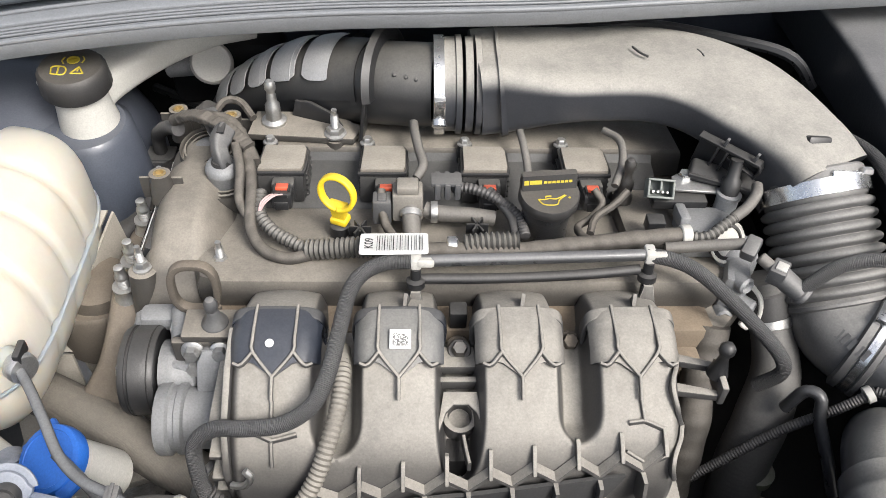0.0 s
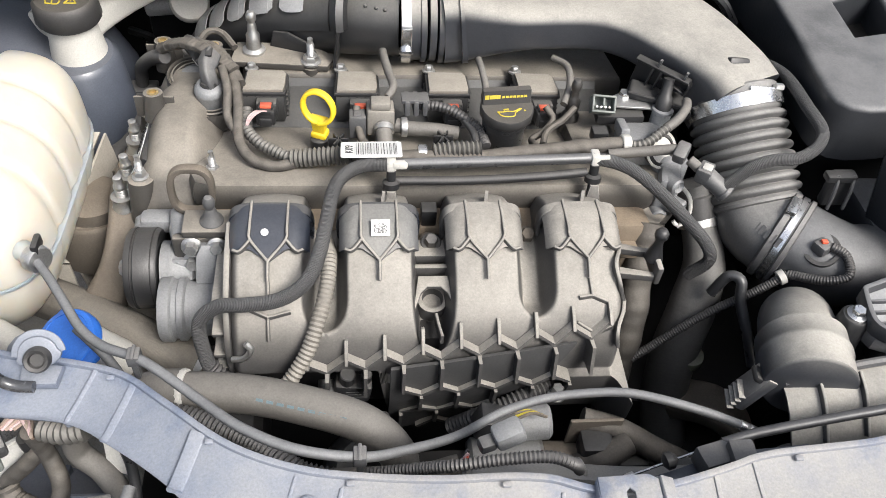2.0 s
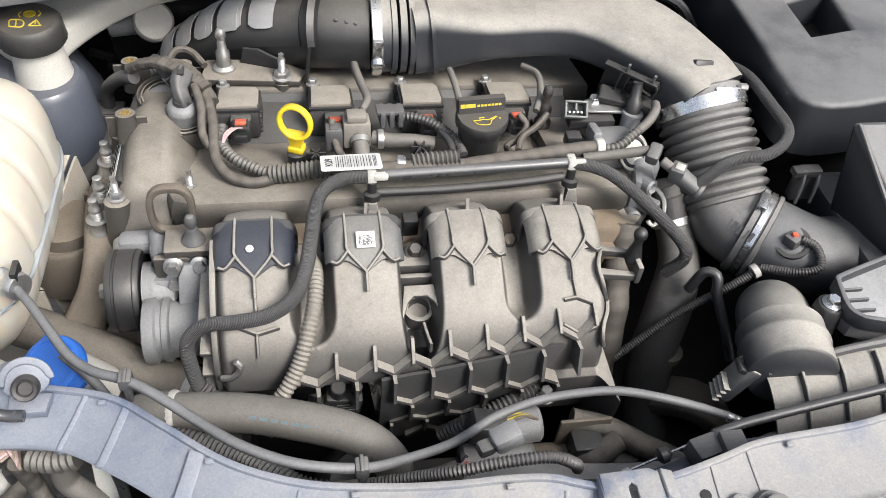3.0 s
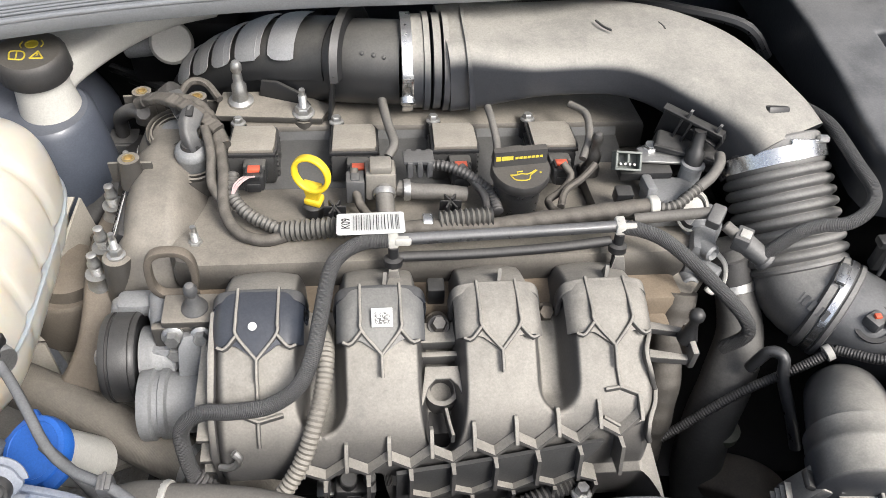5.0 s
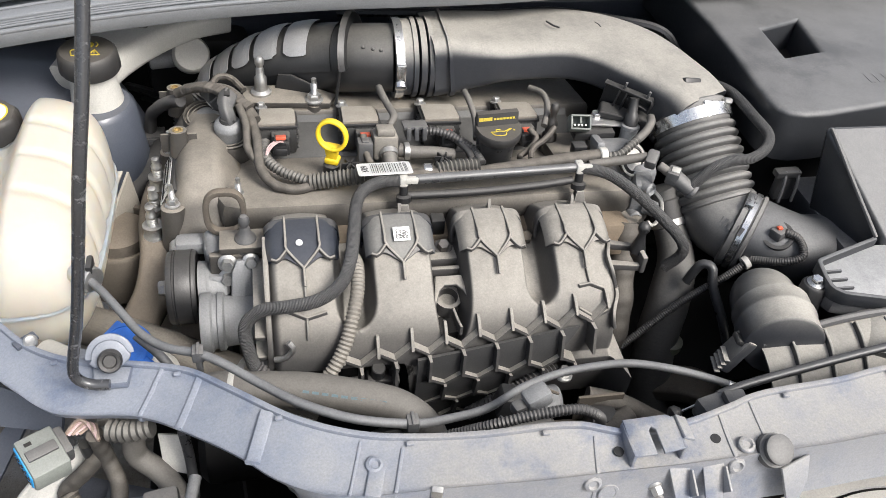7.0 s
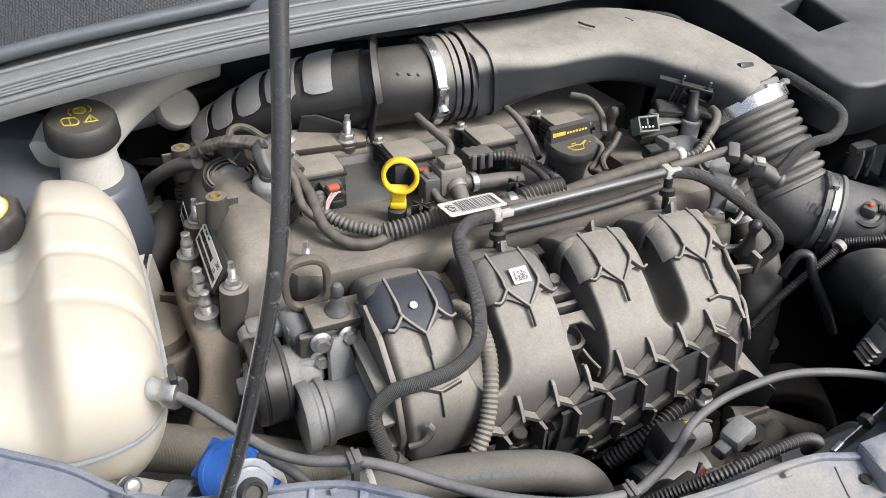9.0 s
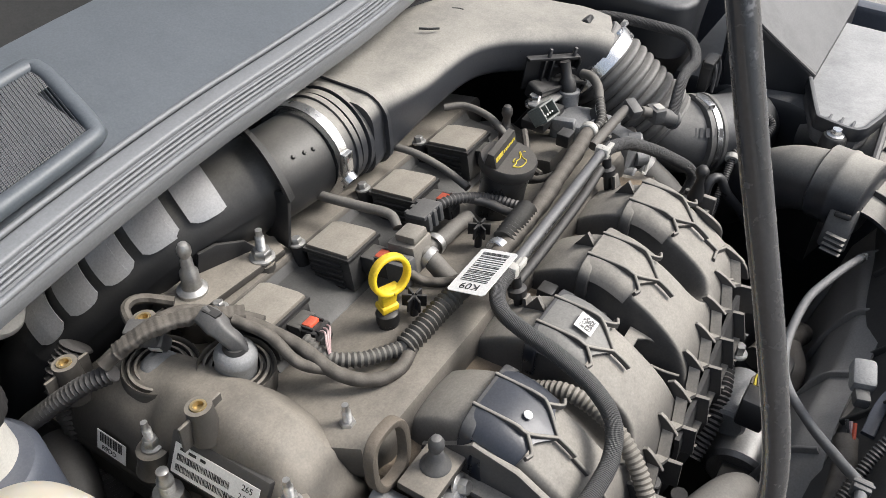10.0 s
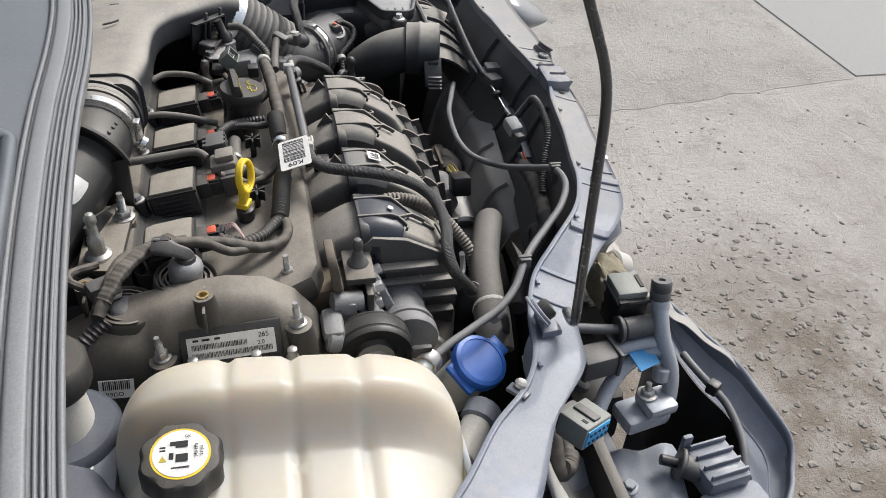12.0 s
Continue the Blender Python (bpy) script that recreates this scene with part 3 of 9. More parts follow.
# rubber weather seal: a strip with a broad bead and fine ridges
part("weather_seal", sweep([(x / 10, cowl_y(x / 10) + 0.018, cowl_z(x / 10) - 0.008) for x in range(-9, 10)], rrect(0.040, 0.018, 0.003, 2), 0.012, up=(0, -0.22, 1), fixed=True), M_SEAL, cowl, "grey rubber edge strip")
part("seal_bead", sweep([(x / 10, cowl_y(x / 10) + 0.0255, cowl_z(x / 10) + 0.003) for x in range(-9, 10)], rrect(0.015, 0.007, 0.003, 3), 0.012, up=(0, -0.22, 1), fixed=True), M_SEAL, cowl, "broad smooth rubber bead")
for off, r, z in ((-0.001, 0.0026, -0.002), (0.0055, 0.0014, 0.0005), (0.0095, 0.0014, 0.0012), (0.0135, 0.0014, 0.0020), (0.0370, 0.0024, 0.0060)):
    part("seal_ridge", tube([(x / 10, cowl_y(x / 10) + off, cowl_z(x / 10) + z) for x in range(-9, 10)], r, 10, 0.012), M_SEAL, cowl, "fine rubber ridge")
part("lower_channel", sweep([(x / 10, cowl_y(x / 10) + 0.095, cowl_z(x / 10) - 0.022) for x in range(-9, 10)], rrect(0.04, 0.02, 0.006), 0.02, fixed=True), M_DARK, cowl)
part("windscreen", sheet(lambda u, v: Vector((-0.85 + 1.75 * u, cowl_y(-0.85 + 1.75 * u) + 0.170 + 0.6 * v, cowl_z(-0.85 + 1.75 * u) + 0.022 + 0.34 * v)), 24, 4, 0.005), M_GLASSD, cowl, "dark glass windscreen base")
for x in (-0.30, -0.12, 0.05, 0.2):
    part("clip", box((x, cowl_y(x) + 0.03, cowl_z(x) - 0.026), (0.03, 0.012, 0.014), 0.003), M_BLACK, cowl)
single("white_cowl_clip", box((0.094, 0.852, 0.838), (0.028, 0.02, 0.022), 0.004), M_WHITEP, "small white plastic clip under the cowl edge", "clip")
rail = sweep([(-0.30, 0.93, 0.80), (0.0, 0.90, 0.815), (0.3, 0.90, 0.82), (0.5, 0.9, 0.82)], rrect(0.03, 0.06, 0.004), 0.03)
single("bulkhead_crossmember", rail, M_BODYD, "dark painted bulkhead crossmember under the cowl", "crossmember")
for pts, r in (([(-0.06, 0.83, 0.86), (0.06, 0.797, 0.875), (0.155, 0.793, 0.876), (0.23, 0.798, 0.876), (0.304, 0.775, 0.876), (0.368, 0.747, 0.873), (0.40, 0.735, 0.84)], 0.0062), ([(0.18, 0.84, 0.80), (0.2, 0.80, 0.86), (0.23, 0.8, 0.865), (0.26, 0.84, 0.80)], 0.005), ([(-0.36, 0.92, 0.7), (-0.24, 0.84, 0.72), (-0.15, 0.84, 0.78), (-0.08, 0.9, 0.80)], 0.006), ([(-0.34, 0.92, 0.68), (-0.22, 0.83, 0.70), (-0.13, 0.83, 0.765), (-0.06, 0.9, 0.78)], 0.005)):
    single("bulkhead_cable", tube(pts, r, 8, 0.01), M_CABLE, "thin black cable along the dark bulkhead", "cable", group="bulkhead cables")

# raised bonnet that the prop holds up over the cowl
single("bonnet", sheet(lambda u, v: Vector((-0.72 + 1.5 * u, 1.06 - 0.50 * v, 1.08 + 0.84 * v + 0.03 * math.sin(math.pi * u))), 10, 8, 0.02), M_BODY, "raised blue-grey car bonnet held by its prop", "bonnet")

# ---- engine ----
engine = thing("engine_block", "dark dusty engine block and cylinder head", "engine")
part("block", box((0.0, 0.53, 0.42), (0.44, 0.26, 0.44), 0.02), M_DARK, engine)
part("cylinder_head", box((0.015, 0.56, 0.70), (0.44, 0.27, 0.15), 0.008, TILT), M_DIRT, engine, "brown dirty cylinder head edge")
part("head_ledge", box((0.02, 0.447, 0.772), (0.40, 0.05, 0.012), 0.003, TILT), M_DIRT, engine)
for i in range(9):
    part("head_bolt", cyl((-0.16 + i * 0.045, 0.448, 0.777), (-0.16 + i * 0.045, 0.448, 0.785), 0.006, seg=6), M_RUST, engine)

# valve cover
vc = thing("valve_cover", "dusty black plastic valve cover with rounded end dome", "valve cover")
deck = [(-0.19, -0.108), (0.235, -0.108), (0.262, -0.09), (0.262, 0.06), (0.24, 0.115), (-0.225, 0.115), (-0.225, -0.06), (-0.21, -0.10)]
part("deck", slab(deck, -0.075, -0.040, 0.010, tilted(0, 0.59, 0.84)), M_COVER, vc)
lip = [(-0.20, -0.135), (0.24, -0.135), (0.272, -0.095), (0.272, 0.065), (0.245, 0.125), (-0.20, 0.125)]
part("flange", slab(lip, -0.088, -0.072, 0.003, tilted(0, 0.59, 0.84)), M_COVER, vc)
well = slab([(0.004, -0.0395), (0.010, -0.033), (0.062, -0.020), (0.068, -0.0085), (0.072, -0.04)], -0.175, 0.215, 0.0)
well.transform(tilted(0, 0.59, 0.84) @ Matrix(((0, 0, 1, 0), (1, 0, 0, 0), (0, 1, 0, 0), (0, 0, 0, 1))))
part("coil_well", well, M_WELL, vc, "darker sloping panel between the coils")
part("rear_ledge", slab([(-0.175, 0.066), (0.245, 0.066), (0.245, 0.16), (-0.175, 0.16)], -0.04, -0.006, 0.006, tilted(0, 0.59, 0.84)), M_COVER, vc)
for x, y, w, l, h in ((0.19, -0.02, 0.05, 0.08, 0.02),):
    wb = box((x, y, -0.034), (w, l, h), 0.005)
    wb.transform(tilted(0, 0.59, 0.84))
    part("cover_rib", wb, M_WELL if x < 0.1 else M_COVER, vc)
# end dome over the timing drive: an arch drawn along x, swelling towards the middle
arch = [(0.752, 0.69), (0.742, 0.76), (0.722, 0.792), (0.685, 0.812), (0.645, 0.824), (0.605, 0.832), (0.565, 0.836), (0.530, 0.830), (0.503, 0.812), (0.484, 0.785), (0.474, 0.755), (0.470, 0.68)]
def dome(u, v):
    k = v * (len(arch) - 1)
    i = min(int(k), len(arch) - 2)
    f = k - i
    y, z = (arch[i][0] * (1 - f) + arch[i + 1][0] * f, arch[i][1] * (1 - f) + arch[i + 1][1] * f)
    wide = 0.110
    x = -0.276 + wide * u
    e = min(1.0, (x + 0.276) / 0.036)
    q = math.sqrt(max(0.0, 1 - (1 - e) ** 2))
    flat = step01(0.512, 0.528, y) * step01(0.622, 0.606, y)
    fall = step01(-0.222, -0.166, x)
    cy, cz = 0.61, 0.72
    dent = math.exp(-((y - 0.640) / 0.013) ** 2) * step01(-0.232, -0.268, x)
    kz, ky = (0.36 + 0.64 * q) * (1 - 0.16 * dent), 0.88 + 0.12 * q
    return Vector((x + 0.006 * flat * (1 - e), cy + (y - cy) * ky * (1 - 0.03 * fall), cz + (z - cz) * kz - 0.058 * fall))
db = sheet(lambda u, v: dome(u ** 1.5, v), 34, 44, 0.0)
gx = bmesh.new()
vs = [gx.verts.new(dome(0, j / 44)) for j in range(45)]
gx.faces.new(vs)
part("end_dome", join(db, gx), M_COVER, vc, smooth=60)
part("dome_flange", box((-0.262, 0.61, 0.735), (0.03, 0.30, 0.014), 0.004), M_COVER, vc)
pm = plane((-0.2715, 0.564, 0.797), (0.0, -1, 0.05), (0.55, 0, 1))
part("plate_back", box((0, 0.002, -0.005), (0.090, 0.034, 0.010), 0.002, None), M_BLACK, vc, m=pm)
plate = thing("engine_code_label", "white barcode label on the dome's end", "label")
part("paper", box((0, 0, 0.0008), (0.078, 0.023, 0.0006)), M_WHITE, plate, m=pm)
rb = random.Random(3)
it = []
for row, (y0, h, x1) in enumerate(((0.002, 0.005, 0.014), (-0.006, 0.005, 0.036))):
    x = -0.035
    while x < x1:
        w = rb.choice((0.0003, 0.0004, 0.0007))
        it.append((x, y0, w, h))
        x += w + rb.choice((0.0005, 0.0008))
it += [(-0.031, 0.0085, 0.005, 0.002), (-0.022, 0.0085, 0.007, 0.002), (-0.012, 0.0085, 0.005, 0.002)]
part("barcode", bars(it, pm @ Matrix.Translation((0, 0, 0.0012))), M_INK, plate)
words("265", 0.0066, pm @ Matrix.Translation((0.029, 0.0065, 0.0013)), M_INK, plate)
words("2.0", 0.0055, pm @ Matrix.Translation((0.026, -0.0005, 0.0013)), M_INK, plate)
# second small label lower on the dome's end
pm2 = plane((-0.278, 0.668, 0.765), (0, -1, -0.05), (0.25, 0, 1))
lab2 = thing("small_barcode_label", "small white barcode sticker on black plastic", "label")
part("paper", box((0, 0, 0.0008), (0.03, 0.019, 0.0005)), M_WHITE, lab2, m=pm2)
part("bars", bars([(-0.011 + i * 0.0017, 0.004, 0.0007 + 0.0005 * (i % 3 == 0), 0.009) for i in range(14)], pm2 @ Matrix.Translation((0, 0, 0.0012))), M_INK, lab2)
words("R9DD", 0.006, pm2 @ Matrix.Translation((-0.002, -0.0055, 0.0013)), M_INK, lab2)

# bosses and pillars of the cover, each with what it carries
def boss(c, h, r, ribs=True, ins=True):
    b = lathe([(r * 1.25, -h), (r, -0.004), (r, 0), (r * 0.62, 0.0), (r * 0.6, -0.006)], c, (0, 0.1, 1), 24)
    if ribs:
        for dx in (-1, 1):
            box((c[0] + dx * r * 1.3, c[1], c[2] - h * 0.55), (r * 1.5, 0.003, h * 0.8), 0.001, bm=b)
    o = part("boss", b, M_COVER, vc)
    if ins:
        part("insert", lathe([(r * 0.6, -0.004), (r * 0.6, 0.001), (r * 0.4, 0.001), (r * 0.38, -0.003)], c, (0, 0.1, 1), 20), M_BRASS, o, "brass threaded insert")


boss((-0.256, 0.584, 0.846), 0.03, 0.0095)
boss((-0.209, 0.690, 0.832), 0.035, 0.0095)
boss((-0.268, 0.712, 0.822), 0.035, 0.0095)
for c, h in (((-0.194, 0.507, 0.808), 0.05), ((-0.262, 0.503, 0.806), 0.055), ((-0.272, 0.625, 0.79), 0.02)):
    part("pillar", lathe([(0.017, -h), (0.0135, -0.012), (0.0125, -0.001), (0.010, 0)], c, (0, 0.08, 1), 24), M_COVER, vc)
    part("cover_stud", stud(c, (0, 0.08, 1), 0.0036, 0.026, 0.0062), M_STEEL, vc, "bright zinc-plated stud")

# cam position actuators on the dome: turned metal pots with connectors
def actuator(c, r, wired):
    a = thing("cam_solenoid", "round metal cam solenoid with grey plug in the cover", "solenoid")
    ax = Vector((0, -0.12, 1)).normalized()
    part("seat", lathe([(r * 1.95, -0.02), (r * 1.9, -0.002), (r * 1.82, 0.001), (r * 1.74, -0.001), (r * 1.70, -0.004), (r * 1.60, -0.004), (r * 1.56, 0.0), (r * 1.44, 0.0005), (r * 1.40, -0.004), (r * 1.28, -0.004), (r * 1.24, 0.0), (r * 1.12, 0.0), (r * 1.08, -0.010)], c, ax, 40), M_COVER, a)
    top = 0.016 if wired else -0.001
    part("pot", lathe([(r, -0.01), (r, top - 0.006), (r * 1.03, top - 0.005), (r * 1.03, top - 0.003), (r * 0.96, top), (r * 0.8, top + 0.0035), (r * 0.45, top + 0.005), (r * 0.1, top + 0.005)], c, ax, 36), M_ALU, a, "dusty steel pot")
    p = Vector(c) + ax * top
    if wired:
        part("plug", sweep([tuple(p + Vector(d)) for d in ((0.003, -0.002, 0.002), (0.001, 0.0, 0.010), (-0.001, 0.006, 0.016), (0.0, 0.016, 0.020), (0.002, 0.026, 0.021))], rrect(0.015, 0.013, 0.003, 3), 0.003, scale=lambda u, s: 0.92 + 0.25 * step01(0.5, 0.6, u)), M_GREYP, a)
        part("latch", box(p + Vector((0.001, 0.018, 0.029)), (0.007, 0.014, 0.003), 0.001), M_BLACK, a)
        part("seal_ring", lathe([(r * 0.55, 0.003), (r * 0.6, 0.005), (r * 0.5, 0.008)], p, ax, 24), M_BLACK, a)
    else:
        sm = Matrix.Translation(p + Vector((0.010, 0.010, 0.010))) @ Matrix.Rotation(0.5, 4, "Z") @ Matrix.Rotation(-0.5, 4, "Y")
        part("plug", box((0, 0, 0), (0.013, 0.013, 0.022), 0.002), M_GREYP, a, m=sm)
        part("plug_face", box((-0.0068, 0, 0.005), (0.0012, 0.009, 0.008), 0.0005), M_WHITEP, a, "pale plug face", m=sm)
        part("plug_slot", box((-0.0074, 0, -0.002), (0.0008, 0.006, 0.003)), M_DARK, a, m=sm)
actuator((-0.203, 0.602, 0.826), 0.0155, True)
actuator((-0.228, 0.655, 0.818), 0.0155, False)
single("cam_sensor_plug", box((-0.224, 0.672, 0.838), (0.017, 0.026, 0.016), 0.003, Matrix.Rotation(0.5, 3, "Z")), M_GREYP, "pale grey electrical plug lying on the cover", "connector")

# ---- ignition coils ----
def coil(x):
    c = thing("ignition_coil", "black ignition coil with dusty flat top and red-locked plug", "ignition coil", (x, 0.615, 0.838), group="ignition coils on the valve cover")
    mt = tilted(x, 0.615, 0.838)
    out = [(-0.0225, -0.021), (0.021, -0.021), (0.0225, -0.013), (0.0225, 0.02), (0.019, 0.028), (-0.021, 0.028)]
    part("lid", slab([(a * 0.93, b * 0.93) for a, b in out], -0.003, 0.0012, 0.001, mt), M_LID, c, "dusty flat lid")
    part("lid_rim", slab([(a * 1.04, b * 1.04) for a, b in out], -0.006, -0.002, 0.001, mt), M_BLACK, c)
    part("body", slab([(a * 0.96, b * 0.96) for a, b in out], -0.036, -0.005, 0.003, mt), M_COILB, c)
    for k in range(5):
        part("cooling_fin", box((0, 0.006, -0.011 - k * 0.0055), (0.0475, 0.034, 0.0022), 0.0006), M_BLACK, c, m=mt)
    for k in range(5):
        part("upright_fin", box((-0.017 + 0.0085 * k, 0.0045, -0.02), (0.002, 0.049, 0.028), 0.0006), M_BLACK, c, m=mt)
    part("socket", box((0.003, -0.027, -0.017), (0.021, 0.014, 0.019), 0.002), M_COILB, c, m=mt)
    pl = box((0.003, -0.038, -0.018), (0.019, 0.020, 0.016), 0.002)
    box((0.003, -0.047, -0.0115), (0.012, 0.004, 0.005), 0.001, bm=pl)
    box((0.003, -0.045, -0.022), (0.013, 0.008, 0.009), 0.0015, bm=pl)
    for dx in (-0.0055, 0.0075):
        box((dx + 0.002, -0.036, -0.0105), (0.002, 0.016, 0.006), 0.0006, bm=pl)
    pl.transform(mt)
    p = part("plug", pl, M_BLACK, c)
    part("lock_tab", box((0, 0, 0), (0.0115, 0.0085, 0.004), 0.001), M_RED, p, "red plastic lock tab", m=mt @ Matrix.Translation((0.003, -0.0365, -0.0088)))
    lug = lathe([(0.008, -0.03), (0.007, -0.006), (0.0075, -0.002), (0.0075, 0)], (-0.017, 0.039, -0.004), (0, 0, 1), 18)
    lug.transform(mt)
    part("lug", lug, M_BLACK, c)
    bt = hexbolt((-0.017, 0.039, -0.004), 0.0048, 0.007)
    bt.transform(mt)
    part("bolt", bt, M_STEEL, c)
    return c


first_coil = coil(-0.149)
for x in (-0.054, 0.042, 0.138):
    copy_thing(first_coil, Matrix.Translation((x, 0.615, 0.838)))

# ---- oil filler cap ----
cap = thing("oil_filler_cap", "black round oil filler cap with grip bar and yellow print", "oil cap")
ax = (0.0, -0.10, 1)
co = Vector((0.092, 0.542, 0.826))
part("neck", lathe([(0.0215, -0.025), (0.0215, 0.02), (0.0225, 0.022), (0.0225, 0.032)], co, ax, 36), M_CABLE, cap)
part("top", lathe([(0.0235, 0.03), (0.0262, 0.033), (0.0268, 0.041), (0.0255, 0.0435), (0.01, 0.0435)], co, ax, 48, lobes=12, depth=0.012, lobe_from=1, lobe_to=2), M_CAPB, cap)
cm = plane(co + Vector(ax).normalized() * 0.0435, (1, 0.10, 0), (0, 1, 0.10))
gr = slab([(0.0015, 0.0), (0.0065, 0.013), (0.0125, 0.013), (0.0145, 0.0)], -0.0245, 0.0245, 0.0015)
gr.transform(cm @ Matrix(((0, 0, 1, 0), (1, 0, 0, 0), (0, 1, 0, 0), (0, 0, 0, 1))))
part("grip_bar", gr, M_CAPB, cap)
cf = cm @ Matrix.Translation((0, 0.0042, 0.0065)) @ Matrix.Rotation(math.atan2(0.013, 0.005), 4, "X")
part("print", bars([(-0.0205, 0.0, 0.0042, 0.0042), (-0.0125, 0.0, 0.0105, 0.0038)] + [(-0.004 + 0.0037 * i, -0.0004, 0.0028, 0.0022) for i in range(7)], cf @ Matrix.Translation((0, 0.001, 0.0004))), M_YINK, cap, "yellow lettering shapes")
can = bmesh.new()
tube([(-0.012, -0.009, 0), (-0.008, -0.015, 0), (0.003, -0.016, 0), (0.006, -0.011, 0), (0.013, -0.006, 0)], 0.0006, 6, 0.002, bm=can)
tube([(-0.012, -0.009, 0), (-0.006, -0.0095, 0), (-0.002, -0.0085, 0), (0.004, -0.0095, 0), (0.012, -0.0055, 0)], 0.0006, 6, 0.002, bm=can)
tube([(-0.005, -0.008, 0), (-0.005, -0.006, 0), (0.0, -0.006, 0)], 0.0006, 6, 0.002, bm=can)
lathe([(0.0001, 0), (0.0012, 0.0002), (0.0001, 0.0006)], (0.0155, -0.009, 0), (0, 0, 1), 8, can)
can.transform(cm @ Matrix.Translation((0, 0, 0.0004)))
part("oil_can_sign", can, M_YINK, cap)

# ---- dipstick ----
dip = thing("oil_dipstick", "bright yellow oil dipstick with ring handle", "dipstick")
dc = Vector((-0.092, 0.541, 0.862))
sec = rrect(0.0044, 0.0076, 0.0018, 3)
rg = [dc + Vector((0.0158 * 0.93 * math.cos(a), -0.0158 * 0.37 * math.cos(a) + 0.002 * math.sin(a), 0.0168 * math.sin(a))) for a in [2 * math.pi * k / 24 - math.pi / 2 for k in range(25)]]
b = sweep(rg, sec, 0.003, up=(0.37, 0.93, 0), fixed=True)
part("ring", b, M_YELLOW, dip)
stem = slab([(-0.0085, 0.0), (-0.006, -0.018), (0.006, -0.018), (0.0085, 0.0)], -0.004, 0.004, 0.0012)
box((0, -0.021, 0), (0.016, 0.007, 0.013), 0.002, bm=stem)
stem.transform(plane(dc + Vector((0, 0.002, -0.0135)), (0.93, -0.37, 0), (0, -0.1, 1)))
part("stem", stem, M_YELLOW, dip)
part("tube", lathe([(0.0085, -0.045), (0.0085, -0.004), (0.0095, -0.003), (0.0095, 0.006), (0.007, 0.008)], dc + Vector((0, 0.003, -0.047)), (0, 0.1, 1), 20), M_BLACK, dip)

# star-shaped harness clips on the cover
def star_clip(c):
    t = thing("harness_clip", "small black star-shaped plastic harness clip", "clip", group="star clips on the valve cover")
    for k in range(6):
        a = k * math.pi / 3
        d = Vector((math.cos(a), math.sin(a), 0))
        part("fin", box(Vector(c) + d * 0.006 + Vector((0, 0, 0.004)), (0.008, 0.002, 0.012), 0.0006, Matrix.Rotation(a, 3, "Z")), M_BLACK, t)
    part("pin", cyl(Vector(c) - Vector((0, 0, 0.02)), Vector(c) + Vector((0, 0, 0.008)), 0.0035, chamfer=0.001), M_BLACK, t)


for c in ((-0.073, 0.531, 0.822), (0.031, 0.531, 0.826)):
    star_clip(c)

# ---- purge valve between the coils ----
pv = thing("purge_valve", "grey plastic vacuum valve with hoses on the cover", "valve")
part("body", box((-0.031, 0.562, 0.834), (0.028, 0.028, 0.028), 0.003, TILT), M_VALVE, pv)
bb = box((-0.031, 0.562, 0.852), (0.02, 0.02, 0.008), 0.002, TILT)
part("lid", bb, M_VALVE, pv)
sk = box((-0.054, 0.556, 0.831), (0.017, 0.02, 0.024), 0.002, TILT)
box((-0.054, 0.556, 0.843), (0.008, 0.012, 0.0035), 0.001, TILT, bm=sk)
part("socket", sk, M_GREYP, pv)
sk = bmesh.new()
for k in range(3):
    box((-0.004 + k * 0.009, 0.572, 0.844), (0.0055, 0.026, 0.016), 0.0015, TILT, bm=sk)
box((0.004, 0.572, 0.851), (0.028, 0.02, 0.004), 0.001, TILT, bm=sk)
part("plug", sk, M_GREYP, pv)
part("outlet", tube([(-0.028, 0.552, 0.834), (-0.028, 0.544, 0.831), (-0.027, 0.534, 0.822), (-0.026, 0.516, 0.808)], 0.0085, 14), M_HOSE, pv, "dusty grey rubber hose stub")
part("outlet", tube([(-0.015, 0.556, 0.829), (0.000, 0.552, 0.828), (0.025, 0.552, 0.826), (0.048, 0.552, 0.822)], 0.0075, 14), M_HOSE, pv, "dusty grey rubber hose stub")
for c, d in (((-0.028, 0.546, 0.832), (0, -0.8, -0.3)), ((-0.007, 0.553, 0.829), (1, 0, 0))):
    part("spring_clip", lathe([(0.0098, -0.003), (0.0102, 0.0), (0.0098, 0.003), (0.0088, 0.003), (0.0088, -0.003)], c, d, 18), M_STEEL, pv)
part("vacuum_line", tube([(-0.023, 0.581, 0.845), (-0.017, 0.593, 0.850), (-0.021, 0.618, 0.850), (-0.025, 0.651, 0.848), (-0.026, 0.685, 0.845)], 0.0045, 10), M_HOSE, pv)

# ---- wiring harness over the cover ----
har = thing("engine_wiring_harness", "dusty taped and corrugated wiring harness over the engine", "wiring harness")
part("conduit", conduit([(-0.118, 0.510, 0.824), (-0.10, 0.507, 0.828), (-0.08, 0.505, 0.832), (-0.06, 0.502, 0.836)], 0.0086), M_CONDUIT_T, har)
part("trunk", tube([(-0.06, 0.502, 0.836), (-0.02, 0.496, 0.838), (0.02, 0.496, 0.838), (0.075, 0.497, 0.838), (0.12, 0.50, 0.842), (0.165, 0.503, 0.845), (0.205, 0.508, 0.846)], 0.0078, 14, scale=lambda u, s: 1 + 0.06 * math.sin(s * 90) + 0.04 * math.sin(s * 231)), M_TAPE, har)
part("conduit", conduit([(0.018, 0.5, 0.84), (0.04, 0.501, 0.842), (0.064, 0.502, 0.842)], 0.0092), M_CONDUIT_T, har)
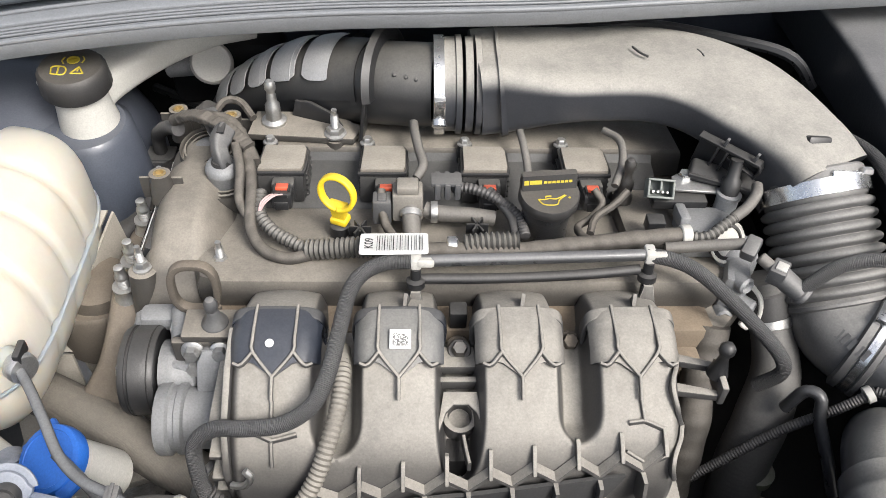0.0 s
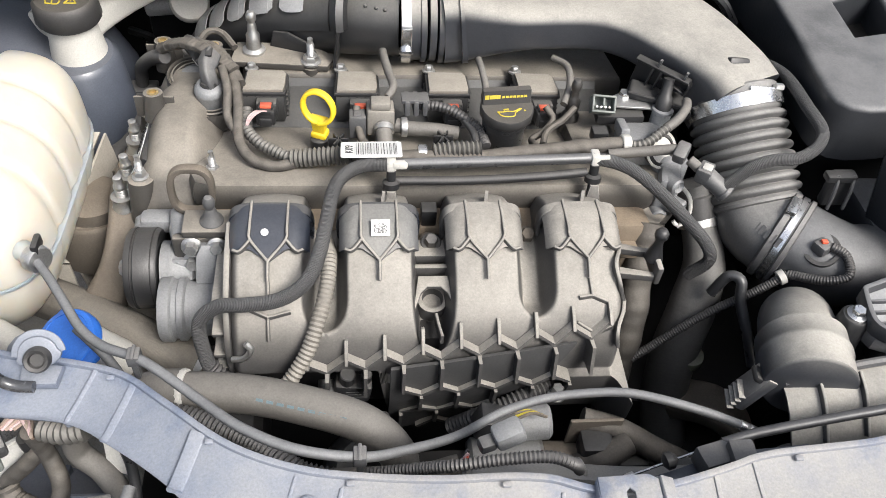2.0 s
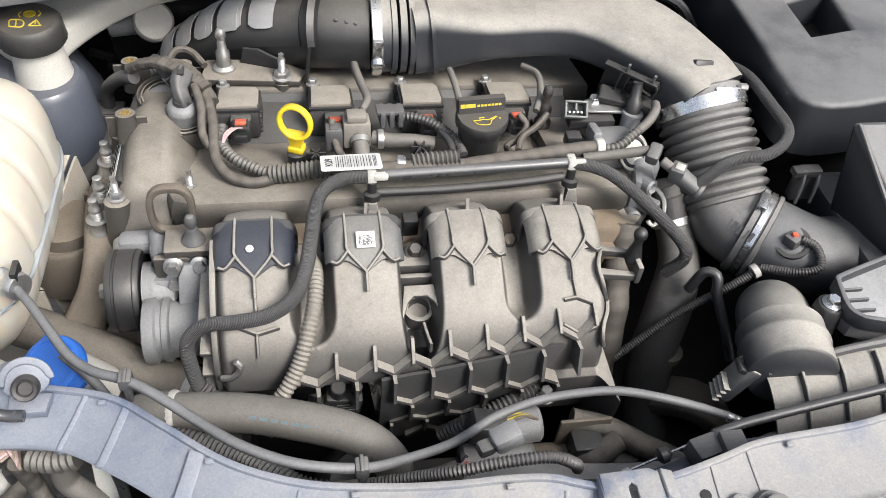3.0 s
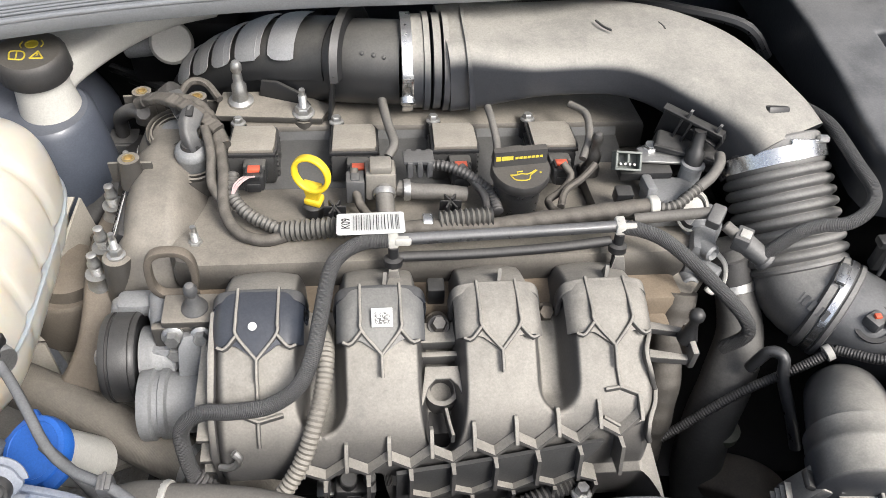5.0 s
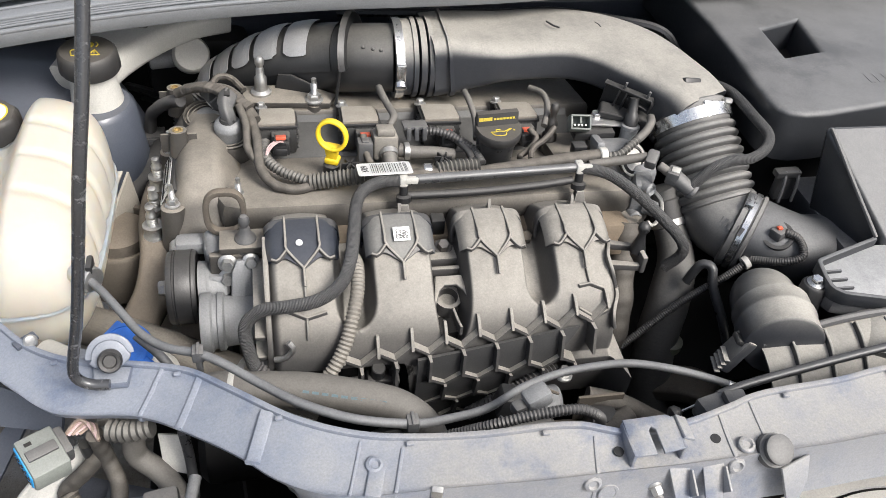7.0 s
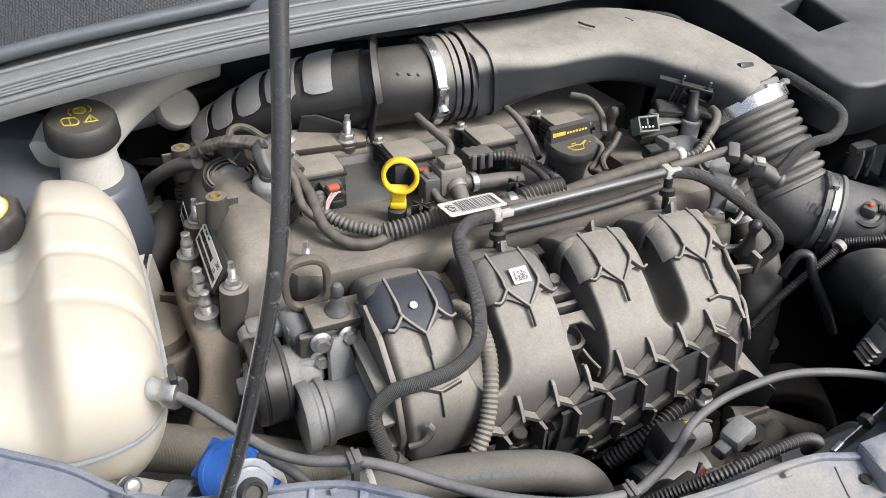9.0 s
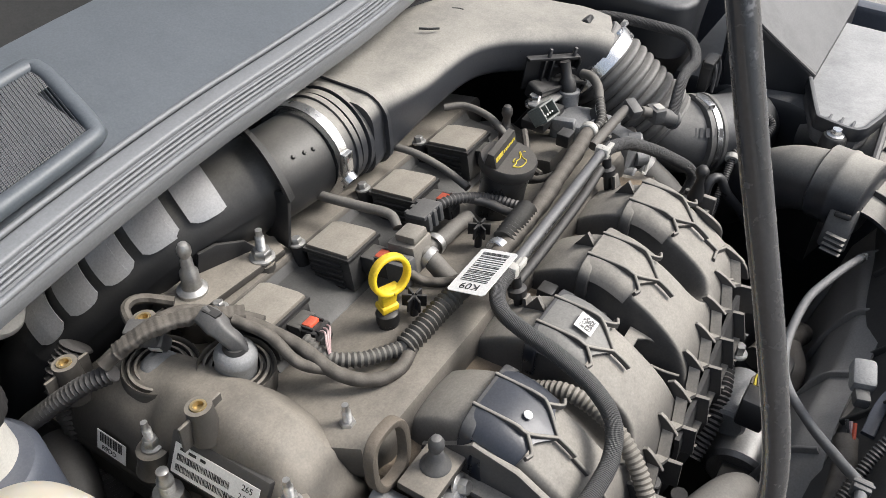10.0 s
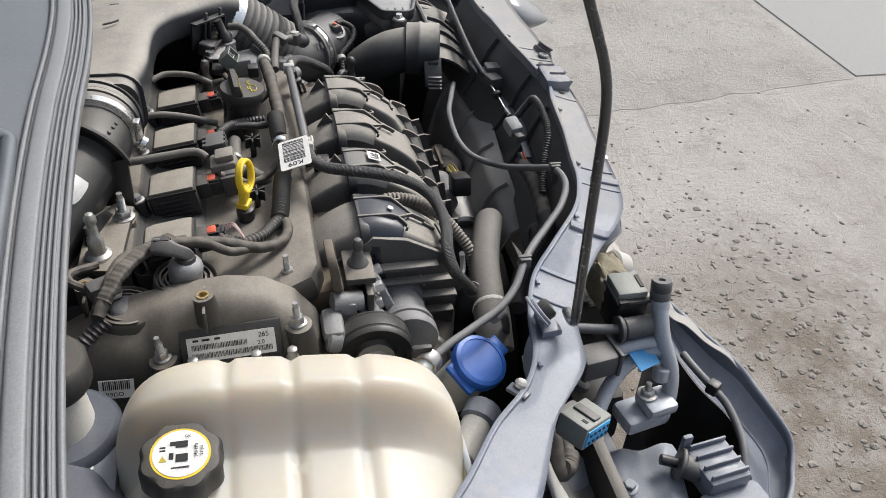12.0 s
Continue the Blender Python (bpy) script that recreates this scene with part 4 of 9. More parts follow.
part("collar", cyl((0.003, 0.5, 0.838), (0.012, 0.5, 0.838), 0.0098, chamfer=0.001), M_CLAMP, har, "pale plastic collar")
part("collar", cyl((0.205, 0.508, 0.846), (0.214, 0.509, 0.846), 0.009, chamfer=0.001), M_WHITEP, har)
part("branch", conduit([(-0.118, 0.510, 0.824), (-0.135, 0.52, 0.825), (-0.15, 0.53, 0.827), (-0.163, 0.548, 0.83), (-0.164, 0.57, 0.838)], 0.0056), M_CONDUIT_T, har)
part("branch", tube([(-0.115, 0.506, 0.822), (-0.135, 0.503, 0.82), (-0.157, 0.512, 0.822), (-0.17, 0.535, 0.828), (-0.172, 0.57, 0.84), (-0.18, 0.61, 0.848), (-0.19, 0.64, 0.85)], 0.0056, 12), M_TAPE, har)
part("branch", tube([(-0.17, 0.54, 0.828), (-0.182, 0.56, 0.835), (-0.183, 0.585, 0.85), (-0.19, 0.612, 0.857)], 0.0045, 12), M_TAPE, har)
part("branch", tube([(-0.172, 0.60, 0.845), (-0.195, 0.645, 0.852), (-0.22, 0.66, 0.852), (-0.245, 0.665, 0.848), (-0.262, 0.672, 0.838)], 0.0058, 14, scale=lambda u, s: 1 + 0.14 * math.sin(s * 110) * (1 - u)), M_TAPE, har)
part("branch", conduit([(-0.258, 0.668, 0.83), (-0.275, 0.69, 0.815), (-0.293, 0.715, 0.79), (-0.305, 0.735, 0.765), (-0.312, 0.75, 0.72)], 0.0068), M_CONDUIT, har)
part("branch", tube([(-0.055, 0.568, 0.842), (-0.054, 0.552, 0.834), (-0.05, 0.538, 0.826), (-0.04, 0.52, 0.826), (-0.03, 0.505, 0.834)], 0.0042, 10), M_TAPE, har)
part("branch", tube([(0.043, 0.568, 0.842), (0.052, 0.555, 0.84), (0.062, 0.54, 0.835), (0.064, 0.52, 0.832), (0.06, 0.503, 0.838)], 0.0045, 10), M_CONDUIT, har)
part("branch", conduit([(0.01, 0.572, 0.842), (0.03, 0.566, 0.845), (0.05, 0.556, 0.842), (0.068, 0.54, 0.836), (0.072, 0.515, 0.836)], 0.0048, 0.004, 0.1), M_CONDUIT, har)
part("branch", tube([(0.139, 0.567, 0.845), (0.146, 0.556, 0.838), (0.135, 0.545, 0.83), (0.122, 0.535, 0.828), (0.125, 0.515, 0.835), (0.14, 0.503, 0.84)], 0.0036, 10), M_TAPE, har)
part("branch", tube([(0.168, 0.56, 0.85), (0.155, 0.55, 0.842), (0.138, 0.54, 0.835), (0.13, 0.52, 0.834)], 0.0035, 8), M_TAPE, har)
part("branch", conduit([(0.212, 0.506, 0.846), (0.222, 0.503, 0.848), (0.232, 0.505, 0.851), (0.242, 0.511, 0.855), (0.253, 0.518, 0.859)], 0.0046), M_CONDUIT_T, har)
part("branch", tube([(0.251, 0.517, 0.858), (0.264, 0.525, 0.864), (0.274, 0.537, 0.868), (0.279, 0.55, 0.866)], 0.0050, 12), M_HOSE, har, "bare grey hose end")
for k in range(3):
    part("loose_wire", tube([(-0.152 + 0.004 * k, 0.563, 0.840), (-0.155 + 0.003 * k, 0.556, 0.845), (-0.161 + 0.002 * k, 0.550, 0.842), (-0.164, 0.545, 0.832)], 0.0008, 6, 0.002), M_WIRE, har, "thin pale wire")
part("tape_wrap", sweep([(-0.178, 0.612, 0.853), (-0.205, 0.637, 0.859), (-0.232, 0.655, 0.857), (-0.252, 0.667, 0.846)], rrect(0.0135, 0.0085, 0.003), 0.0015, scale=lambda u, s: (1 + 0.07 * math.sin(s * 330) + 0.05 * math.sin(s * 1250), 1 + 0.12 * math.sin(s * 210 + 1) + 0.08 * math.sin(s * 1250 + 1))), M_TAPE, har, "loosely wrapped grey tape")
part("plug_lead", tube([(-0.224, 0.684, 0.838), (-0.215, 0.70, 0.842), (-0.20, 0.70, 0.84), (-0.185, 0.68, 0.835)], 0.004, 8), M_TAPE, har)
# harness label
hl = thing("harness_label", "white barcode label wrapped on the harness", "label")
hm = plane((-0.042, 0.487, 0.855), (1, 0.0, 0.02), (0.0, 1, -0.28))
part("paper", slab(rrect(0.057, 0.034, 0.003), 0, 0.0006, 0.0, hm), M_WHITE, hl, smooth=0)
it, x = [], -0.014
while x < 0.026:
    w = rb.choice((0.0003, 0.0004, 0.0007))
    it.append((x, 0.0005, w, 0.024))
    x += w + rb.choice((0.0009, 0.0016, 0.0022))
part("barcode", bars(it, hm @ Matrix.Translation((0, 0, 0.0008))), M_INK, hl)
words("K09", 0.0105, hm @ Matrix.Translation((-0.0205, 0, 0.0009)) @ Matrix.Rotation(radians(90), 4, "Z"), M_INK, hl)

# ---- fuel vapour hose in a braided sleeve, with its rail ----
vh = thing("braided_hose", "black braided-sleeve hose clipped over the manifold", "hose")
part("rail", tube([(-0.03, 0.472, 0.850), (0.04, 0.474, 0.851), (0.11, 0.476, 0.852), (0.172, 0.478, 0.853)], 0.0052, 14), M_RAIL, vh, "smooth dusty black pipe")
part("sleeve", tube([(-0.026, 0.472, 0.850), (-0.05, 0.469, 0.851), (-0.068, 0.456, 0.851), (-0.077, 0.435, 0.851), (-0.083, 0.40, 0.847), (-0.089, 0.37, 0.839), (-0.10, 0.348, 0.828), (-0.122, 0.338, 0.818), (-0.15, 0.338, 0.812), (-0.175, 0.342, 0.805), (-0.191, 0.337, 0.79), (-0.188, 0.322, 0.768), (-0.182, 0.312, 0.752)], 0.0064, 16), M_BRAID, vh)
part("sleeve", tube([(0.168, 0.478, 0.853), (0.19, 0.474, 0.851), (0.21, 0.466, 0.846), (0.235, 0.451, 0.832), (0.262, 0.434, 0.812), (0.284, 0.418, 0.792), (0.288, 0.413, 0.775), (0.275, 0.418, 0.75)], 0.0064, 16), M_BRAID, vh)
part("conduit", conduit([(-0.184, 0.314, 0.757), (-0.172, 0.308, 0.742), (-0.155, 0.302, 0.73), (-0.14, 0.30, 0.715)], 0.0085), M_CONDUIT, vh)
def pipe_clip(c):
    k = thing("pipe_clip", "pale metal pipe clip on a black stalk", "clip", group="pipe clips over the manifold")
    p = box(c, (0.009, 0.014, 0.0125), 0.002)
    box((c[0] + 0.006, c[1] - 0.004, c[2] + 0.004), (0.014, 0.005, 0.004), 0.001, bm=p)
    part("clamp", p, M_WHITEP, k)
    part("stalk", lathe([(0.004, -0.035), (0.004, -0.02), (0.008, -0.018), (0.008, -0.012), (0.0045, -0.01), (0.0045, 0)], (c[0], c[1] - 0.005, c[2] - 0.004), (0, 0.2, 1), 14), M_BLACK, k)
    w = slab([(-0.004, 0), (0.004, 0), (0.012, -0.04), (-0.012, -0.04)], -0.002, 0.002, 0.0008)
    w.transform(plane((c[0], c[1] - 0.016, c[2] - 0.02), (1, 0, 0), (0, 0.3, 1)))
    part("web", w, M_PLENUM, k)


for c in ((-0.024, 0.472, 0.851), (0.171, 0.478, 0.853)):
    pipe_clip(c)
part("fork", box((-0.016, 0.466, 0.854), (0.014, 0.004, 0.008), 0.002), M_WHITEP, vh)
single("under_rail_pipe", tube([(-0.025, 0.468, 0.833), (0.05, 0.47, 0.832), (0.12, 0.472, 0.835), (0.165, 0.475, 0.838)], 0.0045, 12), M_RUBBER, "dusty black pipe below the rail", "pipe")

# ---- intake manifold ----
man = thing("intake_manifold", "dusty grey-black plastic intake manifold with four runners", "intake manifold")
PROF = spline([(0, 0.492, 0.790), (0, 0.470, 0.812), (0, 0.440, 0.829), (0, 0.412, 0.833), (0, 0.382, 0.823), (0, 0.355, 0.807), (0, 0.335, 0.790), (0, 0.322, 0.768), (0, 0.315, 0.74), (0, 0.318, 0.70), (0, 0.33, 0.66)], 0.002)
RUN = (-0.133, -0.037, 0.058, 0.149)


def prof(s):
    k = s * (len(PROF) - 1)
    i = min(int(k), len(PROF) - 2)
    p = PROF[i].lerp(PROF[i + 1], k - i)
    t = (PROF[min(i + 2, len(PROF) - 1)] - PROF[max(i - 1, 0)]).normalized()
    return p, Vector((0, t.z, -t.y)) * (1 if t.y < 0 else -1)


def shell(u, v):
    """The outer skin: runners side by side, merging into the plenum at the front."""
    x = -0.172 + 0.362 * u
    if v > 0.65:
        v = 0.65 + (v - 0.65) * (0.27 + 0.73 * step01(-0.04, -0.025, x))
    p, nrm = prof(v)
    d = min(abs(x - c) for c in RUN)
    inside = RUN[0] < x < RUN[3]
    # steep-sided valleys between the runners, each with a round bowl at its front end
    end, run, deep = (0.61, 0.10, 0.034) if x < RUN[1] else (0.70, 0.22, 0.046) if x < RUN[2] else (0.578, 0.085, 0.034)
    room = 0.0175
    k = min(1.0, max(0.0, (v - end + run) / run))
    half = 0.0475 - room * math.sqrt(1 - k * k)
    val = step01(0.0, 1.0, max(0.0, d - half + 0.003) / 0.012) if inside and v < end else 0.0
    bowl = deep * step01(end, end - 0.11, v) ** 0.6 * val
    crown = 0.005 * (1 - min(1.0, (d / 0.034) ** 2)) * step01(0.75, 0.3, v)
    out = max(0.0, abs(x - 0.008) - 0.166) / 0.02
    side = 0.05 * min(1.0, out) ** 2
    q = p + nrm * (crown - 0.003 - side)
    return Vector((x, q.y + bowl * 0.25, q.z - bowl))


part("plenum_shell", sheet(shell, 300, 100, 0.0), M_PLENUM, man, smooth=70)
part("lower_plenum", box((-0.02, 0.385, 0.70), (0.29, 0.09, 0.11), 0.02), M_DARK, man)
part("side_flank", slab([(0.33, 0.70), (0.325, 0.765), (0.345, 0.80), (0.385, 0.822), (0.42, 0.828), (0.46, 0.80), (0.47, 0.74), (0.42, 0.70)], 0, 0.006, 0.002, Matrix(((0, 0, 1, -0.172), (1, 0, 0, 0), (0, 1, 0, 0), (0, 0, 0, 1)))), M_PLENUM, man)


for z, y0, y1 in ((0.792, 0.352, 0.452), (0.772, 0.336, 0.456), (0.750, 0.330, 0.452), (0.728, 0.332, 0.446)):
    part("end_ridge", box((-0.176, (y0 + y1) / 2, z), (0.014, y1 - y0, 0.005), 0.0015), M_PLENUM, man)


def on_skin(x, v, lift=0.0):
    p, nrm = prof(v)
    return Vector((x, p.y, p.z)) + nrm * (0.004 + lift)


def on_shell(x, v, lift=0.0):
    u = (x + 0.172) / 0.362
    return shell(u, v) + prof(v)[1] * lift


VT, VY, VE = 0.235, 0.412, 0.465   # back hoop, Y joint, end of the Y along the skin


def rib(pts, w=0.0027, h=0.005, bm=None):
    return sweep(pts, rrect(w, h, w * 0.4, 3), 0.003, bm=bm)


for i, c in enumerate(RUN):
    hoop = sweep([(c - 0.0350, 0.4265, 0.804), (c - 0.0360, 0.4270, 0.820), (c - 0.0320, 0.4275, 0.8325), (c - 0.0220, 0.4275, 0.8370), (c, 0.4275, 0.8382), (c + 0.0220, 0.4275, 0.8370), (c + 0.0320, 0.4275, 0.8325), (c + 0.0360, 0.4270, 0.820), (c + 0.0350, 0.4265, 0.804)], rrect(0.0045, 0.0105, 0.0015, 3), 0.003, up=(0, 1, 0.1), fixed=True)
    part("hoop", hoop, M_HOOP if i < 2 else M_PLENUM, man, "raised strap-like rim over the runner")
    if i == 0:
        part("side_strap", sweep([(c - 0.0365, 0.416, 0.826), (c - 0.0375, 0.417, 0.805), (c - 0.0375, 0.412, 0.775), (c - 0.036, 0.405, 0.745)], rrect(0.0040, 0.011, 0.0015, 2), 0.003, up=(0, 1, 0), fixed=True), M_HOOP, man, "dark strap down the runner's side")
    cap_b = sheet(lambda u, v: on_skin(c - 0.0352 + 0.0704 * u, VT + 0.004 + v * (0.174 - 0.080 * abs(2 * u - 1) + 0.075 * max(0.0, abs(2 * u - 1) - 0.45)), 0.0030 + 0.0015 * math.sin(math.pi * u) - 0.011 * (abs(2 * u - 1) ** 6) - 0.0025 * v), 28, 14, 0.0055)
    part("runner_pad", cap_b, (M_WIPED, M_WIPED2, M_PLENUM, M_PLENUM)[i], man, "wiped darker pad" if i < 2 else "")
    yb = rib([on_skin(c - 0.016, VT, 0.0042), on_skin(c - 0.016, VT + 0.09, 0.0042), on_skin(c - 0.015, VT + 0.12, 0.0034), on_skin(c, VY, 0.0018)])
    rib([on_skin(c + 0.016, VT, 0.0042), on_skin(c + 0.016, VT + 0.09, 0.0042), on_skin(c + 0.015, VT + 0.12, 0.0034), on_skin(c, VY, 0.0018)], bm=yb)
    rib([on_skin(c, VY, 0.0018), on_skin(c, (VY + VE) / 2, 0.0018), on_skin(c, VE, 0.001)], bm=yb)
    for sg_ in (-1, 1):
        rib([on_skin(c + sg_ * 0.015, VT + 0.12, 0.0034), on_skin(c + sg_ * 0.024, VT + 0.15, 0.0018), on_skin(c + sg_ * 0.030, VT + 0.145, 0.001)], bm=yb)
    extra = {3: ((0.150, 0.465, 0.152, 0.515), (0.152, 0.515, 0.140, 0.520), (0.152, 0.515, 0.167, 0.535), (0.167, 0.535, 0.170, 0.600), (0.138, 0.590, 0.155, 0.625), (0.155, 0.625, 0.170, 0.605)), 0: ((-0.133, 0.465, -0.133, 0.515), (-0.150, 0.535, -0.133, 0.560), (-0.133, 0.560, -0.114, 0.545), (-0.133, 0.560, -0.133, 0.625))}
    for x0, v0, x1, v1 in extra.get(i, ()):
        rib([on_shell(x0 + (x1 - x0) * q / 4, v0 + (v1 - v0) * q / 4, 0.001) for q in range(5)], 0.0027, 0.005, bm=yb)
    part("y_rib", yb, M_PLENUM, man)
    web = slab([(-0.018, 0), (0.012, 0), (-0.004, 0.022)], -0.0015, 0.0015, 0.0)
    web.transform(plane((c + 0.006, 0.444, 0.822), (0.2, 1, -0.1), (0, 0.1, 1)))
    if i > 0:
        part("web", web, M_PLENUM, man)

# upper runner halves towards the head
for c in RUN:
    part("runner_root", sweep([(c, 0.414, 0.801), (c, 0.44, 0.796), (c, 0.465, 0.782), (c, 0.485, 0.762)], rrect(0.060, 0.05, 0.010), 0.006, up=(0, 0, 1)), M_PLENUM, man)

# honeycomb ribs on the plenum's front: each cell wall is a strip
def hexwall(a, bb_, h=0.013, bm=None):
    """A wall between two points of the front face, standing out towards the front."""
    a, bb_ = Vector(a), Vector(bb_)
    d = (bb_ - a).normalized()
    o = Vector((0, -1, 0.18)).normalized()
    n = d.cross(o).normalized() * 0.0016
    vs = []
    q = bmesh.new()
    for p in (a, bb_):
        for k in (0.0, h):
            for s in (-1, 1):
                vs.append(q.verts.new(p + o * k + n * s * (1.35 if k == 0 else 0.9)))
    i0, i1, i2, i3, j0, j1, j2, j3 = vs
    for f in ((i0, i1, i3, i2), (j0, j2, j3, j1), (i0, i2, j2, j0), (i1, j1, j3, i3), (i2, i3, j3, j2), (i0, j0, j1, i1)):
        q.faces.new(f)
    return join(bm, q) if bm is not None else q


def front_y(z):
    best = min(PROF[len(PROF) // 2:], key=lambda p: abs(p.z - z))
    return best.y + 0.002


PX, PZ = 0.0335, 0.0385
hx = bmesh.new()
for row, (left, right) in enumerate(((-0.115, 0.172), (-0.03, 0.135), (-0.03, 0.10), (-0.012, 0.07))):
    for col in range(-5, 8):
        xh = 0.0 + col * PX + (PX / 2 if row % 2 else 0)
        def node(x, up):
            zz = 0.758 - row * PZ + 0.12 * (x - 0.0) + (0.011 if up else 0.0)
            return (x, front_y(zz), zz)
        if left < xh < right:
            for sg_ in (-1, 1):
                if left < xh + sg_ * PX / 2 < right:
                    hexwall(node(xh, True), node(xh + sg_ * PX / 2, False), 0.009 if row == 0 else 0.016, bm=hx)
            t_ = node(xh, True)
            if row == 0:
                v0 = min(range(100, 200), key=lambda q: abs(prof(q / 200)[0].z - t_[2])) / 200
                inner, outer = [], []
                for q in range(7):
                    p_, n_ = prof(v0 + 0.01 - 0.0105 * q)
                    hq = 0.0085 * (1 - q / 6) ** 0.8 + 0.001
                    inner.append((p_.y - n_.y * 0.005, p_.z - n_.z * 0.005))
                    outer.append((p_.y + n_.y * hq, p_.z + n_.z * hq))
                k = slab(inner + outer[::-1], -0.0017, 0.0017, 0.0007, Matrix(((0, 0, 1, t_[0]), (1, 0, 0, 0), (0, 1, 0, 0), (0, 0, 0, 1))))
                part("knife_rib", k, M_PLENUM, man, smooth=0)
        xl = xh + PX / 2
        if left < xl < right and row < 3:
            l_ = node(xl, False)
            hexwall(l_, (l_[0], front_y(l_[2] - PZ + 0.011), l_[2] - (PZ - 0.011)), 0.020, bm=hx)
part("honeycomb_ribs", hx, M_PLENUM, man, smooth=0)
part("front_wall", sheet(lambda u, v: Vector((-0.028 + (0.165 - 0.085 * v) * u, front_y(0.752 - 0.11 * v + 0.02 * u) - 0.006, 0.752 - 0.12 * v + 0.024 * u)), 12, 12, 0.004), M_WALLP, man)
# boss in the middle gap and the bolts between the runners
mid = lathe([(0.017, -0.05), (0.015, -0.004), (0.014, 0.0), (0.010, 0.0), (0.009, -0.01)], (0.012, 0.372, 0.775), (0, -0.25, 1), 28)
part("bolt_boss", mid, M_PLENUM, man)
part("bolt_boss_web", rib([(0.014, 0.355, 0.77), (0.016, 0.342, 0.768), (0.018, 0.33, 0.768)], 0.003, 0.012), M_PLENUM, man)
bridge = box((0.012, 0.392, 0.792), (0.045, 0.006, 0.012), 0.002)
box((0.012, 0.412, 0.795), (0.036, 0.022, 0.012), 0.003, bm=bridge)
part("bridge", bridge, M_PLENUM, man)
arch_b = slab([(-0.014, 0.343), (-0.006, 0.358), (-0.002, 0.380), (0.025, 0.380), (0.029, 0.358), (0.038, 0.343), (0.030, 0.349), (0.024, 0.364), (0.018, 0.370), (0.006, 0.370), (0.000, 0.364), (-0.006, 0.349)], 0.794, 0.798, 0.0012)
for v in arch_b.verts:
    v.co.z += 0.34 * (v.co.y - 0.380)
part("arch_flange", arch_b, M_PLENUM, man, "arched flange over the bolt boss")
part("recess_bolt", hexbolt((0.012, 0.418, 0.800), 0.0065, 0.012, (0, -0.4, 1)), M_STUD, man)
for c in ((0.012, 0.43, 0.788), (0.105, 0.43, 0.795)):
    part("manifold_bolt", hexbolt(c, 0.007, 0.012, (0, -0.5, 1)), M_RUST, man)
part("clip_box", box((0.012, 0.452, 0.805), (0.015, 0.015, 0.02), 0.002), M_BLACK, man)
# right-hand end: rim plate with ribs, and the bracket with its ball pin
rim = sweep([tuple(on_shell(0.180 + 0.006 * math.sin(k * 1.5), 0.30 + 0.045 * k, 0.002)) for k in range(9)], rrect(0.013, 0.004, 0.0015, 2), 0.003, up=(1, 0, 0), fixed=True)
part("end_rim", rim, M_PLENUM, man)
br = slab([(0.178, 0.415), (0.222, 0.402), (0.222, 0.396), (0.180, 0.405)], 0.798, 0.806, 0.0015)
slab([(0.18, 0.39), (0.222, 0.38), (0.222, 0.374), (0.182, 0.38)], 0.79, 0.798, 0.0015, bm=br)
box((0.2205, 0.388, 0.80), (0.006, 0.032, 0.022), 0.002, bm=br)
part("end_bracket", br, M_PLENUM, man)
part("ball_pin", lathe([(0.009, 0), (0.006, 0.012), (0.0045, 0.018), (0.004, 0.024), (0.0065, 0.029), (0.0065, 0.033), (0.004, 0.037), (0.001, 0.038)], (0.219, 0.392, 0.805), (0, 0, 1), 18), M_BLACK, man)
part("left_bracket", box((-0.188, 0.438, 0.808), (0.052, 0.03, 0.008), 0.002), M_COVER, man)
part("ball_pin", lathe([(0.0125, -0.02), (0.0115, 0), (0.0105, 0.003), (0.007, 0.006), (0.0055, 0.014), (0.004, 0.017), (0.0056, 0.021), (0.0056, 0.026), (0.0035, 0.030), (0.001, 0.031)], (-0.188, 0.438, 0.811), (0, 0, 1), 18), M_GREYP, man)
# stickers
st = thing("data_matrix_sticker", "small white printed square sticker on the runner", "sticker")
sm = plane(on_skin(-0.036, VT + 0.092, 0.0065), (1, 0, 0), (0, 1, 0.38))
part("paper", box((0, 0, 0), (0.0165, 0.0155, 0.0006)), M_WHITE, st, m=sm)
dots = [(-0.0055 + 0.00085 * (k % 14), -0.005 + 0.00085 * (k // 14), 0.0008, 0.0008) for k in range(168) if rb.random() < 0.5]
part("dots", bars(dots, sm @ Matrix.Translation((0, 0, 0.0005))), M_GREYP, st)
single("white_paint_dot", lathe([(0.0035, 0), (0.0033, 0.0006), (0.001, 0.0008)], on_skin(-0.136, VT + 0.100, 0.0052), (0, -0.35, 1), 12), M_WHITE, "small white paint dot on the manifold", "paint mark")

# corrugated breather hose across the left runner
single("breather_conduit", conduit([(-0.084, 0.42, 0.80), (-0.081, 0.39, 0.812), (-0.083, 0.36, 0.808), (-0.09, 0.335, 0.795), (-0.10, 0.315, 0.775), (-0.115, 0.30, 0.755), (-0.13, 0.297, 0.735), (-0.15, 0.30, 0.72)], 0.0066, 0.0042, 0.09), M_TANH, "dusty tan corrugated hose over the manifold", "hose")
mp = thing("pressure_sensor", "black map sensor below the plenum", "sensor")
part("body", box((-0.062, 0.318, 0.715), (0.034, 0.018, 0.022), 0.003, Matrix.Rotation(0.15, 3, "Y")), M_BLACK, mp)
part("tower", cyl((-0.067, 0.318, 0.722), (-0.066, 0.314, 0.742), 0.007, chamfer=0.001), M_BLACK, mp)
part("tower", cyl((-0.05, 0.32, 0.722), (-0.049, 0.316, 0.738), 0.005, chamfer=0.001), M_BLACK, mp)
part("bracket", box((-0.085, 0.32, 0.714), (0.016, 0.014, 0.004), 0.001), M_STEEL, mp)
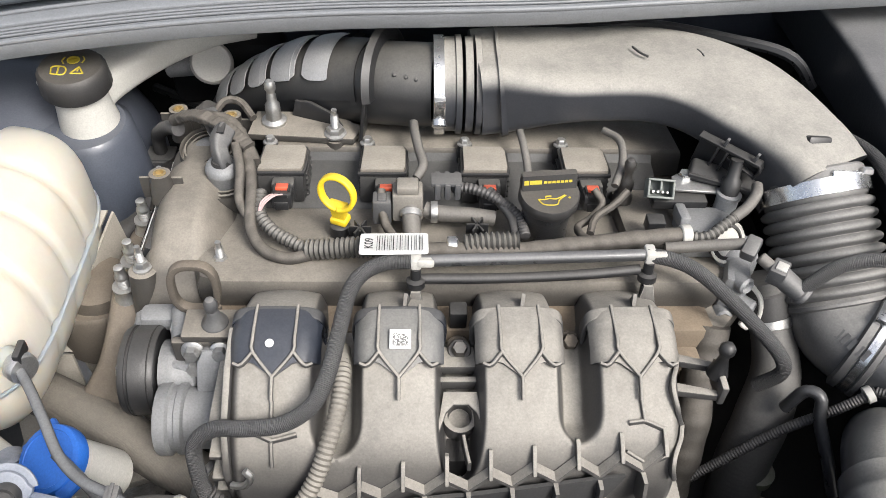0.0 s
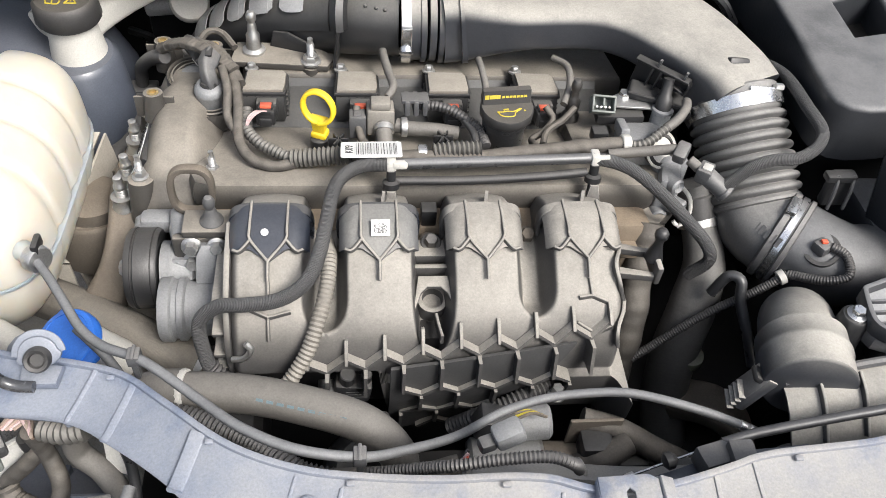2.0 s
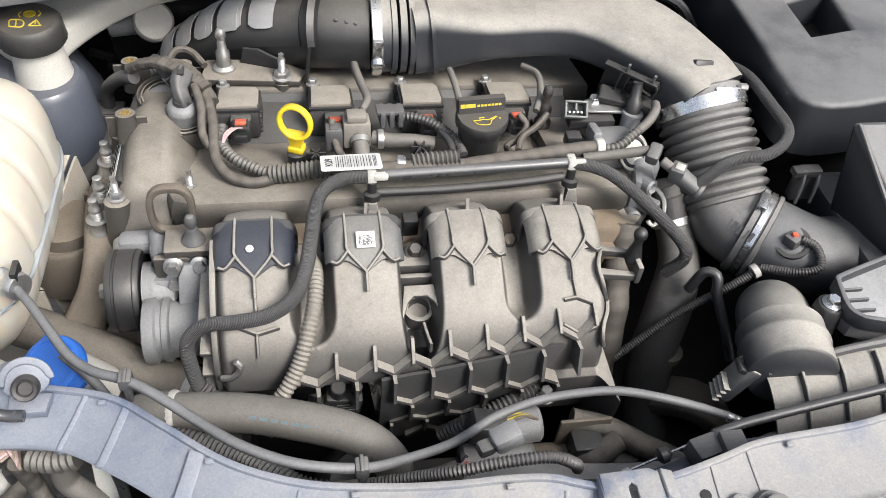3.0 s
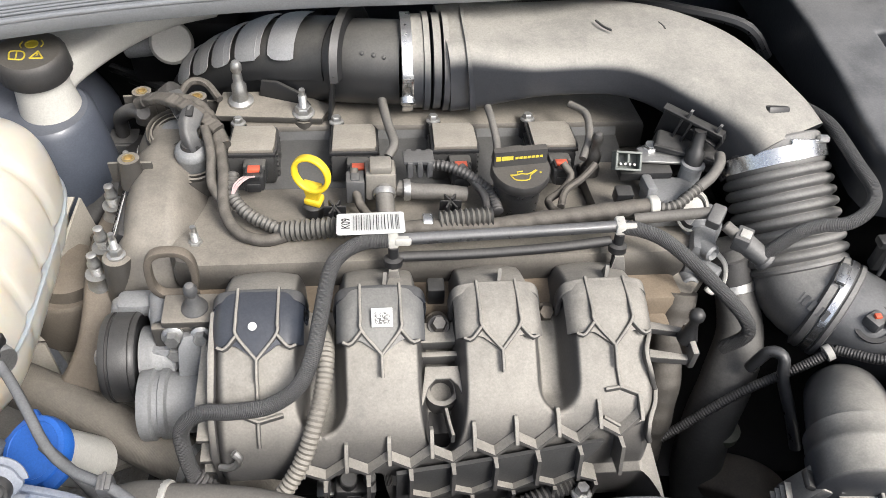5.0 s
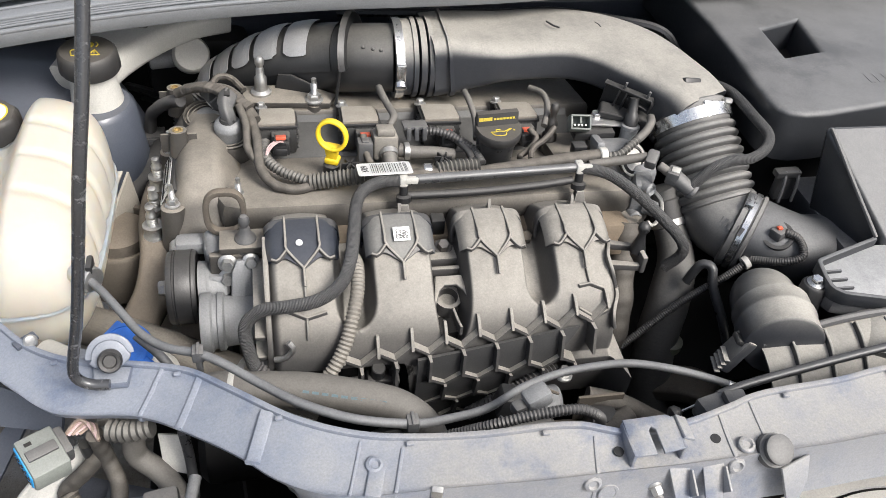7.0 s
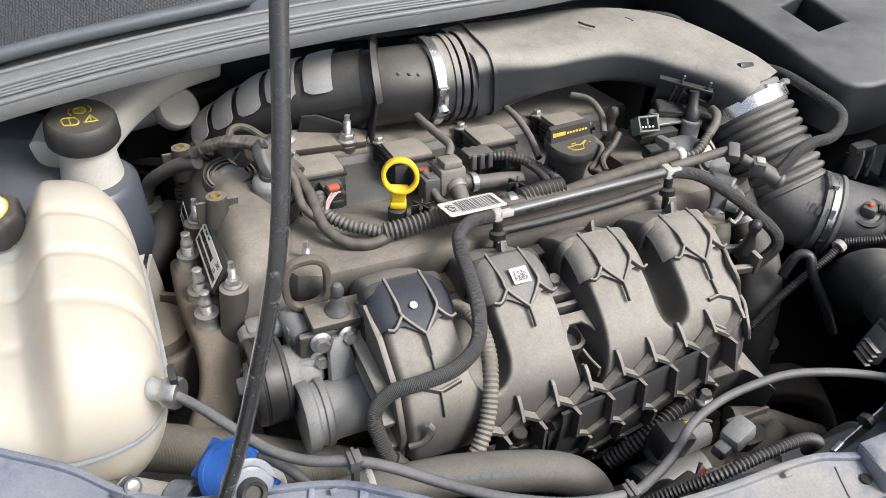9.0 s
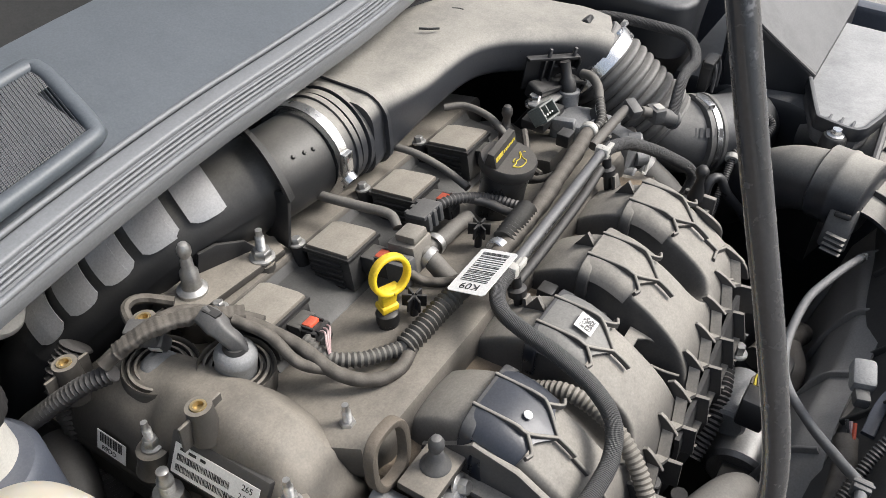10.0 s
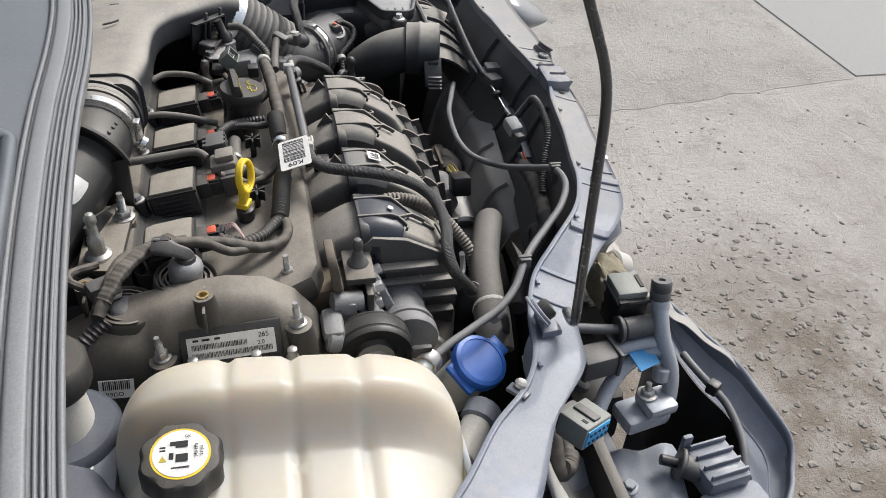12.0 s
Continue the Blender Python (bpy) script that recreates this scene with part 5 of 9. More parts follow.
part("print", bars([(-0.062, 0.0 + 0.004 * k, 0.02 - 0.004 * k, 0.0012) for k in range(3)], plane((0, 0.3088, 0.712), (1, 0, 0), (0, 0, 1))), M_GREYP, mp)
gb = thing("hose_support", "bare metal hose support bracket at the manifold", "bracket")
part("arm", tube([(-0.165, 0.322, 0.757), (-0.155, 0.318, 0.763), (-0.148, 0.318, 0.775), (-0.152, 0.32, 0.782)], 0.003, 8), M_STEEL, gb)

# ---- intake duct ----
duct = thing("air_intake_duct", "wide dusty black plastic air duct over the engine", "air duct")
def dsize(u, s):
    return (0.90 + 0.14 * step01(0.0, 0.25, u) - 0.24 * step01(0.68, 1.0, u), 0.98 - 0.36 * step01(0.02, 0.28, u) + 0.42 * step01(0.74, 1.0, u))
part("duct", sweep([(0.035, 0.697, 0.870), (0.06, 0.699, 0.872), (0.12, 0.698, 0.880), (0.20, 0.693, 0.886), (0.252, 0.671, 0.888), (0.294, 0.632, 0.884), (0.322, 0.590, 0.869), (0.336, 0.562, 0.856)], rrect(0.108, 0.080, 0.022, 6), 0.005, up=(0, 0, 1), scale=dsize), M_DUCT, duct, smooth=60)
def dring(x, r, w, mat, name="ring"):
    part(name, lathe([(r - 0.004, -w), (r, -w * 0.8), (r, w * 0.8), (r - 0.004, w)], (x, 0.697, 0.867), (1, 0, 0.02), 48), mat, duct)
part("end_band", sweep([(0.0575, 0.6985, 0.872), (0.060, 0.6985, 0.8723), (0.0625, 0.6985, 0.8727)], rrect(0.1075, 0.083, 0.026, 6), 0.0015, up=(0, 0, 1)), M_DUCT, duct, "raised dusty band")
for x, r, w in ((0.037, 0.0490, 0.0035), (0.028, 0.0470, 0.0045), (0.018, 0.0485, 0.0035), (0.008, 0.0462, 0.010)):
    dring(x, r, w, M_DUCT, "cuff_ring")
part("worm_clamp", lathe([(0.0475, -0.0055), (0.0488, -0.005), (0.0488, 0.005), (0.0475, 0.0055)], (-0.001, 0.697, 0.866), (1, 0, 0.02), 48), M_CLAMP, duct, "bright steel worm clamp")
sc_ = box((-0.001, 0.650, 0.872), (0.012, 0.008, 0.024), 0.002)
part("clamp_housing", sc_, M_CLAMP, duct)
part("clamp_screw", lathe([(0.0075, 0), (0.0075, 0.006), (0.006, 0.007), (0.002, 0.007)], (-0.001, 0.650, 0.858), (0, -0.6, -0.5), 16), M_CLAMP, duct)
part("knob", lathe([(0.018, -0.02), (0.017, 0.0), (0.012, 0.006), (0.003, 0.008)], (0.334, 0.640, 0.890), (0.4, 0.2, 1), 24), M_DUCT, duct)
sc1 = bmesh.new()
tube([(0.184, 0.695, 0.9145), (0.189, 0.685, 0.9147), (0.196, 0.678, 0.9145)], 0.0012, 6, 0.002, bm=sc1)
part("scuff", sc1, M_BLACK, duct, "dark scuff")
part("scuff", tube([(0.247, 0.694, 0.9132), (0.250, 0.688, 0.9134), (0.251, 0.682, 0.9132)], 0.0008, 6, 0.002), M_BLACK, duct, "dark scuff")
# T-shaped bracket below the duct's bend
tm = plane((0.258, 0.572, 0.852), (1, -0.35, -0.12), (0.05, -0.25, 1))
part("bracket_flange", slab(rrect(0.066, 0.018, 0.004), -0.010, 0.010, 0.002, tm), M_BLACK, duct)
part("bracket_lip", sweep([tuple(tm @ Vector(q)) for q in ((-0.033, 0.008, 0.011), (0.0, 0.0095, 0.011), (0.030, 0.008, 0.011), (0.034, 0.0, 0.011), (0.030, -0.008, 0.011))], rrect(0.004, 0.004, 0.001, 2), 0.003), M_BLACK, duct)
for k, q in ((-0.012, -0.05), (0.004, -0.055)):
    part("bracket_leg", sweep([tuple(tm @ Vector((k, -0.006, 0.002))), tuple(tm @ Vector((k - 0.006, -0.028, 0.0))), tuple(tm @ Vector((k - 0.014, q, -0.004)))], rrect(0.004, 0.014, 0.001, 2), 0.004), M_BLACK, duct)

# charge pipe with its bright heat shield
cp = thing("charge_pipe", "black plastic pipe with bright riveted heat shield", "pipe")
CP = [(-0.005, 0.697, 0.866), (-0.045, 0.702, 0.864), (-0.085, 0.720, 0.853), (-0.118, 0.736, 0.841), (-0.142, 0.750, 0.826), (-0.168, 0.767, 0.804), (-0.195, 0.787, 0.776), (-0.225, 0.812, 0.735), (-0.245, 0.835, 0.67)]
part("pipe", tube(CP, 0.0415, 28, 0.006), M_PIPE, cp)
cps = spline(CP, 0.004)
def on_pipe(s, ang, lift):
    k = s / 0.004
    i = max(1, min(int(k), len(cps) - 2))
    p = cps[i]
    t = (cps[i + 1] - cps[i - 1]).normalized()
    upv = Vector((0, 0.25, 1))
    n = (upv - t * upv.dot(t)).normalized()
    sd = n.cross(t)
    return p + (n * math.cos(ang) + sd * math.sin(ang)) * (0.0415 + lift)
flip = 1 if (on_pipe(0.1, 1.2, 0).y < on_pipe(0.1, -1.2, 0).y) else -1
shield = thing("heat_shield", "bright aluminium heat shield with notched edge", "heat shield")
part("band", sheet(lambda u, v: on_pipe(0.062 + 0.21 * u, flip * (-0.4 + 2.1 * v), 0.002), 40, 14, 0.0012), M_PIPE, shield)
for k in range(5):
    s0 = 0.088 + 0.0365 * k
    tab = sheet(lambda u, v: on_pipe(s0 + 0.0285 * u, flip * (-0.20 + 1.45 * v * (1 - 0.08 * abs(2 * u - 1) ** 4)), 0.006 + 0.001 * math.sin(math.pi * u)), 8, 12, 0.0012)
    part("tab", tab, M_SHIELD, shield)
fin = sheet(lambda u, v: on_pipe(0.045 + 0.003 * u, flip * (-1.3 + 2.9 * v), 0.001 + 0.016 * u), 4, 30, 0.003)
part("collar_fin", fin, M_BLACK, cp)
nb = bmesh.new()
for k in range(3):
    lathe([(0.0022, 0), (0.0015, 0.0015), (0.0005, 0.0018)], on_pipe(0.018 + 0.008 * k, flip * (1.1 - 0.04 * k), 0.0), on_pipe(0.02, flip * 1.1, 0.01) - on_pipe(0.02, flip * 1.1, 0.0), 8, nb)
part("nubs", nb, M_PIPE, cp)

# bracket plate with two studs behind the first coil
bp = thing("stud_bracket", "dusty black bracket plate with two upright studs", "bracket")
pl = slab([(-0.19, 0.662), (-0.085, 0.655), (-0.075, 0.675), (-0.11, 0.700), (-0.185, 0.70)], 0.822, 0.830, 0.002)
pl.transform(Matrix.Identity(4))
part("plate", pl, M_COVER, bp)
fn = slab([(0, 0), (0.055, 0), (0.045, 0.012), (0.02, 0.02), (0.004, 0.018)], -0.002, 0.002, 0.001)
fn.transform(plane((-0.148, 0.694, 0.83), (1, -0.35, 0), (0, 0.1, 1)))
part("gusset", fn, M_BLACK, bp)
fn = slab([(0, 0), (0.03, 0), (0.034, 0.03), (0.018, 0.05), (0, 0.055)], -0.002, 0.002, 0.001)
fn.transform(plane((-0.078, 0.655, 0.826), (0.15, 1, 0), (0.1, 0, 1)))
part("gusset", fn, M_BLACK, bp)
part("ball_stud", lathe([(0.0125, 0), (0.0125, 0.004), (0.0085, 0.007), (0.0075, 0.012), (0.0075, 0.022), (0.0052, 0.025), (0.0048, 0.034), (0.0038, 0.037), (0.0056, 0.041), (0.0056, 0.046), (0.0035, 0.050), (0.001, 0.051)], (-0.165, 0.682, 0.829), (0, 0, 1), 18), M_STEEL, bp)
part("stud", stud((-0.103, 0.664, 0.829), (0, 0, 1), 0.0042, 0.03, 0.0085), M_STEEL, bp)
part("post", lathe([(0.012, -0.04), (0.0105, 0.0)], (-0.103, 0.664, 0.825), (0, 0, 1), 12), M_COVER, bp)
part("post", lathe([(0.016, -0.04), (0.0135, 0.0)], (-0.165, 0.682, 0.825), (0, 0, 1), 12), M_COVER, bp)

# crankcase lines rising behind the coils
for pts in ([(0.078, 0.655, 0.845), (0.08, 0.63, 0.845), (0.082, 0.60, 0.838), (0.078, 0.57, 0.83)], [(0.16, 0.648, 0.85), (0.172, 0.63, 0.852), (0.17, 0.60, 0.85), (0.16, 0.575, 0.842)]):
    single("coil_lead", tube(pts, 0.0038, 10), M_HOSE, "thin dusty rubber lead behind the coils", "cable", group="leads behind the coils")

# right end of the cover: ball stud, grey connector, bolt and cast housing
bs = thing("ball_stud", "dark steel ball stud on the valve cover", "stud")
part("pin", lathe([(0.009, -0.03), (0.009, 0.0), (0.0065, 0.004), (0.0075, 0.010), (0.0075, 0.018), (0.0045, 0.022), (0.0038, 0.03), (0.0055, 0.034), (0.0055, 0.039), (0.0035, 0.043), (0.001, 0.044)], (0.172, 0.582, 0.825), (0, 0, 1), 18), M_STUD, bs)
gc = thing("grey_connector", "light grey open electrical connector on the engine", "connector")
gcm = Matrix.Translation((0.193, 0.552, 0.860)) @ Matrix.Rotation(-0.12, 4, "Z") @ Matrix.Rotation(-0.75, 4, "X") @ Matrix.Scale(0.7, 4)
for c, s in (((0, 0, -0.011), (0.034, 0.026, 0.003)), ((0, 0, 0.011), (0.034, 0.026, 0.003)), ((-0.0155, 0, 0), (0.003, 0.026, 0.019)), ((0.0155, 0, 0), (0.003, 0.026, 0.019)), ((0, 0.008, 0), (0.028, 0.004, 0.019)), ((0, -0.002, 0.004), (0.003, 0.016, 0.011))):
    part("shell_wall", box(c, s, 0.0008), M_GREENGREY, gc, "grey-green plastic wall", m=gcm)
for k in range(4):
    part("pin", cyl((-0.009 + 0.006 * k, -0.008, -0.004), (-0.009 + 0.006 * k, 0.006, -0.004), 0.0016, seg=8), M_STEEL, gc, m=gcm)
part("bolt", hexbolt((0.223, 0.577, 0.846), 0.0065, 0.012), M_CLAMP, gc)
part("base", box((0.215, 0.562, 0.842), (0.05, 0.026, 0.01), 0.002), M_BLACK, gc)
db = thing("duct_bracket", "black ribbed plastic bracket plate under the duct", "bracket")
dbm = plane((0.258, 0.577, 0.888), (0.79, -0.61, -0.09), (0, 0, 1))
part("plate", slab([(-0.029, 0), (0.028, 0), (0.030, -0.006), (0.028, -0.016), (0.010, -0.021), (0.000, -0.037), (-0.030, -0.037)], -0.003, 0.0, 0.0008, dbm), M_BLACK, db)
part("top_flange", slab([(-0.030, 0.0), (0.029, 0.0), (0.031, -0.004), (0.029, -0.0035), (-0.030, -0.0025)], -0.003, 0.007, 0.0006, dbm), M_BLACK, db)
part("end_flange", slab([(0.029, 0.0), (0.032, -0.007), (0.029, -0.017), (0.027, -0.0165), (0.0295, -0.007), (0.027, -0.001)], -0.003, 0.007, 0.0006, dbm), M_BLACK, db)
for dx in (-0.010, -0.001):
    part("rib", slab([(dx - 0.001, -0.003), (dx + 0.001, -0.003), (dx - 0.002, -0.036), (dx - 0.004, -0.036)], 0.0, 0.007, 0.0004, dbm), M_BLACK, db)
part("rib", slab([(0.0, -0.009), (0.028, -0.0145), (0.0278, -0.0165), (0.0, -0.011)], 0.0, 0.006, 0.0004, dbm), M_BLACK, db)
for dx in (-0.008, 0.021):
    part("peg", slab([(dx, 0.0), (dx + 0.003, 0.0), (dx + 0.004, 0.009), (dx + 0.0015, 0.009)], 0.002, 0.006, 0.0005, dbm), M_GREYP, db)
part("foot", slab([(-0.022, -0.01), (0.018, -0.014), (0.022, 0.006), (-0.012, 0.014), (-0.022, 0.008)], -0.002, 0.001, 0.0008, Matrix.Translation((0.233, 0.570, 0.8515))), M_STEEL, db, "bare metal foot plate")
hs = thing("end_housing", "cast aluminium housing at the cylinder head's end", "housing")
b = box((0.236, 0.532, 0.826), (0.050, 0.042, 0.034), 0.008, TILT)
box((0.262, 0.512, 0.815), (0.036, 0.032, 0.032), 0.008, bm=b)
box((0.258, 0.490, 0.800), (0.022, 0.040, 0.056), 0.006, Matrix.Rotation(-0.3, 3, "Z"), bm=b)
part("casting", b, M_ALU, hs)
part("front_rib", box((0.214, 0.537, 0.841), (0.010, 0.026, 0.014), 0.003, TILT), M_ALU, hs)
part("spout", lathe([(0.010, -0.014), (0.010, 0.004), (0.0112, 0.005), (0.0112, 0.008), (0.0092, 0.009)], (0.258, 0.553, 0.846), (0.05, 0.1, 1), 22), M_ALU, hs)
part("spout_boot", lathe([(0.0085, 0), (0.0085, 0.014), (0.006, 0.017), (0.0055, 0.034)], (0.258, 0.554, 0.852), (0.05, 0.3, 1), 18), M_BLACK, hs, "black rubber boot")
part("ring_clip", lathe([(0.0185, -0.0012), (0.0195, 0.0), (0.0185, 0.0012), (0.0172, 0.0)], (0.249, 0.508, 0.838), (0.35, -0.75, 0.55), 28), M_WHITEP, hs, "pale ring clip")
part("ring_seat", lathe([(0.0165, -0.008), (0.0165, 0.0), (0.0135, 0.002), (0.012, -0.003), (0.004, -0.004)], (0.249, 0.508, 0.838), (0.35, -0.75, 0.55), 28), M_BLACK, hs)
for c, ax_, r_ in (((0.256, 0.476, 0.822), (0.5, -1, 0.2), 0.008), ((0.262, 0.468, 0.80), (1, -1, 0), 0.009), ((0.248, 0.472, 0.785), (0, -1, 0.2), 0.008), ((0.226, 0.512, 0.838), (0, -0.6, 0.8), 0.007)):
    part("lug", lathe([(r_, -0.004), (r_, 0.008), (r_ * 0.75, 0.010), (r_ * 0.45, 0.007)], c, ax_, 18), M_ALU, hs)
part("cable_loop", tube([(0.266, 0.478, 0.818), (0.276, 0.468, 0.808), (0.278, 0.462, 0.79), (0.270, 0.460, 0.778), (0.264, 0.463, 0.782)], 0.0022, 8), M_WHITEP, hs)
part("plug", box((0.186, 0.523, 0.845), (0.016, 0.014, 0.014), 0.002), M_BLACK, hs)

# brake vacuum line with its white quick coupling
bv = thing("vacuum_hose", "braided vacuum hose with pale quick coupling", "hose")
part("sleeve", tube([(0.294, 0.451, 0.837), (0.305, 0.453, 0.849), (0.320, 0.456, 0.862), (0.339, 0.458, 0.868), (0.360, 0.456, 0.872), (0.380, 0.465, 0.878), (0.389, 0.481, 0.885), (0.386, 0.512, 0.888), (0.385, 0.570, 0.885), (0.375, 0.611, 0.875), (0.376, 0.65, 0.86), (0.376, 0.72, 0.83)], 0.0060, 16), M_BRAID, bv)
part("coupling", cyl((0.276, 0.465, 0.847), (0.299, 0.4495, 0.8335), 0.0095, 0.0088, chamfer=0.002), M_GREYP, bv, "grey coupling body")
part("coupling_ring", cyl((0.296, 0.4515, 0.8352), (0.300, 0.4488, 0.8328), 0.0102, chamfer=0.001), M_GREYP, bv)
part("collar", box((0.278, 0.464, 0.8465), (0.014, 0.019, 0.016), 0.002, Matrix.Rotation(-0.6, 3, "Z")), M_GREYP, bv, "boxy release collar")
part("collar_window", box((0.2785, 0.4625, 0.8552), (0.009, 0.010, 0.0016), 0.0006, Matrix.Rotation(-0.6, 3, "Z")), M_WHITEP, bv, "pale release button")
part("neck", cyl((0.264, 0.476, 0.853), (0.277, 0.4645, 0.847), 0.0052, chamfer=0.001), M_HOSE, bv)
part("elbow", box((0.2575, 0.483, 0.856), (0.013, 0.021, 0.013), 0.003, Matrix.Rotation(-0.6, 3, "Z") @ Matrix.Rotation(0.3, 3, "X")), M_GREYP, bv)
part("lead", tube([(0.254, 0.488, 0.856), (0.240, 0.491, 0.852), (0.215, 0.4935, 0.847), (0.19, 0.495, 0.843)], 0.0052, 12), M_HOSE, bv)

# ---- bellows hose, elbow and air meter ----
bl = thing("intake_bellows", "ribbed dusty rubber bellows hose with bright clamps", "hose")
A, B = Vector((0.336, 0.562, 0.856)), Vector((0.357, 0.468, 0.780))
dn = (B - A).normalized()
prof_b, h = [(0.043, -0.012), (0.045, -0.010), (0.045, 0.014)], 0.017
for k in range(8):
    for q in range(7):
        prof_b.append((0.0432 + 0.0056 * math.sin(math.pi * q / 6) ** 0.6, h + 0.0102 * q / 6))
    h += 0.0107
prof_b += [(0.0445, h + 0.001), (0.0465, h + 0.003), (0.0465, h + 0.006), (0.0435, h + 0.008), (0.042, h + 0.014)]
part("bellows", lathe(prof_b, A, dn, 48), M_BELLOWS, bl)
part("upper_clamp", lathe([(0.0452, -0.002), (0.0482, -0.0015), (0.0482, 0.0125), (0.0452, 0.013)], A, dn, 48), M_CLAMP, bl, "bright steel band clamp")
ch_m = Matrix.Rotation(0.15, 3, "Z") @ Matrix.Rotation(0.15, 3, "Y") @ Matrix.Rotation(-0.55, 3, "X")
part("clamp_housing", box((0.345, 0.540, 0.889), (0.030, 0.012, 0.008), 0.002, ch_m), M_CLAMP, bl)
part("clamp_screw", cyl((0.360, 0.5415, 0.892), (0.370, 0.543, 0.890), 0.004, seg=6, chamfer=0.0008), M_STEEL, bl)
part("clip_tab", box((0.329, 0.572, 0.898), (0.024, 0.012, 0.012), 0.003, ch_m), M_BLACK, bl)
C, dC = Vector((0.372, 0.440, 0.780)), Vector((0.76, -0.64, -0.08)).normalized()
el = [tuple(B - dn * 0.026), tuple(B - dn * 0.014), (0.357, 0.461, 0.781), tuple(C - dC * 0.008), tuple(C + dC * 0.004)]
part("elbow", tube(el, 0.0425, 32, 0.005), M_BELLOWS, bl)
part("moulded_print", bars([(0.0, 0.007 * k, 0.010, 0.004) for k in range(5)], plane((0.334, 0.432, 0.806), (0.5, 0.3, 0.75), (0.45, -0.85, 0.1))), M_GREYP, bl)
part("cuff", lathe([(0.043, -0.012), (0.0475, -0.010), (0.0475, -0.004), (0.045, -0.003), (0.045, 0.006), (0.0475, 0.007), (0.0475, 0.011), (0.043, 0.013)], C, dC, 44), M_BELLOWS, bl)
part("lower_clamp", lathe([(0.0452, -0.0025), (0.0472, -0.002), (0.0472, 0.0045), (0.0452, 0.005)], C, dC, 44), M_CLAMP, bl, "bright steel worm clamp")
part("clamp_housing", box(C + Vector((-0.006, -0.004, 0.047)), (0.010, 0.026, 0.008), 0.002, Matrix.Rotation(-0.65, 3, "Z")), M_CLAMP, bl)
mt_ = thing("air_mass_meter", "black round air meter tube with plug socket", "air meter")
part("tube", tube([tuple(C + dC * 0.01), tuple(C + dC * 0.04), (0.430, 0.405, 0.772), (0.478, 0.412, 0.766)], 0.0445, 36, 0.005), M_BATT, mt_)
part("socket", lathe([(0.017, -0.004), (0.017, 0.004), (0.013, 0.004), (0.012, -0.002)], (0.386, 0.396, 0.808), (-0.45, -0.4, 1), 28), M_BLACK, mt_)
part("plug", box((0.384, 0.395, 0.814), (0.017, 0.015, 0.012), 0.003, Matrix.Rotation(0.5, 3, "Z")), M_GREYP, mt_)
part("pin", box((0.383, 0.395, 0.8215), (0.006, 0.005, 0.003), 0.001), M_RED, mt_, "small red plug pin")
part("lead", conduit([(0.390, 0.392, 0.818), (0.402, 0.382, 0.815), (0.402, 0.366, 0.805), (0.384, 0.368, 0.796), (0.360, 0.390, 0.781)], 0.0044, 0.0026, 0.07), M_CONDUIT, mt_)
part("lead", conduit([(0.360, 0.390, 0.781), (0.335, 0.388, 0.758), (0.29, 0.385, 0.725), (0.225, 0.372, 0.672)], 0.0044, 0.0026, 0.06), M_CONDUIT, mt_)
part("meter_flange", lathe([(0.046, -0.004), (0.051, -0.003), (0.051, 0.003), (0.046, 0.004)], (0.468, 0.411, 0.767), (1, 0.1, -0.1), 36), M_BLACK, mt_)
part("cable_tie", lathe([(0.0075, -0.003), (0.0075, 0.003)], (0.355, 0.390, 0.777), (1, 0.2, 0.5), 12), M_WHITEP, mt_)

# ---- air filter box and battery cover ----
ab = thing("air_filter_box", "black plastic air filter box with dusty lid painted pale for sky sheen", "air filter box")
part("body", slab([(0.42, 0.285), (0.68, 0.22), (0.68, 0.50), (0.45, 0.50), (0.45, 0.36)], 0.62, 0.812, 0.01), M_BATT, ab)
LID = [(0.463, 0.349), (0.388, 0.324), (0.381, 0.318), (0.3755, 0.290), (0.380, 0.279), (0.398, 0.271), (0.66, 0.203), (0.66, 0.352)]
part("shelf", slab(LID, 0.808, 0.833, 0.004), M_SHELF, ab, "dusty lid shelf with sky reflection put into its pale colour")
part("shelf_rim", sweep([(x, y, 0.834) for x, y in [LID[6], (0.53, 0.237)] + LID[5:0:-1] + [LID[0]]], rrect(0.005, 0.016, 0.0015, 2), 0.005), M_BATT, ab)
for k in range(3):
    part("shelf_rib", box((0.392, 0.287 + 0.012 * k, 0.834), (0.022, 0.0025, 0.005), 0.0008), M_BATT, ab)
upper = slab([(0.346, 0.78), (0.448, 0.78), (0.448, 0.915), (0.442, 0.917), (0.346, 0.842)], 0.0, 0.26, 0.006, Matrix(((0, 0, 1, 0.428), (1, 0, 0, 0), (0, 1, 0, 0), (0, 0, 0, 1))), seg=3)
for v in upper.verts:
    v.co.x += 0.29 * max(0.0, 0.442 - v.co.y) + 0.25 * max(0.0, 0.90 - v.co.z)
part("upper_housing", upper, M_BATT, ab)
part("edge_bead", tube([(0.459, 0.345, 0.846), (0.445, 0.394, 0.882), (0.433, 0.436, 0.914), (0.431, 0.442, 0.918)], 0.0022, 8), M_GREYP, ab)
def screw_post(c):
    part("screw_post", lathe([(0.015, -0.04), (0.0125, -0.002), (0.011, 0)], c, (0, 0, 1), 20), M_BLACK, ab)
    part("screw", hexbolt(c, 0.006, 0.008), M_CLAMP, ab)
screw_post((0.368, 0.299, 0.832))
lt = box((0.412, 0.452, 0.838), (0.024, 0.012, 0.04), 0.003)
box((0.406, 0.448, 0.856), (0.03, 0.012, 0.008), 0.002, bm=lt)
part("latch", lt, M_BLACK, ab)
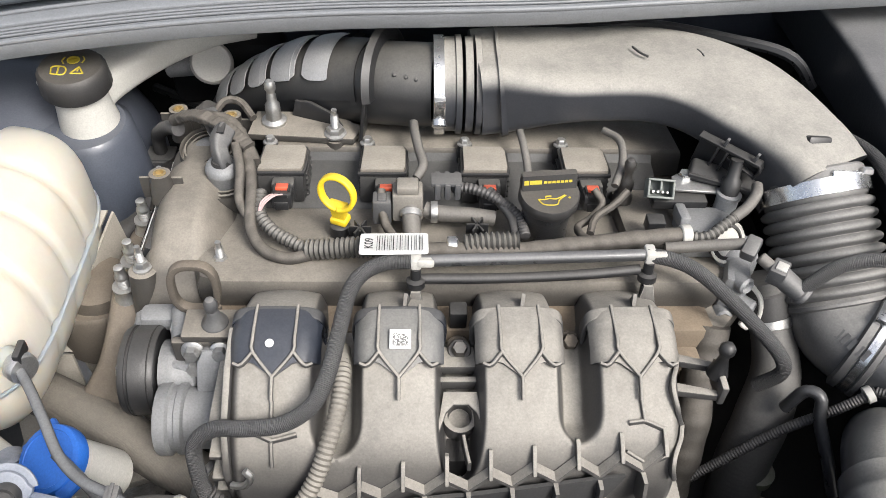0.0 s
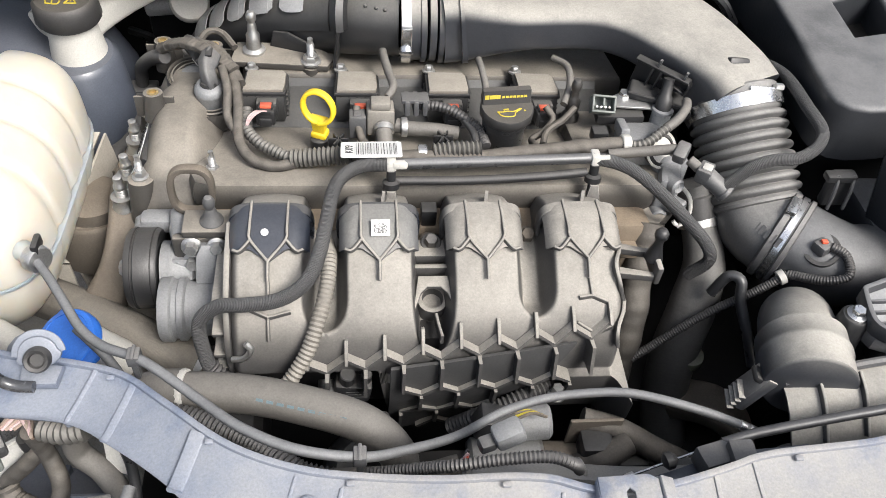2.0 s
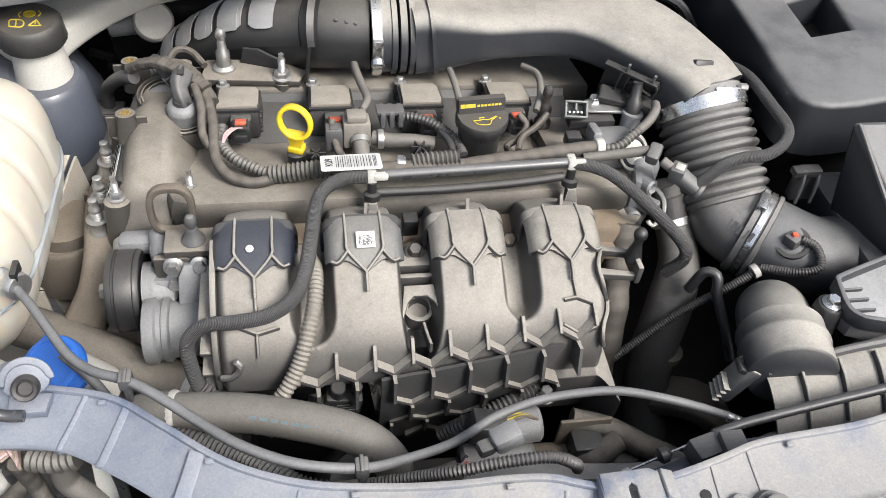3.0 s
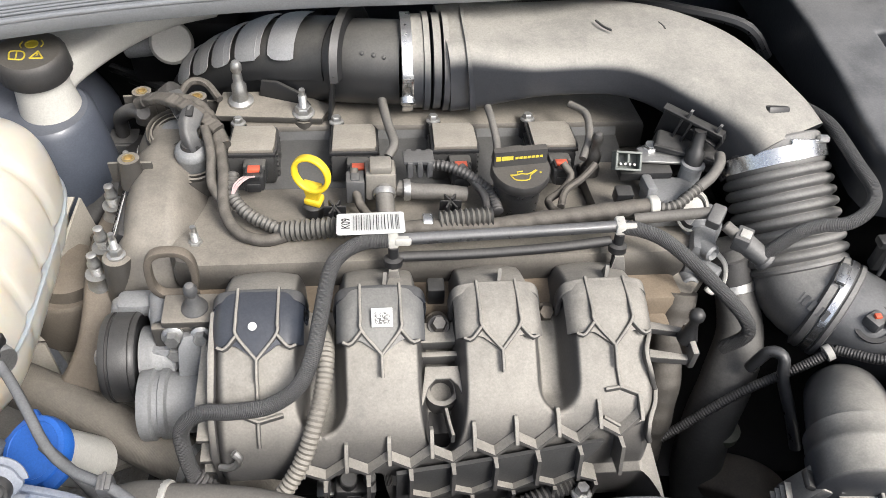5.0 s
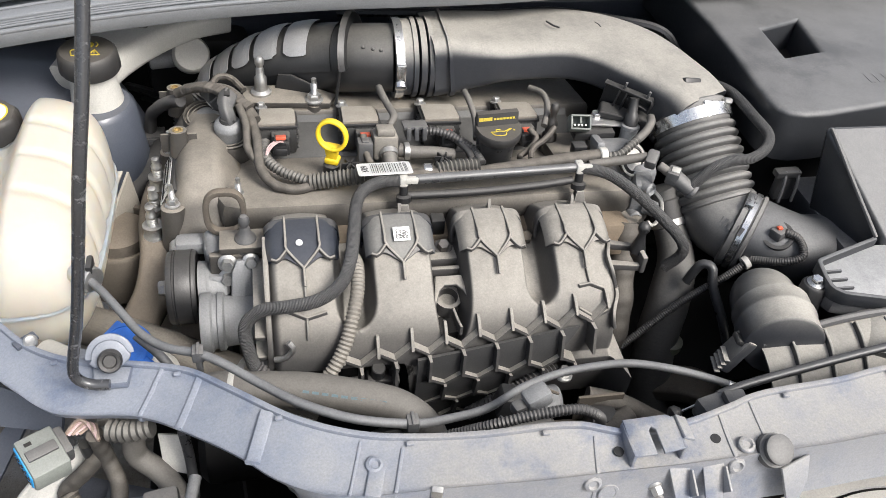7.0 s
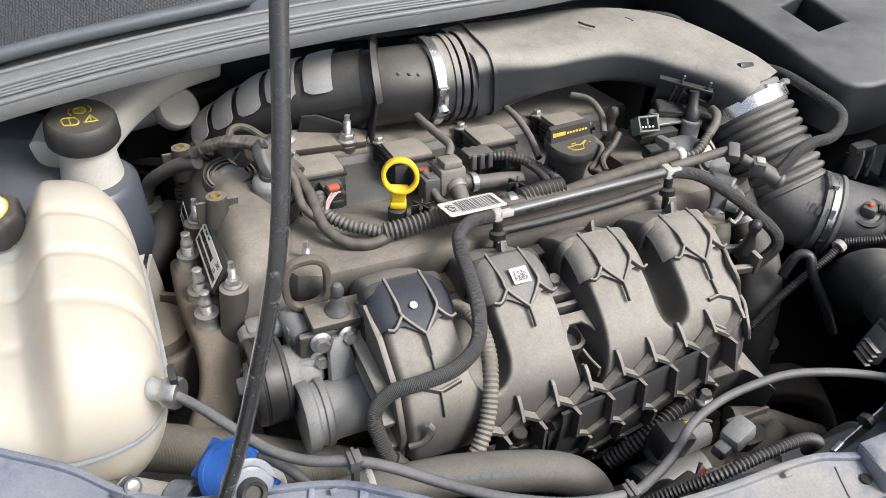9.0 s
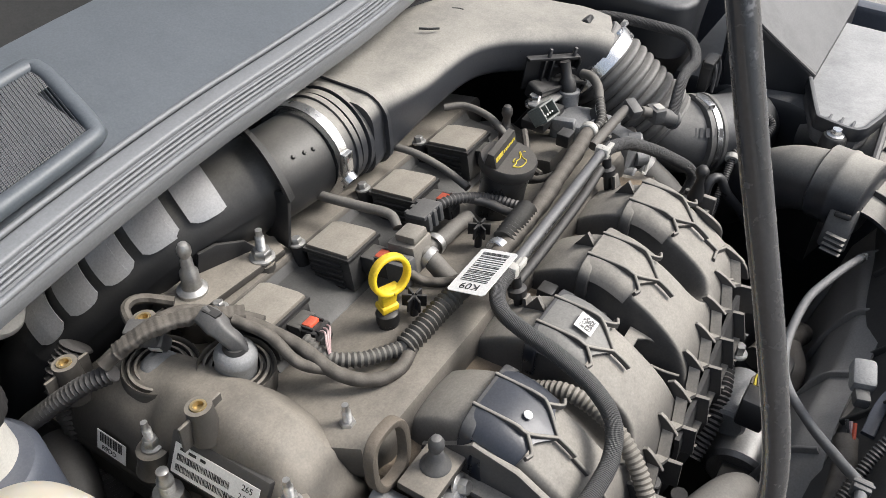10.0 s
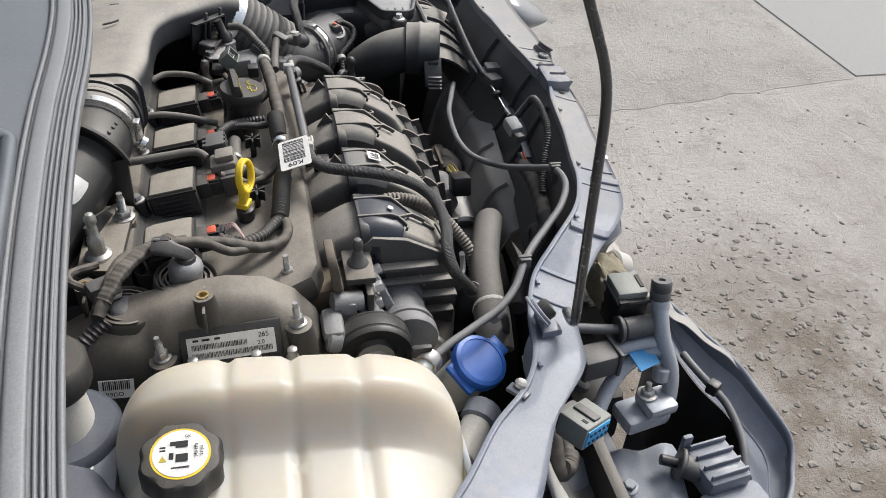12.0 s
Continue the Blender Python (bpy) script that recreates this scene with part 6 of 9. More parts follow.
for dx in (0.0, 0.016):
    part("latch_wire", tube([(0.402 + dx, 0.445, 0.86), (0.402 + dx, 0.44, 0.845), (0.404 + dx, 0.44, 0.82)], 0.0018, 8), M_GREYP, ab)

bc = thing("battery_cover", "black plastic battery box cover with square opening", "battery box")
o4 = [(0.474, 0.682), (0.537, 0.706), (0.524, 0.624), (0.470, 0.611)]
o5 = [(0.398, 0.88), (0.403, 0.78), (0.407, 0.70), (0.405, 0.62), (0.399, 0.55), (0.398, 0.517), (0.402, 0.500), (0.412, 0.489), (0.430, 0.484), (0.46, 0.486), (0.52, 0.497), (0.60, 0.512), (0.74, 0.53), (0.74, 0.88)]
hb = bmesh.new()
es = []
for loop in (o5, o4):
    vs = [hb.verts.new((x, y, 0.845)) for x, y in loop]
    es += [hb.edges.new((a, b_)) for a, b_ in zip(vs, vs[1:] + vs[:1])]
bmesh.ops.triangle_fill(hb, use_beauty=True, edges=es)
ex = bmesh.ops.extrude_face_region(hb, geom=hb.faces[:])
for v in ex["geom"]:
    if isinstance(v, bmesh.types.BMVert):
        v.co.z = 0.909
bmesh.ops.recalc_face_normals(hb, faces=hb.faces)
rim_e = [e for e in hb.edges if min(v.co.z for v in e.verts) > 0.9 and len(e.link_faces) == 2 and abs(e.link_faces[0].normal.z - e.link_faces[1].normal.z) > 0.5]
bmesh.ops.bevel(hb, geom=rim_e, offset=0.007, segments=4, profile=0.5, affect="EDGES")
part("shell", hb, M_BATT, bc, "moulded shell with a square opening", smooth=50)
# near-black sheet paints the shade inside the opening
part("opening", slab([(0.46, 0.72), (0.56, 0.72), (0.56, 0.60), (0.46, 0.60)], 0.858, 0.866, 0.0), M_DARK, bc, "near-black sheet standing in for shade inside the square opening")
part("opening_ledge", slab([(0.474, 0.682), (0.486, 0.686), (0.484, 0.616), (0.470, 0.611)], 0.866, 0.888, 0.002), M_BATT, bc)
part("embossed_print", bars([(0.552 + 0.012 * k, 0.555, 0.008, 0.018) for k in range(4)], Matrix.Translation((0, 0, 0.9092))), M_BATT, bc)
part("lower_box", box((0.57, 0.69, 0.72), (0.29, 0.30, 0.27), 0.01), M_DARK, bc)

# ---- intake snorkel ----
SNORK = [(0.408, 0.392, 0.69), (0.385, 0.374, 0.722), (0.360, 0.348, 0.760), (0.340, 0.322, 0.787), (0.327, 0.294, 0.800), (0.321, 0.270, 0.803), (0.317, 0.248, 0.802)]
sn = thing("intake_snorkel", "grey-black air intake snorkel with clamp collar", "air intake")
part("pipe", tube(SNORK, 0.0335, 32, 0.004), M_DUCT, sn)
cdir = Vector((-0.22, -1, 0.03)).normalized()
part("collar", lathe([(0.0355, -0.024), (0.0385, -0.022), (0.0385, -0.006), (0.040, -0.004), (0.040, 0.0), (0.0385, 0.002), (0.0385, 0.026), (0.036, 0.028)], (0.322, 0.272, 0.803), cdir, 40), M_DUCT, sn)
part("latch", box((0.279, 0.262, 0.785), (0.011, 0.026, 0.044), 0.003, Matrix.Rotation(0.45, 3, "Y") @ Matrix.Rotation(-0.2, 3, "Z")), M_DUCT, sn)
for k in range(4):
    part("latch_ridge", box((0.269 - 0.002 * k, 0.261, 0.781 - 0.005 * k), (0.006, 0.020, 0.0018), 0.0006, Matrix.Rotation(-0.2, 3, "Z")), M_DUCT, sn)
part("latch_slot", box((0.279, 0.262, 0.800), (0.012, 0.016, 0.006), 0.002, Matrix.Rotation(0.45, 3, "Y") @ Matrix.Rotation(-0.2, 3, "Z")), M_BLACK, sn)
def scoop(u, v):
    x = 0.296 + 0.216 * u
    y = 0.255 - 0.055 * v + 0.01 * u
    return Vector((x, y, 0.792 + 0.026 * math.sin(math.pi * min(1, 0.1 + u * 0.8)) - 0.03 * v * v + 0.012 * u))
part("mouth", sheet(scoop, 18, 12, 0.004), M_DUCT, sn)
for k in range(6):
    part("mouth_rib", rib([tuple(scoop(0.12 + 0.15 * k, q) + Vector((0, 0, 0.002))) for q in (0.15, 0.5, 0.95)], 0.003, 0.008), M_DUCT, sn)
part("mouth_rim", tube([tuple(scoop(k / 8, 0.05) + Vector((0, 0, 0.004))) for k in range(9)], 0.004, 8, 0.01), M_GREYP, sn)
part("side_duct", tube([(0.46, 0.315, 0.765), (0.440, 0.282, 0.783), (0.425, 0.252, 0.786), (0.415, 0.225, 0.778)], 0.042, 28, 0.006), M_DUCT, sn)
single("snorkel_drain_tube", tube([(0.296, 0.398, 0.745), (0.306, 0.398, 0.77), (0.316, 0.39, 0.772), (0.317, 0.378, 0.755), (0.326, 0.355, 0.728), (0.335, 0.34, 0.70)], 0.0055, 10), M_CABLE, "thin hooked black rubber tube", "tube")

# big lower radiator hose and taped harness dropping beside the engine
rh = thing("radiator_hose", "thick black ribbed radiator hose", "hose")
RH = [(0.288, 0.50, 0.80), (0.299, 0.482, 0.77), (0.306, 0.445, 0.735), (0.294, 0.414, 0.70), (0.282, 0.392, 0.65), (0.282, 0.365, 0.58), (0.30, 0.31, 0.50), (0.36, 0.27, 0.46)]
part("hose", tube(RH, 0.0250, 28, 0.002, scale=lambda u, s: (0.74 + 0.26 * step01(0.08, 0.3, u)) * (1 + 0.008 * math.sin(s * 1250))), M_RADH, rh)
part("clamp", lathe([(0.0200, -0.005), (0.0212, -0.004), (0.0212, 0.004), (0.0200, 0.005)], (0.3000, 0.478, 0.765), (0.15, -0.65, -0.75), 28), M_STEEL, rh)
part("cuff", lathe([(0.0190, -0.014), (0.021, -0.012), (0.021, 0.010), (0.0190, 0.012)], (0.2960, 0.487, 0.778), (0.2, -0.55, -0.8), 28), M_RUBBER, rh)
single("taped_harness_drop", tube([(0.235, 0.455, 0.79), (0.228, 0.43, 0.75), (0.222, 0.395, 0.70), (0.212, 0.37, 0.64), (0.21, 0.34, 0.56)], 0.016, 16, 0.005, scale=lambda u, s: 1 + 0.05 * math.sin(s * 160)), M_TAPE, "thick taped wiring loom beside the manifold", "wiring harness")
gm = thing("gearbox_mount", "dark gearbox mount with rounded metal bracket", "mount")
part("arm", sweep([(0.29, 0.37, 0.60), (0.32, 0.345, 0.62), (0.35, 0.33, 0.60), (0.37, 0.31, 0.55)], rrect(0.05, 0.02, 0.006), 0.006), M_RUST, gm)
part("cup", lathe([(0.045, 0), (0.05, 0.03), (0.04, 0.04), (0.02, 0.042)], (0.32, 0.32, 0.52), (0, 0, 1), 28), M_DARK, gm)
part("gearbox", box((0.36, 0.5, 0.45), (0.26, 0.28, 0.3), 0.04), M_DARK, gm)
part("cap", lathe([(0.016, 0), (0.016, 0.01), (0.012, 0.012)], (0.295, 0.385, 0.65), (0, 0, 1), 20), surface("green_grey_cap", (0.10, 0.12, 0.08), 0.6, dust=0.5), gm)

# ---- starter area below the manifold ----
sr = thing("starter_motor", "bare metal starter motor below the manifold", "starter motor")
part("body", cyl((0.045, 0.262, 0.655), (0.115, 0.262, 0.66), 0.030, chamfer=0.004, seg=28), M_STEEL, sr)
part("nose", cyl((0.115, 0.262, 0.66), (0.15, 0.264, 0.663), 0.022, 0.018, chamfer=0.002, seg=24), M_RUST, sr)
part("solenoid", cyl((0.06, 0.285, 0.695), (0.12, 0.285, 0.70), 0.017, chamfer=0.003, seg=24), M_ALU, sr)
part("terminal", hexbolt((0.125, 0.30, 0.72), 0.006, 0.012), M_STEEL, sr)
part("bracket", box((0.16, 0.275, 0.69), (0.05, 0.004, 0.05), 0.0015), M_RUST, sr)
gcn = thing("grey_plug", "grey plug on a short wire pigtail", "connector")
part("shell", box((0.055, 0.206, 0.815), (0.024, 0.018, 0.017), 0.004, Matrix.Rotation(-0.3, 3, "Y") @ Matrix.Rotation(0.25, 3, "Z")), M_ALU, gcn, "pale grey plastic shell")
part("neck", box((0.039, 0.202, 0.808), (0.014, 0.012, 0.011), 0.003, Matrix.Rotation(0.3, 3, "Z")), M_GREYP, gcn)
for k, mcol in enumerate((M_RED, M_WIRE, M_CABLE)):
    part("wire", tube([(0.026, 0.199 + 0.003 * k, 0.794), (0.016, 0.196, 0.786 - 0.003 * k), (0.006, 0.196, 0.776)], 0.0016, 6, 0.002), mcol, gcn)
bcn = thing("black_plug", "black plug with yellow wires near the starter", "connector")
part("shell", box((0.062, 0.268, 0.728), (0.034, 0.024, 0.026), 0.003, Matrix.Rotation(0.3, 3, "Y")), M_BLACK, bcn)
for k in range(5):
    part("wire", tube([(0.08, 0.266 + 0.003 * k, 0.735), (0.095, 0.27 + 0.002 * k, 0.738 - 0.002 * k), (0.11, 0.272, 0.728)], 0.0016, 6, 0.002), M_YINK if k % 2 else M_RUST, bcn, "yellow wire")
for pts, r in (([(0.15, 0.285, 0.70), (0.185, 0.275, 0.695), (0.22, 0.262, 0.68), (0.25, 0.255, 0.665)], 0.012), ([(0.11, 0.262, 0.66), (0.14, 0.252, 0.672), (0.165, 0.25, 0.69), (0.19, 0.262, 0.695)], 0.012)):
    single("starter_cable", tube(pts, r, 12), M_TAPE, "thick taped cable near the starter motor", "cable", group="starter cables")
single("lower_conduit", conduit([(0.03, 0.30, 0.67), (0.06, 0.295, 0.70), (0.09, 0.30, 0.715), (0.12, 0.31, 0.72)], 0.0075), M_CONDUIT, "black corrugated conduit under the plenum", "conduit")
single("oil_filter_housing", lathe([(0.03, 0), (0.034, 0.01), (0.034, 0.05), (0.028, 0.06)], (-0.06, 0.30, 0.60), (0.2, -0.6, 1), 28), M_BLACK, "dark round filter housing below the manifold", "filter housing")
single("side_pipe", tube([(-0.035, 0.295, 0.70), (-0.032, 0.288, 0.66), (-0.03, 0.285, 0.60)], 0.007, 10), M_RUBBER, "thin black pipe dropping below the manifold", "pipe")

# ---- upper coolant hose ----
uh = thing("upper_coolant_hose", "thick tan-dusted rubber coolant hose", "hose")
part("hose", tube([(-0.222, 0.300, 0.742), (-0.187, 0.296, 0.748), (-0.139, 0.288, 0.750), (-0.091, 0.274, 0.750), (-0.060, 0.263, 0.748), (-0.040, 0.255, 0.738), (-0.026, 0.250, 0.718), (-0.020, 0.250, 0.690), (-0.018, 0.250, 0.600)], 0.0170, 22, 0.004), M_HOSE, uh)
part("print", bars([(0.009 * k, 0, 0.006, 0.0025) for k in range(9)], plane((-0.139, 0.2762, 0.7622), (0.048, -0.014, 0), (0, 0.7, 0.7))), surface("faded_blue_print", (0.13, 0.19, 0.215), 0.7), uh, "faded blue lettering shapes")
part("clamp", lathe([(0.0190, -0.003), (0.0200, 0), (0.0190, 0.003)], (-0.205, 0.298, 0.746), (1, -0.1, 0.1), 24), M_WHITEP, uh)
part("end", tube([(-0.205, 0.298, 0.746), (-0.228, 0.301, 0.741), (-0.250, 0.303, 0.728)], 0.0195, 20, 0.004), M_HOSE, uh)
lch = thing("lower_coolant_hose", "thick dusty fabric-covered coolant hose", "hose")
M_FABRIC = surface("ribbed_tan_hose", (0.06, 0.055, 0.05), 0.7, dust=0.85, dustcol=(0.21, 0.185, 0.15), side=0.5, braid=(40.0, 2600.0, 0.22))
LCH = [(-0.46, 0.50, 0.67), (-0.40, 0.47, 0.685), (-0.34, 0.438, 0.692), (-0.28, 0.405, 0.692), (-0.224, 0.373, 0.69), (-0.17, 0.35, 0.685), (-0.12, 0.335, 0.67)]
part("hose", tube(LCH, 0.0215, 22, 0.005), M_FABRIC, lch)
for p, d in (((-0.20, 0.361, 0.688), (1, -0.5, -0.05)), ((-0.41, 0.475, 0.683), (1, -0.5, 0.2))):
    part("clamp", lathe([(0.0222, -0.004), (0.0232, -0.003), (0.0232, 0.003), (0.0222, 0.004)], p, d, 26), M_STEEL, lch)
single("front_conduit", conduit([(-0.215, 0.272, 0.752), (-0.19, 0.264, 0.753), (-0.15, 0.242, 0.758), (-0.12, 0.217, 0.768), (-0.10, 0.203, 0.77), (-0.07, 0.197, 0.765)], 0.0092), M_CONDUIT, "corrugated conduit behind the radiator support", "conduit")
single("front_conduit_low", conduit([(-0.10, 0.213, 0.745), (-0.075, 0.205, 0.745), (-0.06, 0.205, 0.725)], 0.009), M_CONDUIT, "thin corrugated conduit behind the radiator support", "conduit")
single("support_conduit", conduit([(-0.05, 0.195, 0.782), (-0.015, 0.185, 0.805), (0.012, 0.174, 0.828), (0.045, 0.172, 0.838), (0.078, 0.172, 0.839), (0.098, 0.172, 0.826), (0.108, 0.182, 0.80)], 0.0043, 0.0032), M_CONDUIT, "corrugated conduit looping over the radiator support", "conduit")
single("support_loom", tube([(-0.09, 0.20, 0.765), (-0.05, 0.196, 0.772), (-0.01, 0.195, 0.776), (0.02, 0.20, 0.78)], 0.009, 12), M_TAPE, "taped wiring loom behind the radiator support", "wiring harness")

# ---- thin overflow hose from the tank, and the release cable ----
oh = thing("overflow_hose", "thin black rubber overflow hose with small clips", "hose")
part("hose", tube([(-0.334, 0.396, 0.810), (-0.316, 0.372, 0.812), (-0.298, 0.345, 0.812), (-0.278, 0.315, 0.814), (-0.256, 0.294, 0.818), (-0.228, 0.277, 0.826), (-0.207, 0.262, 0.828), (-0.174, 0.236, 0.826), (-0.142, 0.210, 0.829), (-0.102, 0.191, 0.829), (-0.057, 0.188, 0.820), (-0.024, 0.202, 0.802), (0.02, 0.226, 0.779), (0.061, 0.252, 0.770), (0.097, 0.263, 0.771), (0.131, 0.265, 0.775), (0.168, 0.262, 0.779), (0.202, 0.252, 0.780), (0.239, 0.241, 0.775), (0.271, 0.231, 0.767)], 0.0040, 12, 0.004), M_GREYH, oh)
part("end_ferrule", cyl((0.262, 0.234, 0.769), (0.278, 0.229, 0.765), 0.0046, 0.0036, chamfer=0.001), M_CLAMP, oh)
for c in ((-0.228, 0.277, 0.826), (-0.057, 0.188, 0.821)):
    b = box(c, (0.010, 0.012, 0.012), 0.0015)
    box((c[0], c[1], c[2] + 0.0065), (0.003, 0.014, 0.002), 0.001, bm=b)
    box((c[0], c[1] - 0.002, c[2] - 0.013), (0.005, 0.007, 0.018), 0.001, bm=b)
    part("clip", b, M_GREYP, oh)
part("drop", tube([(-0.285, 0.322, 0.806), (-0.262, 0.305, 0.79), (-0.248, 0.295, 0.76), (-0.24, 0.29, 0.73)], 0.0042, 10), M_GREYH, oh)
rc = thing("bonnet_release_cable", "black bonnet release cable with bare wire end", "cable")
part("outer", tube([(0.55, 0.215, 0.86), (0.45, 0.212, 0.845), (0.38, 0.21, 0.832), (0.31, 0.207, 0.818), (0.255, 0.203, 0.808), (0.225, 0.198, 0.803)], 0.0042, 12), M_CABLE, rc)
part("inner_wire", tube([(0.225, 0.198, 0.803), (0.185, 0.19, 0.793), (0.15, 0.183, 0.783)], 0.0012, 6), M_CLAMP, rc)
part("grommet", lathe([(0.003, -0.006), (0.007, -0.003), (0.007, 0.002), (0.003, 0.006)], (0.183, 0.19, 0.793), (1, 0.2, 0.25), 14), M_BLACK, rc)
part("nipple", cyl((0.143, 0.181, 0.781), (0.155, 0.184, 0.784), 0.0032, chamfer=0.0008, seg=10), M_CLAMP, rc)
lc = box((0.225, 0.19, 0.797), (0.045, 0.02, 0.02), 0.003, Matrix.Rotation(0.25, 3, "Z"))
box((0.235, 0.183, 0.808), (0.02, 0.024, 0.012), 0.002, bm=lc)
part("end_block", lc, M_GREYP, rc)
sp2 = thing("splash_panel", "dark plastic panel behind the radiator support", "panel")
# full-width wall added to keep outside light from leaking into the bay
part("light_block", slab([(-0.62, 0.20), (0.78, 0.20), (0.78, 0.215), (-0.62, 0.215)], 0.10, 0.66, 0.004), M_RAD, sp2)
def cowling(u, v):
    x = -0.03 + 0.44 * u
    q = [(0.200, 0.748), (0.222, 0.735), (0.238, 0.70), (0.246, 0.64), (0.262, 0.56)]
    k = v * 4
    i = min(3, int(k))
    y, z = (q[i][0] + (q[i + 1][0] - q[i][0]) * (k - i), q[i][1] + (q[i + 1][1] - q[i][1]) * (k - i))
    return Vector((x, y + 0.006 * math.sin(u * 9), z - 0.02 * step01(0.8, 1.0, u) - 0.025 * step01(0.18, 0.0, u)))
part("fan_cowling", sheet(cowling, 40, 20, 0.003), M_SHROUD, sp2, "dusty brown-grey fan cowling")
for k in range(4):
    part("cowling_rib", rib([tuple(cowling(0.14 + 0.22 * k, q) + Vector((0, 0.002, 0.002))) for q in (0.05, 0.3, 0.6, 0.9)], 0.003, 0.007), M_SHROUD, sp2)
for x, z in ((0.16, 0.69), (0.20, 0.66), (0.13, 0.64)):
    part("cowling_plug", box((x, 0.262, z), (0.03, 0.024, 0.026), 0.004), M_BLACK, sp2)
fan = bmesh.new()
lathe([(0.17, -0.02), (0.175, 0.0), (0.17, 0.03), (0.16, 0.03), (0.155, -0.01)], (0.02, 0.245, 0.50), (0, 1, 0), 48, fan)
cyl((0.02, 0.235, 0.5), (0.02, 0.275, 0.5), 0.05, chamfer=0.006, bm=fan)
part("fan_ring", fan, M_DARK, sp2)

# ---- radiator support beam ----
rs = thing("radiator_support", "blue-grey painted steel radiator support beam with dust", "radiator support")
REAR = spline([(-0.56, 0.470, 0.806), (-0.50, 0.425, 0.806), (-0.46, 0.390, 0.806), (-0.411, 0.354, 0.806), (-0.375, 0.318, 0.806), (-0.336, 0.297, 0.806), (-0.28, 0.285, 0.808), (-0.237, 0.268, 0.814), (-0.20, 0.237, 0.822), (-0.15, 0.196, 0.829), (-0.10, 0.175, 0.829), (-0.05, 0.166, 0.830), (0.0, 0.159, 0.836), (0.045, 0.156, 0.842), (0.075, 0.152, 0.844), (0.095, 0.146, 0.842), (0.12, 0.142, 0.840), (0.16, 0.146, 0.841), (0.20, 0.154, 0.845), (0.234, 0.162, 0.848), (0.309, 0.168, 0.848), (0.387, 0.176, 0.848), (0.56, 0.165, 0.842), (0.68, 0.14, 0.832)], 0.006)
FRONT = spline([(-0.60, 0.42, 0.795), (-0.54, 0.375, 0.795), (-0.48, 0.335, 0.795), (-0.409, 0.300, 0.795), (-0.381, 0.278, 0.795), (-0.358, 0.258, 0.795), (-0.336, 0.247, 0.795), (-0.276, 0.236, 0.798), (-0.233, 0.208, 0.805), (-0.196, 0.178, 0.812), (-0.169, 0.152, 0.816), (-0.138, 0.134, 0.818), (-0.10, 0.125, 0.820), (-0.042, 0.121, 0.825), (0.015, 0.117, 0.828), (0.05, 0.114, 0.832), (0.10, 0.113, 0.834), (0.16, 0.112, 0.835), (0.222, 0.112, 0.838), (0.273, 0.112, 0.840), (0.348, 0.116, 0.840), (0.45, 0.112, 0.836), (0.56, 0.10, 0.830), (0.70, 0.07, 0.82)], 0.006)
def at_x(curve, u):
    k = u * (len(curve) - 1)
    i = min(int(k), len(curve) - 2)
    return curve[i].lerp(curve[i + 1], k - i)
def beam(u, v):
    a = at_x(REAR, u)
    b_ = at_x(FRONT, u)
    if v < 0.10:
        return Vector((a.x, a.y, a.z - 0.012 * (1 - v / 0.1)))
    if v < 0.75:
        w = (v - 0.10) / 0.65
        p = a.lerp(b_, w)
        return Vector((p.x, p.y, p.z - 0.002 * math.sin(math.pi * w) + 0.004 * w * (1 - w)))
    w = (v - 0.75) / 0.25
    under = step01(-0.12, -0.17, b_.x)
    return Vector((b_.x, b_.y - 0.010 * w * w * (1 - under) + 0.045 * w * under, b_.z + 0.002 - 0.052 * w - 0.006 * under * min(1, w * 6)))
part("beam", sheet(beam, 160, 28, 0.0022), M_BEAM, rs, smooth=50)
part("rear_lip", sweep([tuple(at_x(REAR, k / 90)) for k in range(91)], rrect(0.005, 0.007, 0.001, 2), 0.006), M_BEAM, rs, "bare painted edge flange")
for k in range(9):
    p = at_x(REAR, 0.2 + 0.08 * k)
    part("pressed_tab", box((p.x, p.y - 0.006, p.z + 0.001), (0.006, 0.004, 0.003), 0.0008), M_BEAM, rs)
for x, y in ((0.097, 0.129), (0.181, 0.131)):
    part("hole", lathe([(0.0042, 0), (0.0042, 0.0012), (0.001, 0.0013)], (x, y, 0.8378), (0, -0.1, 1), 20), M_INK, rs, "punched dark hole")
for x, z in ((-0.045, 0.785), (0.012, 0.785)):
    part("hole", lathe([(0.0028, 0), (0.0028, 0.0015), (0.001, 0.0016)], (x, 0.1155, z + 0.012), (0, -1, 0.1), 16), M_INK, rs, "punched dark hole")
def beam_u(x):
    return min((abs(beam(k / 400, 0.4).x - x), k / 400) for k in range(401))[1]
def strap(x, v0, v1, w, h, name, mat, label="", lift=0.001):
    u = beam_u(x)
    pts = [beam(u, v0 + (v1 - v0) * k / 10) + Vector((0, -lift, lift)) for k in range(11)]
    part(name, sweep([tuple(p) for p in pts], rrect(w, h, min(w, h) * 0.3, 3), 0.004), mat, rs, label)
strap(-0.090, 0.42, 0.99, 0.013, 0.005, "pressed_pad", M_BEAM, lift=0.0)
strap(-0.074, 0.22, 0.95, 0.0031, 0.0030, "pressed_ridge", M_BEAM, lift=0.0)
strap(-0.108, 0.16, 0.99, 0.0025, 0.0023, "pressed_ridge", M_BEAM, lift=0.0)
strap(-0.044, 0.70, 1.0, 0.009, 0.003, "tape_band", M_STEEL, "worn shiny adhesive band")
strap(0.081, 0.22, 0.95, 0.0031, 0.0023, "pressed_ridge", M_BEAM, lift=0.0)
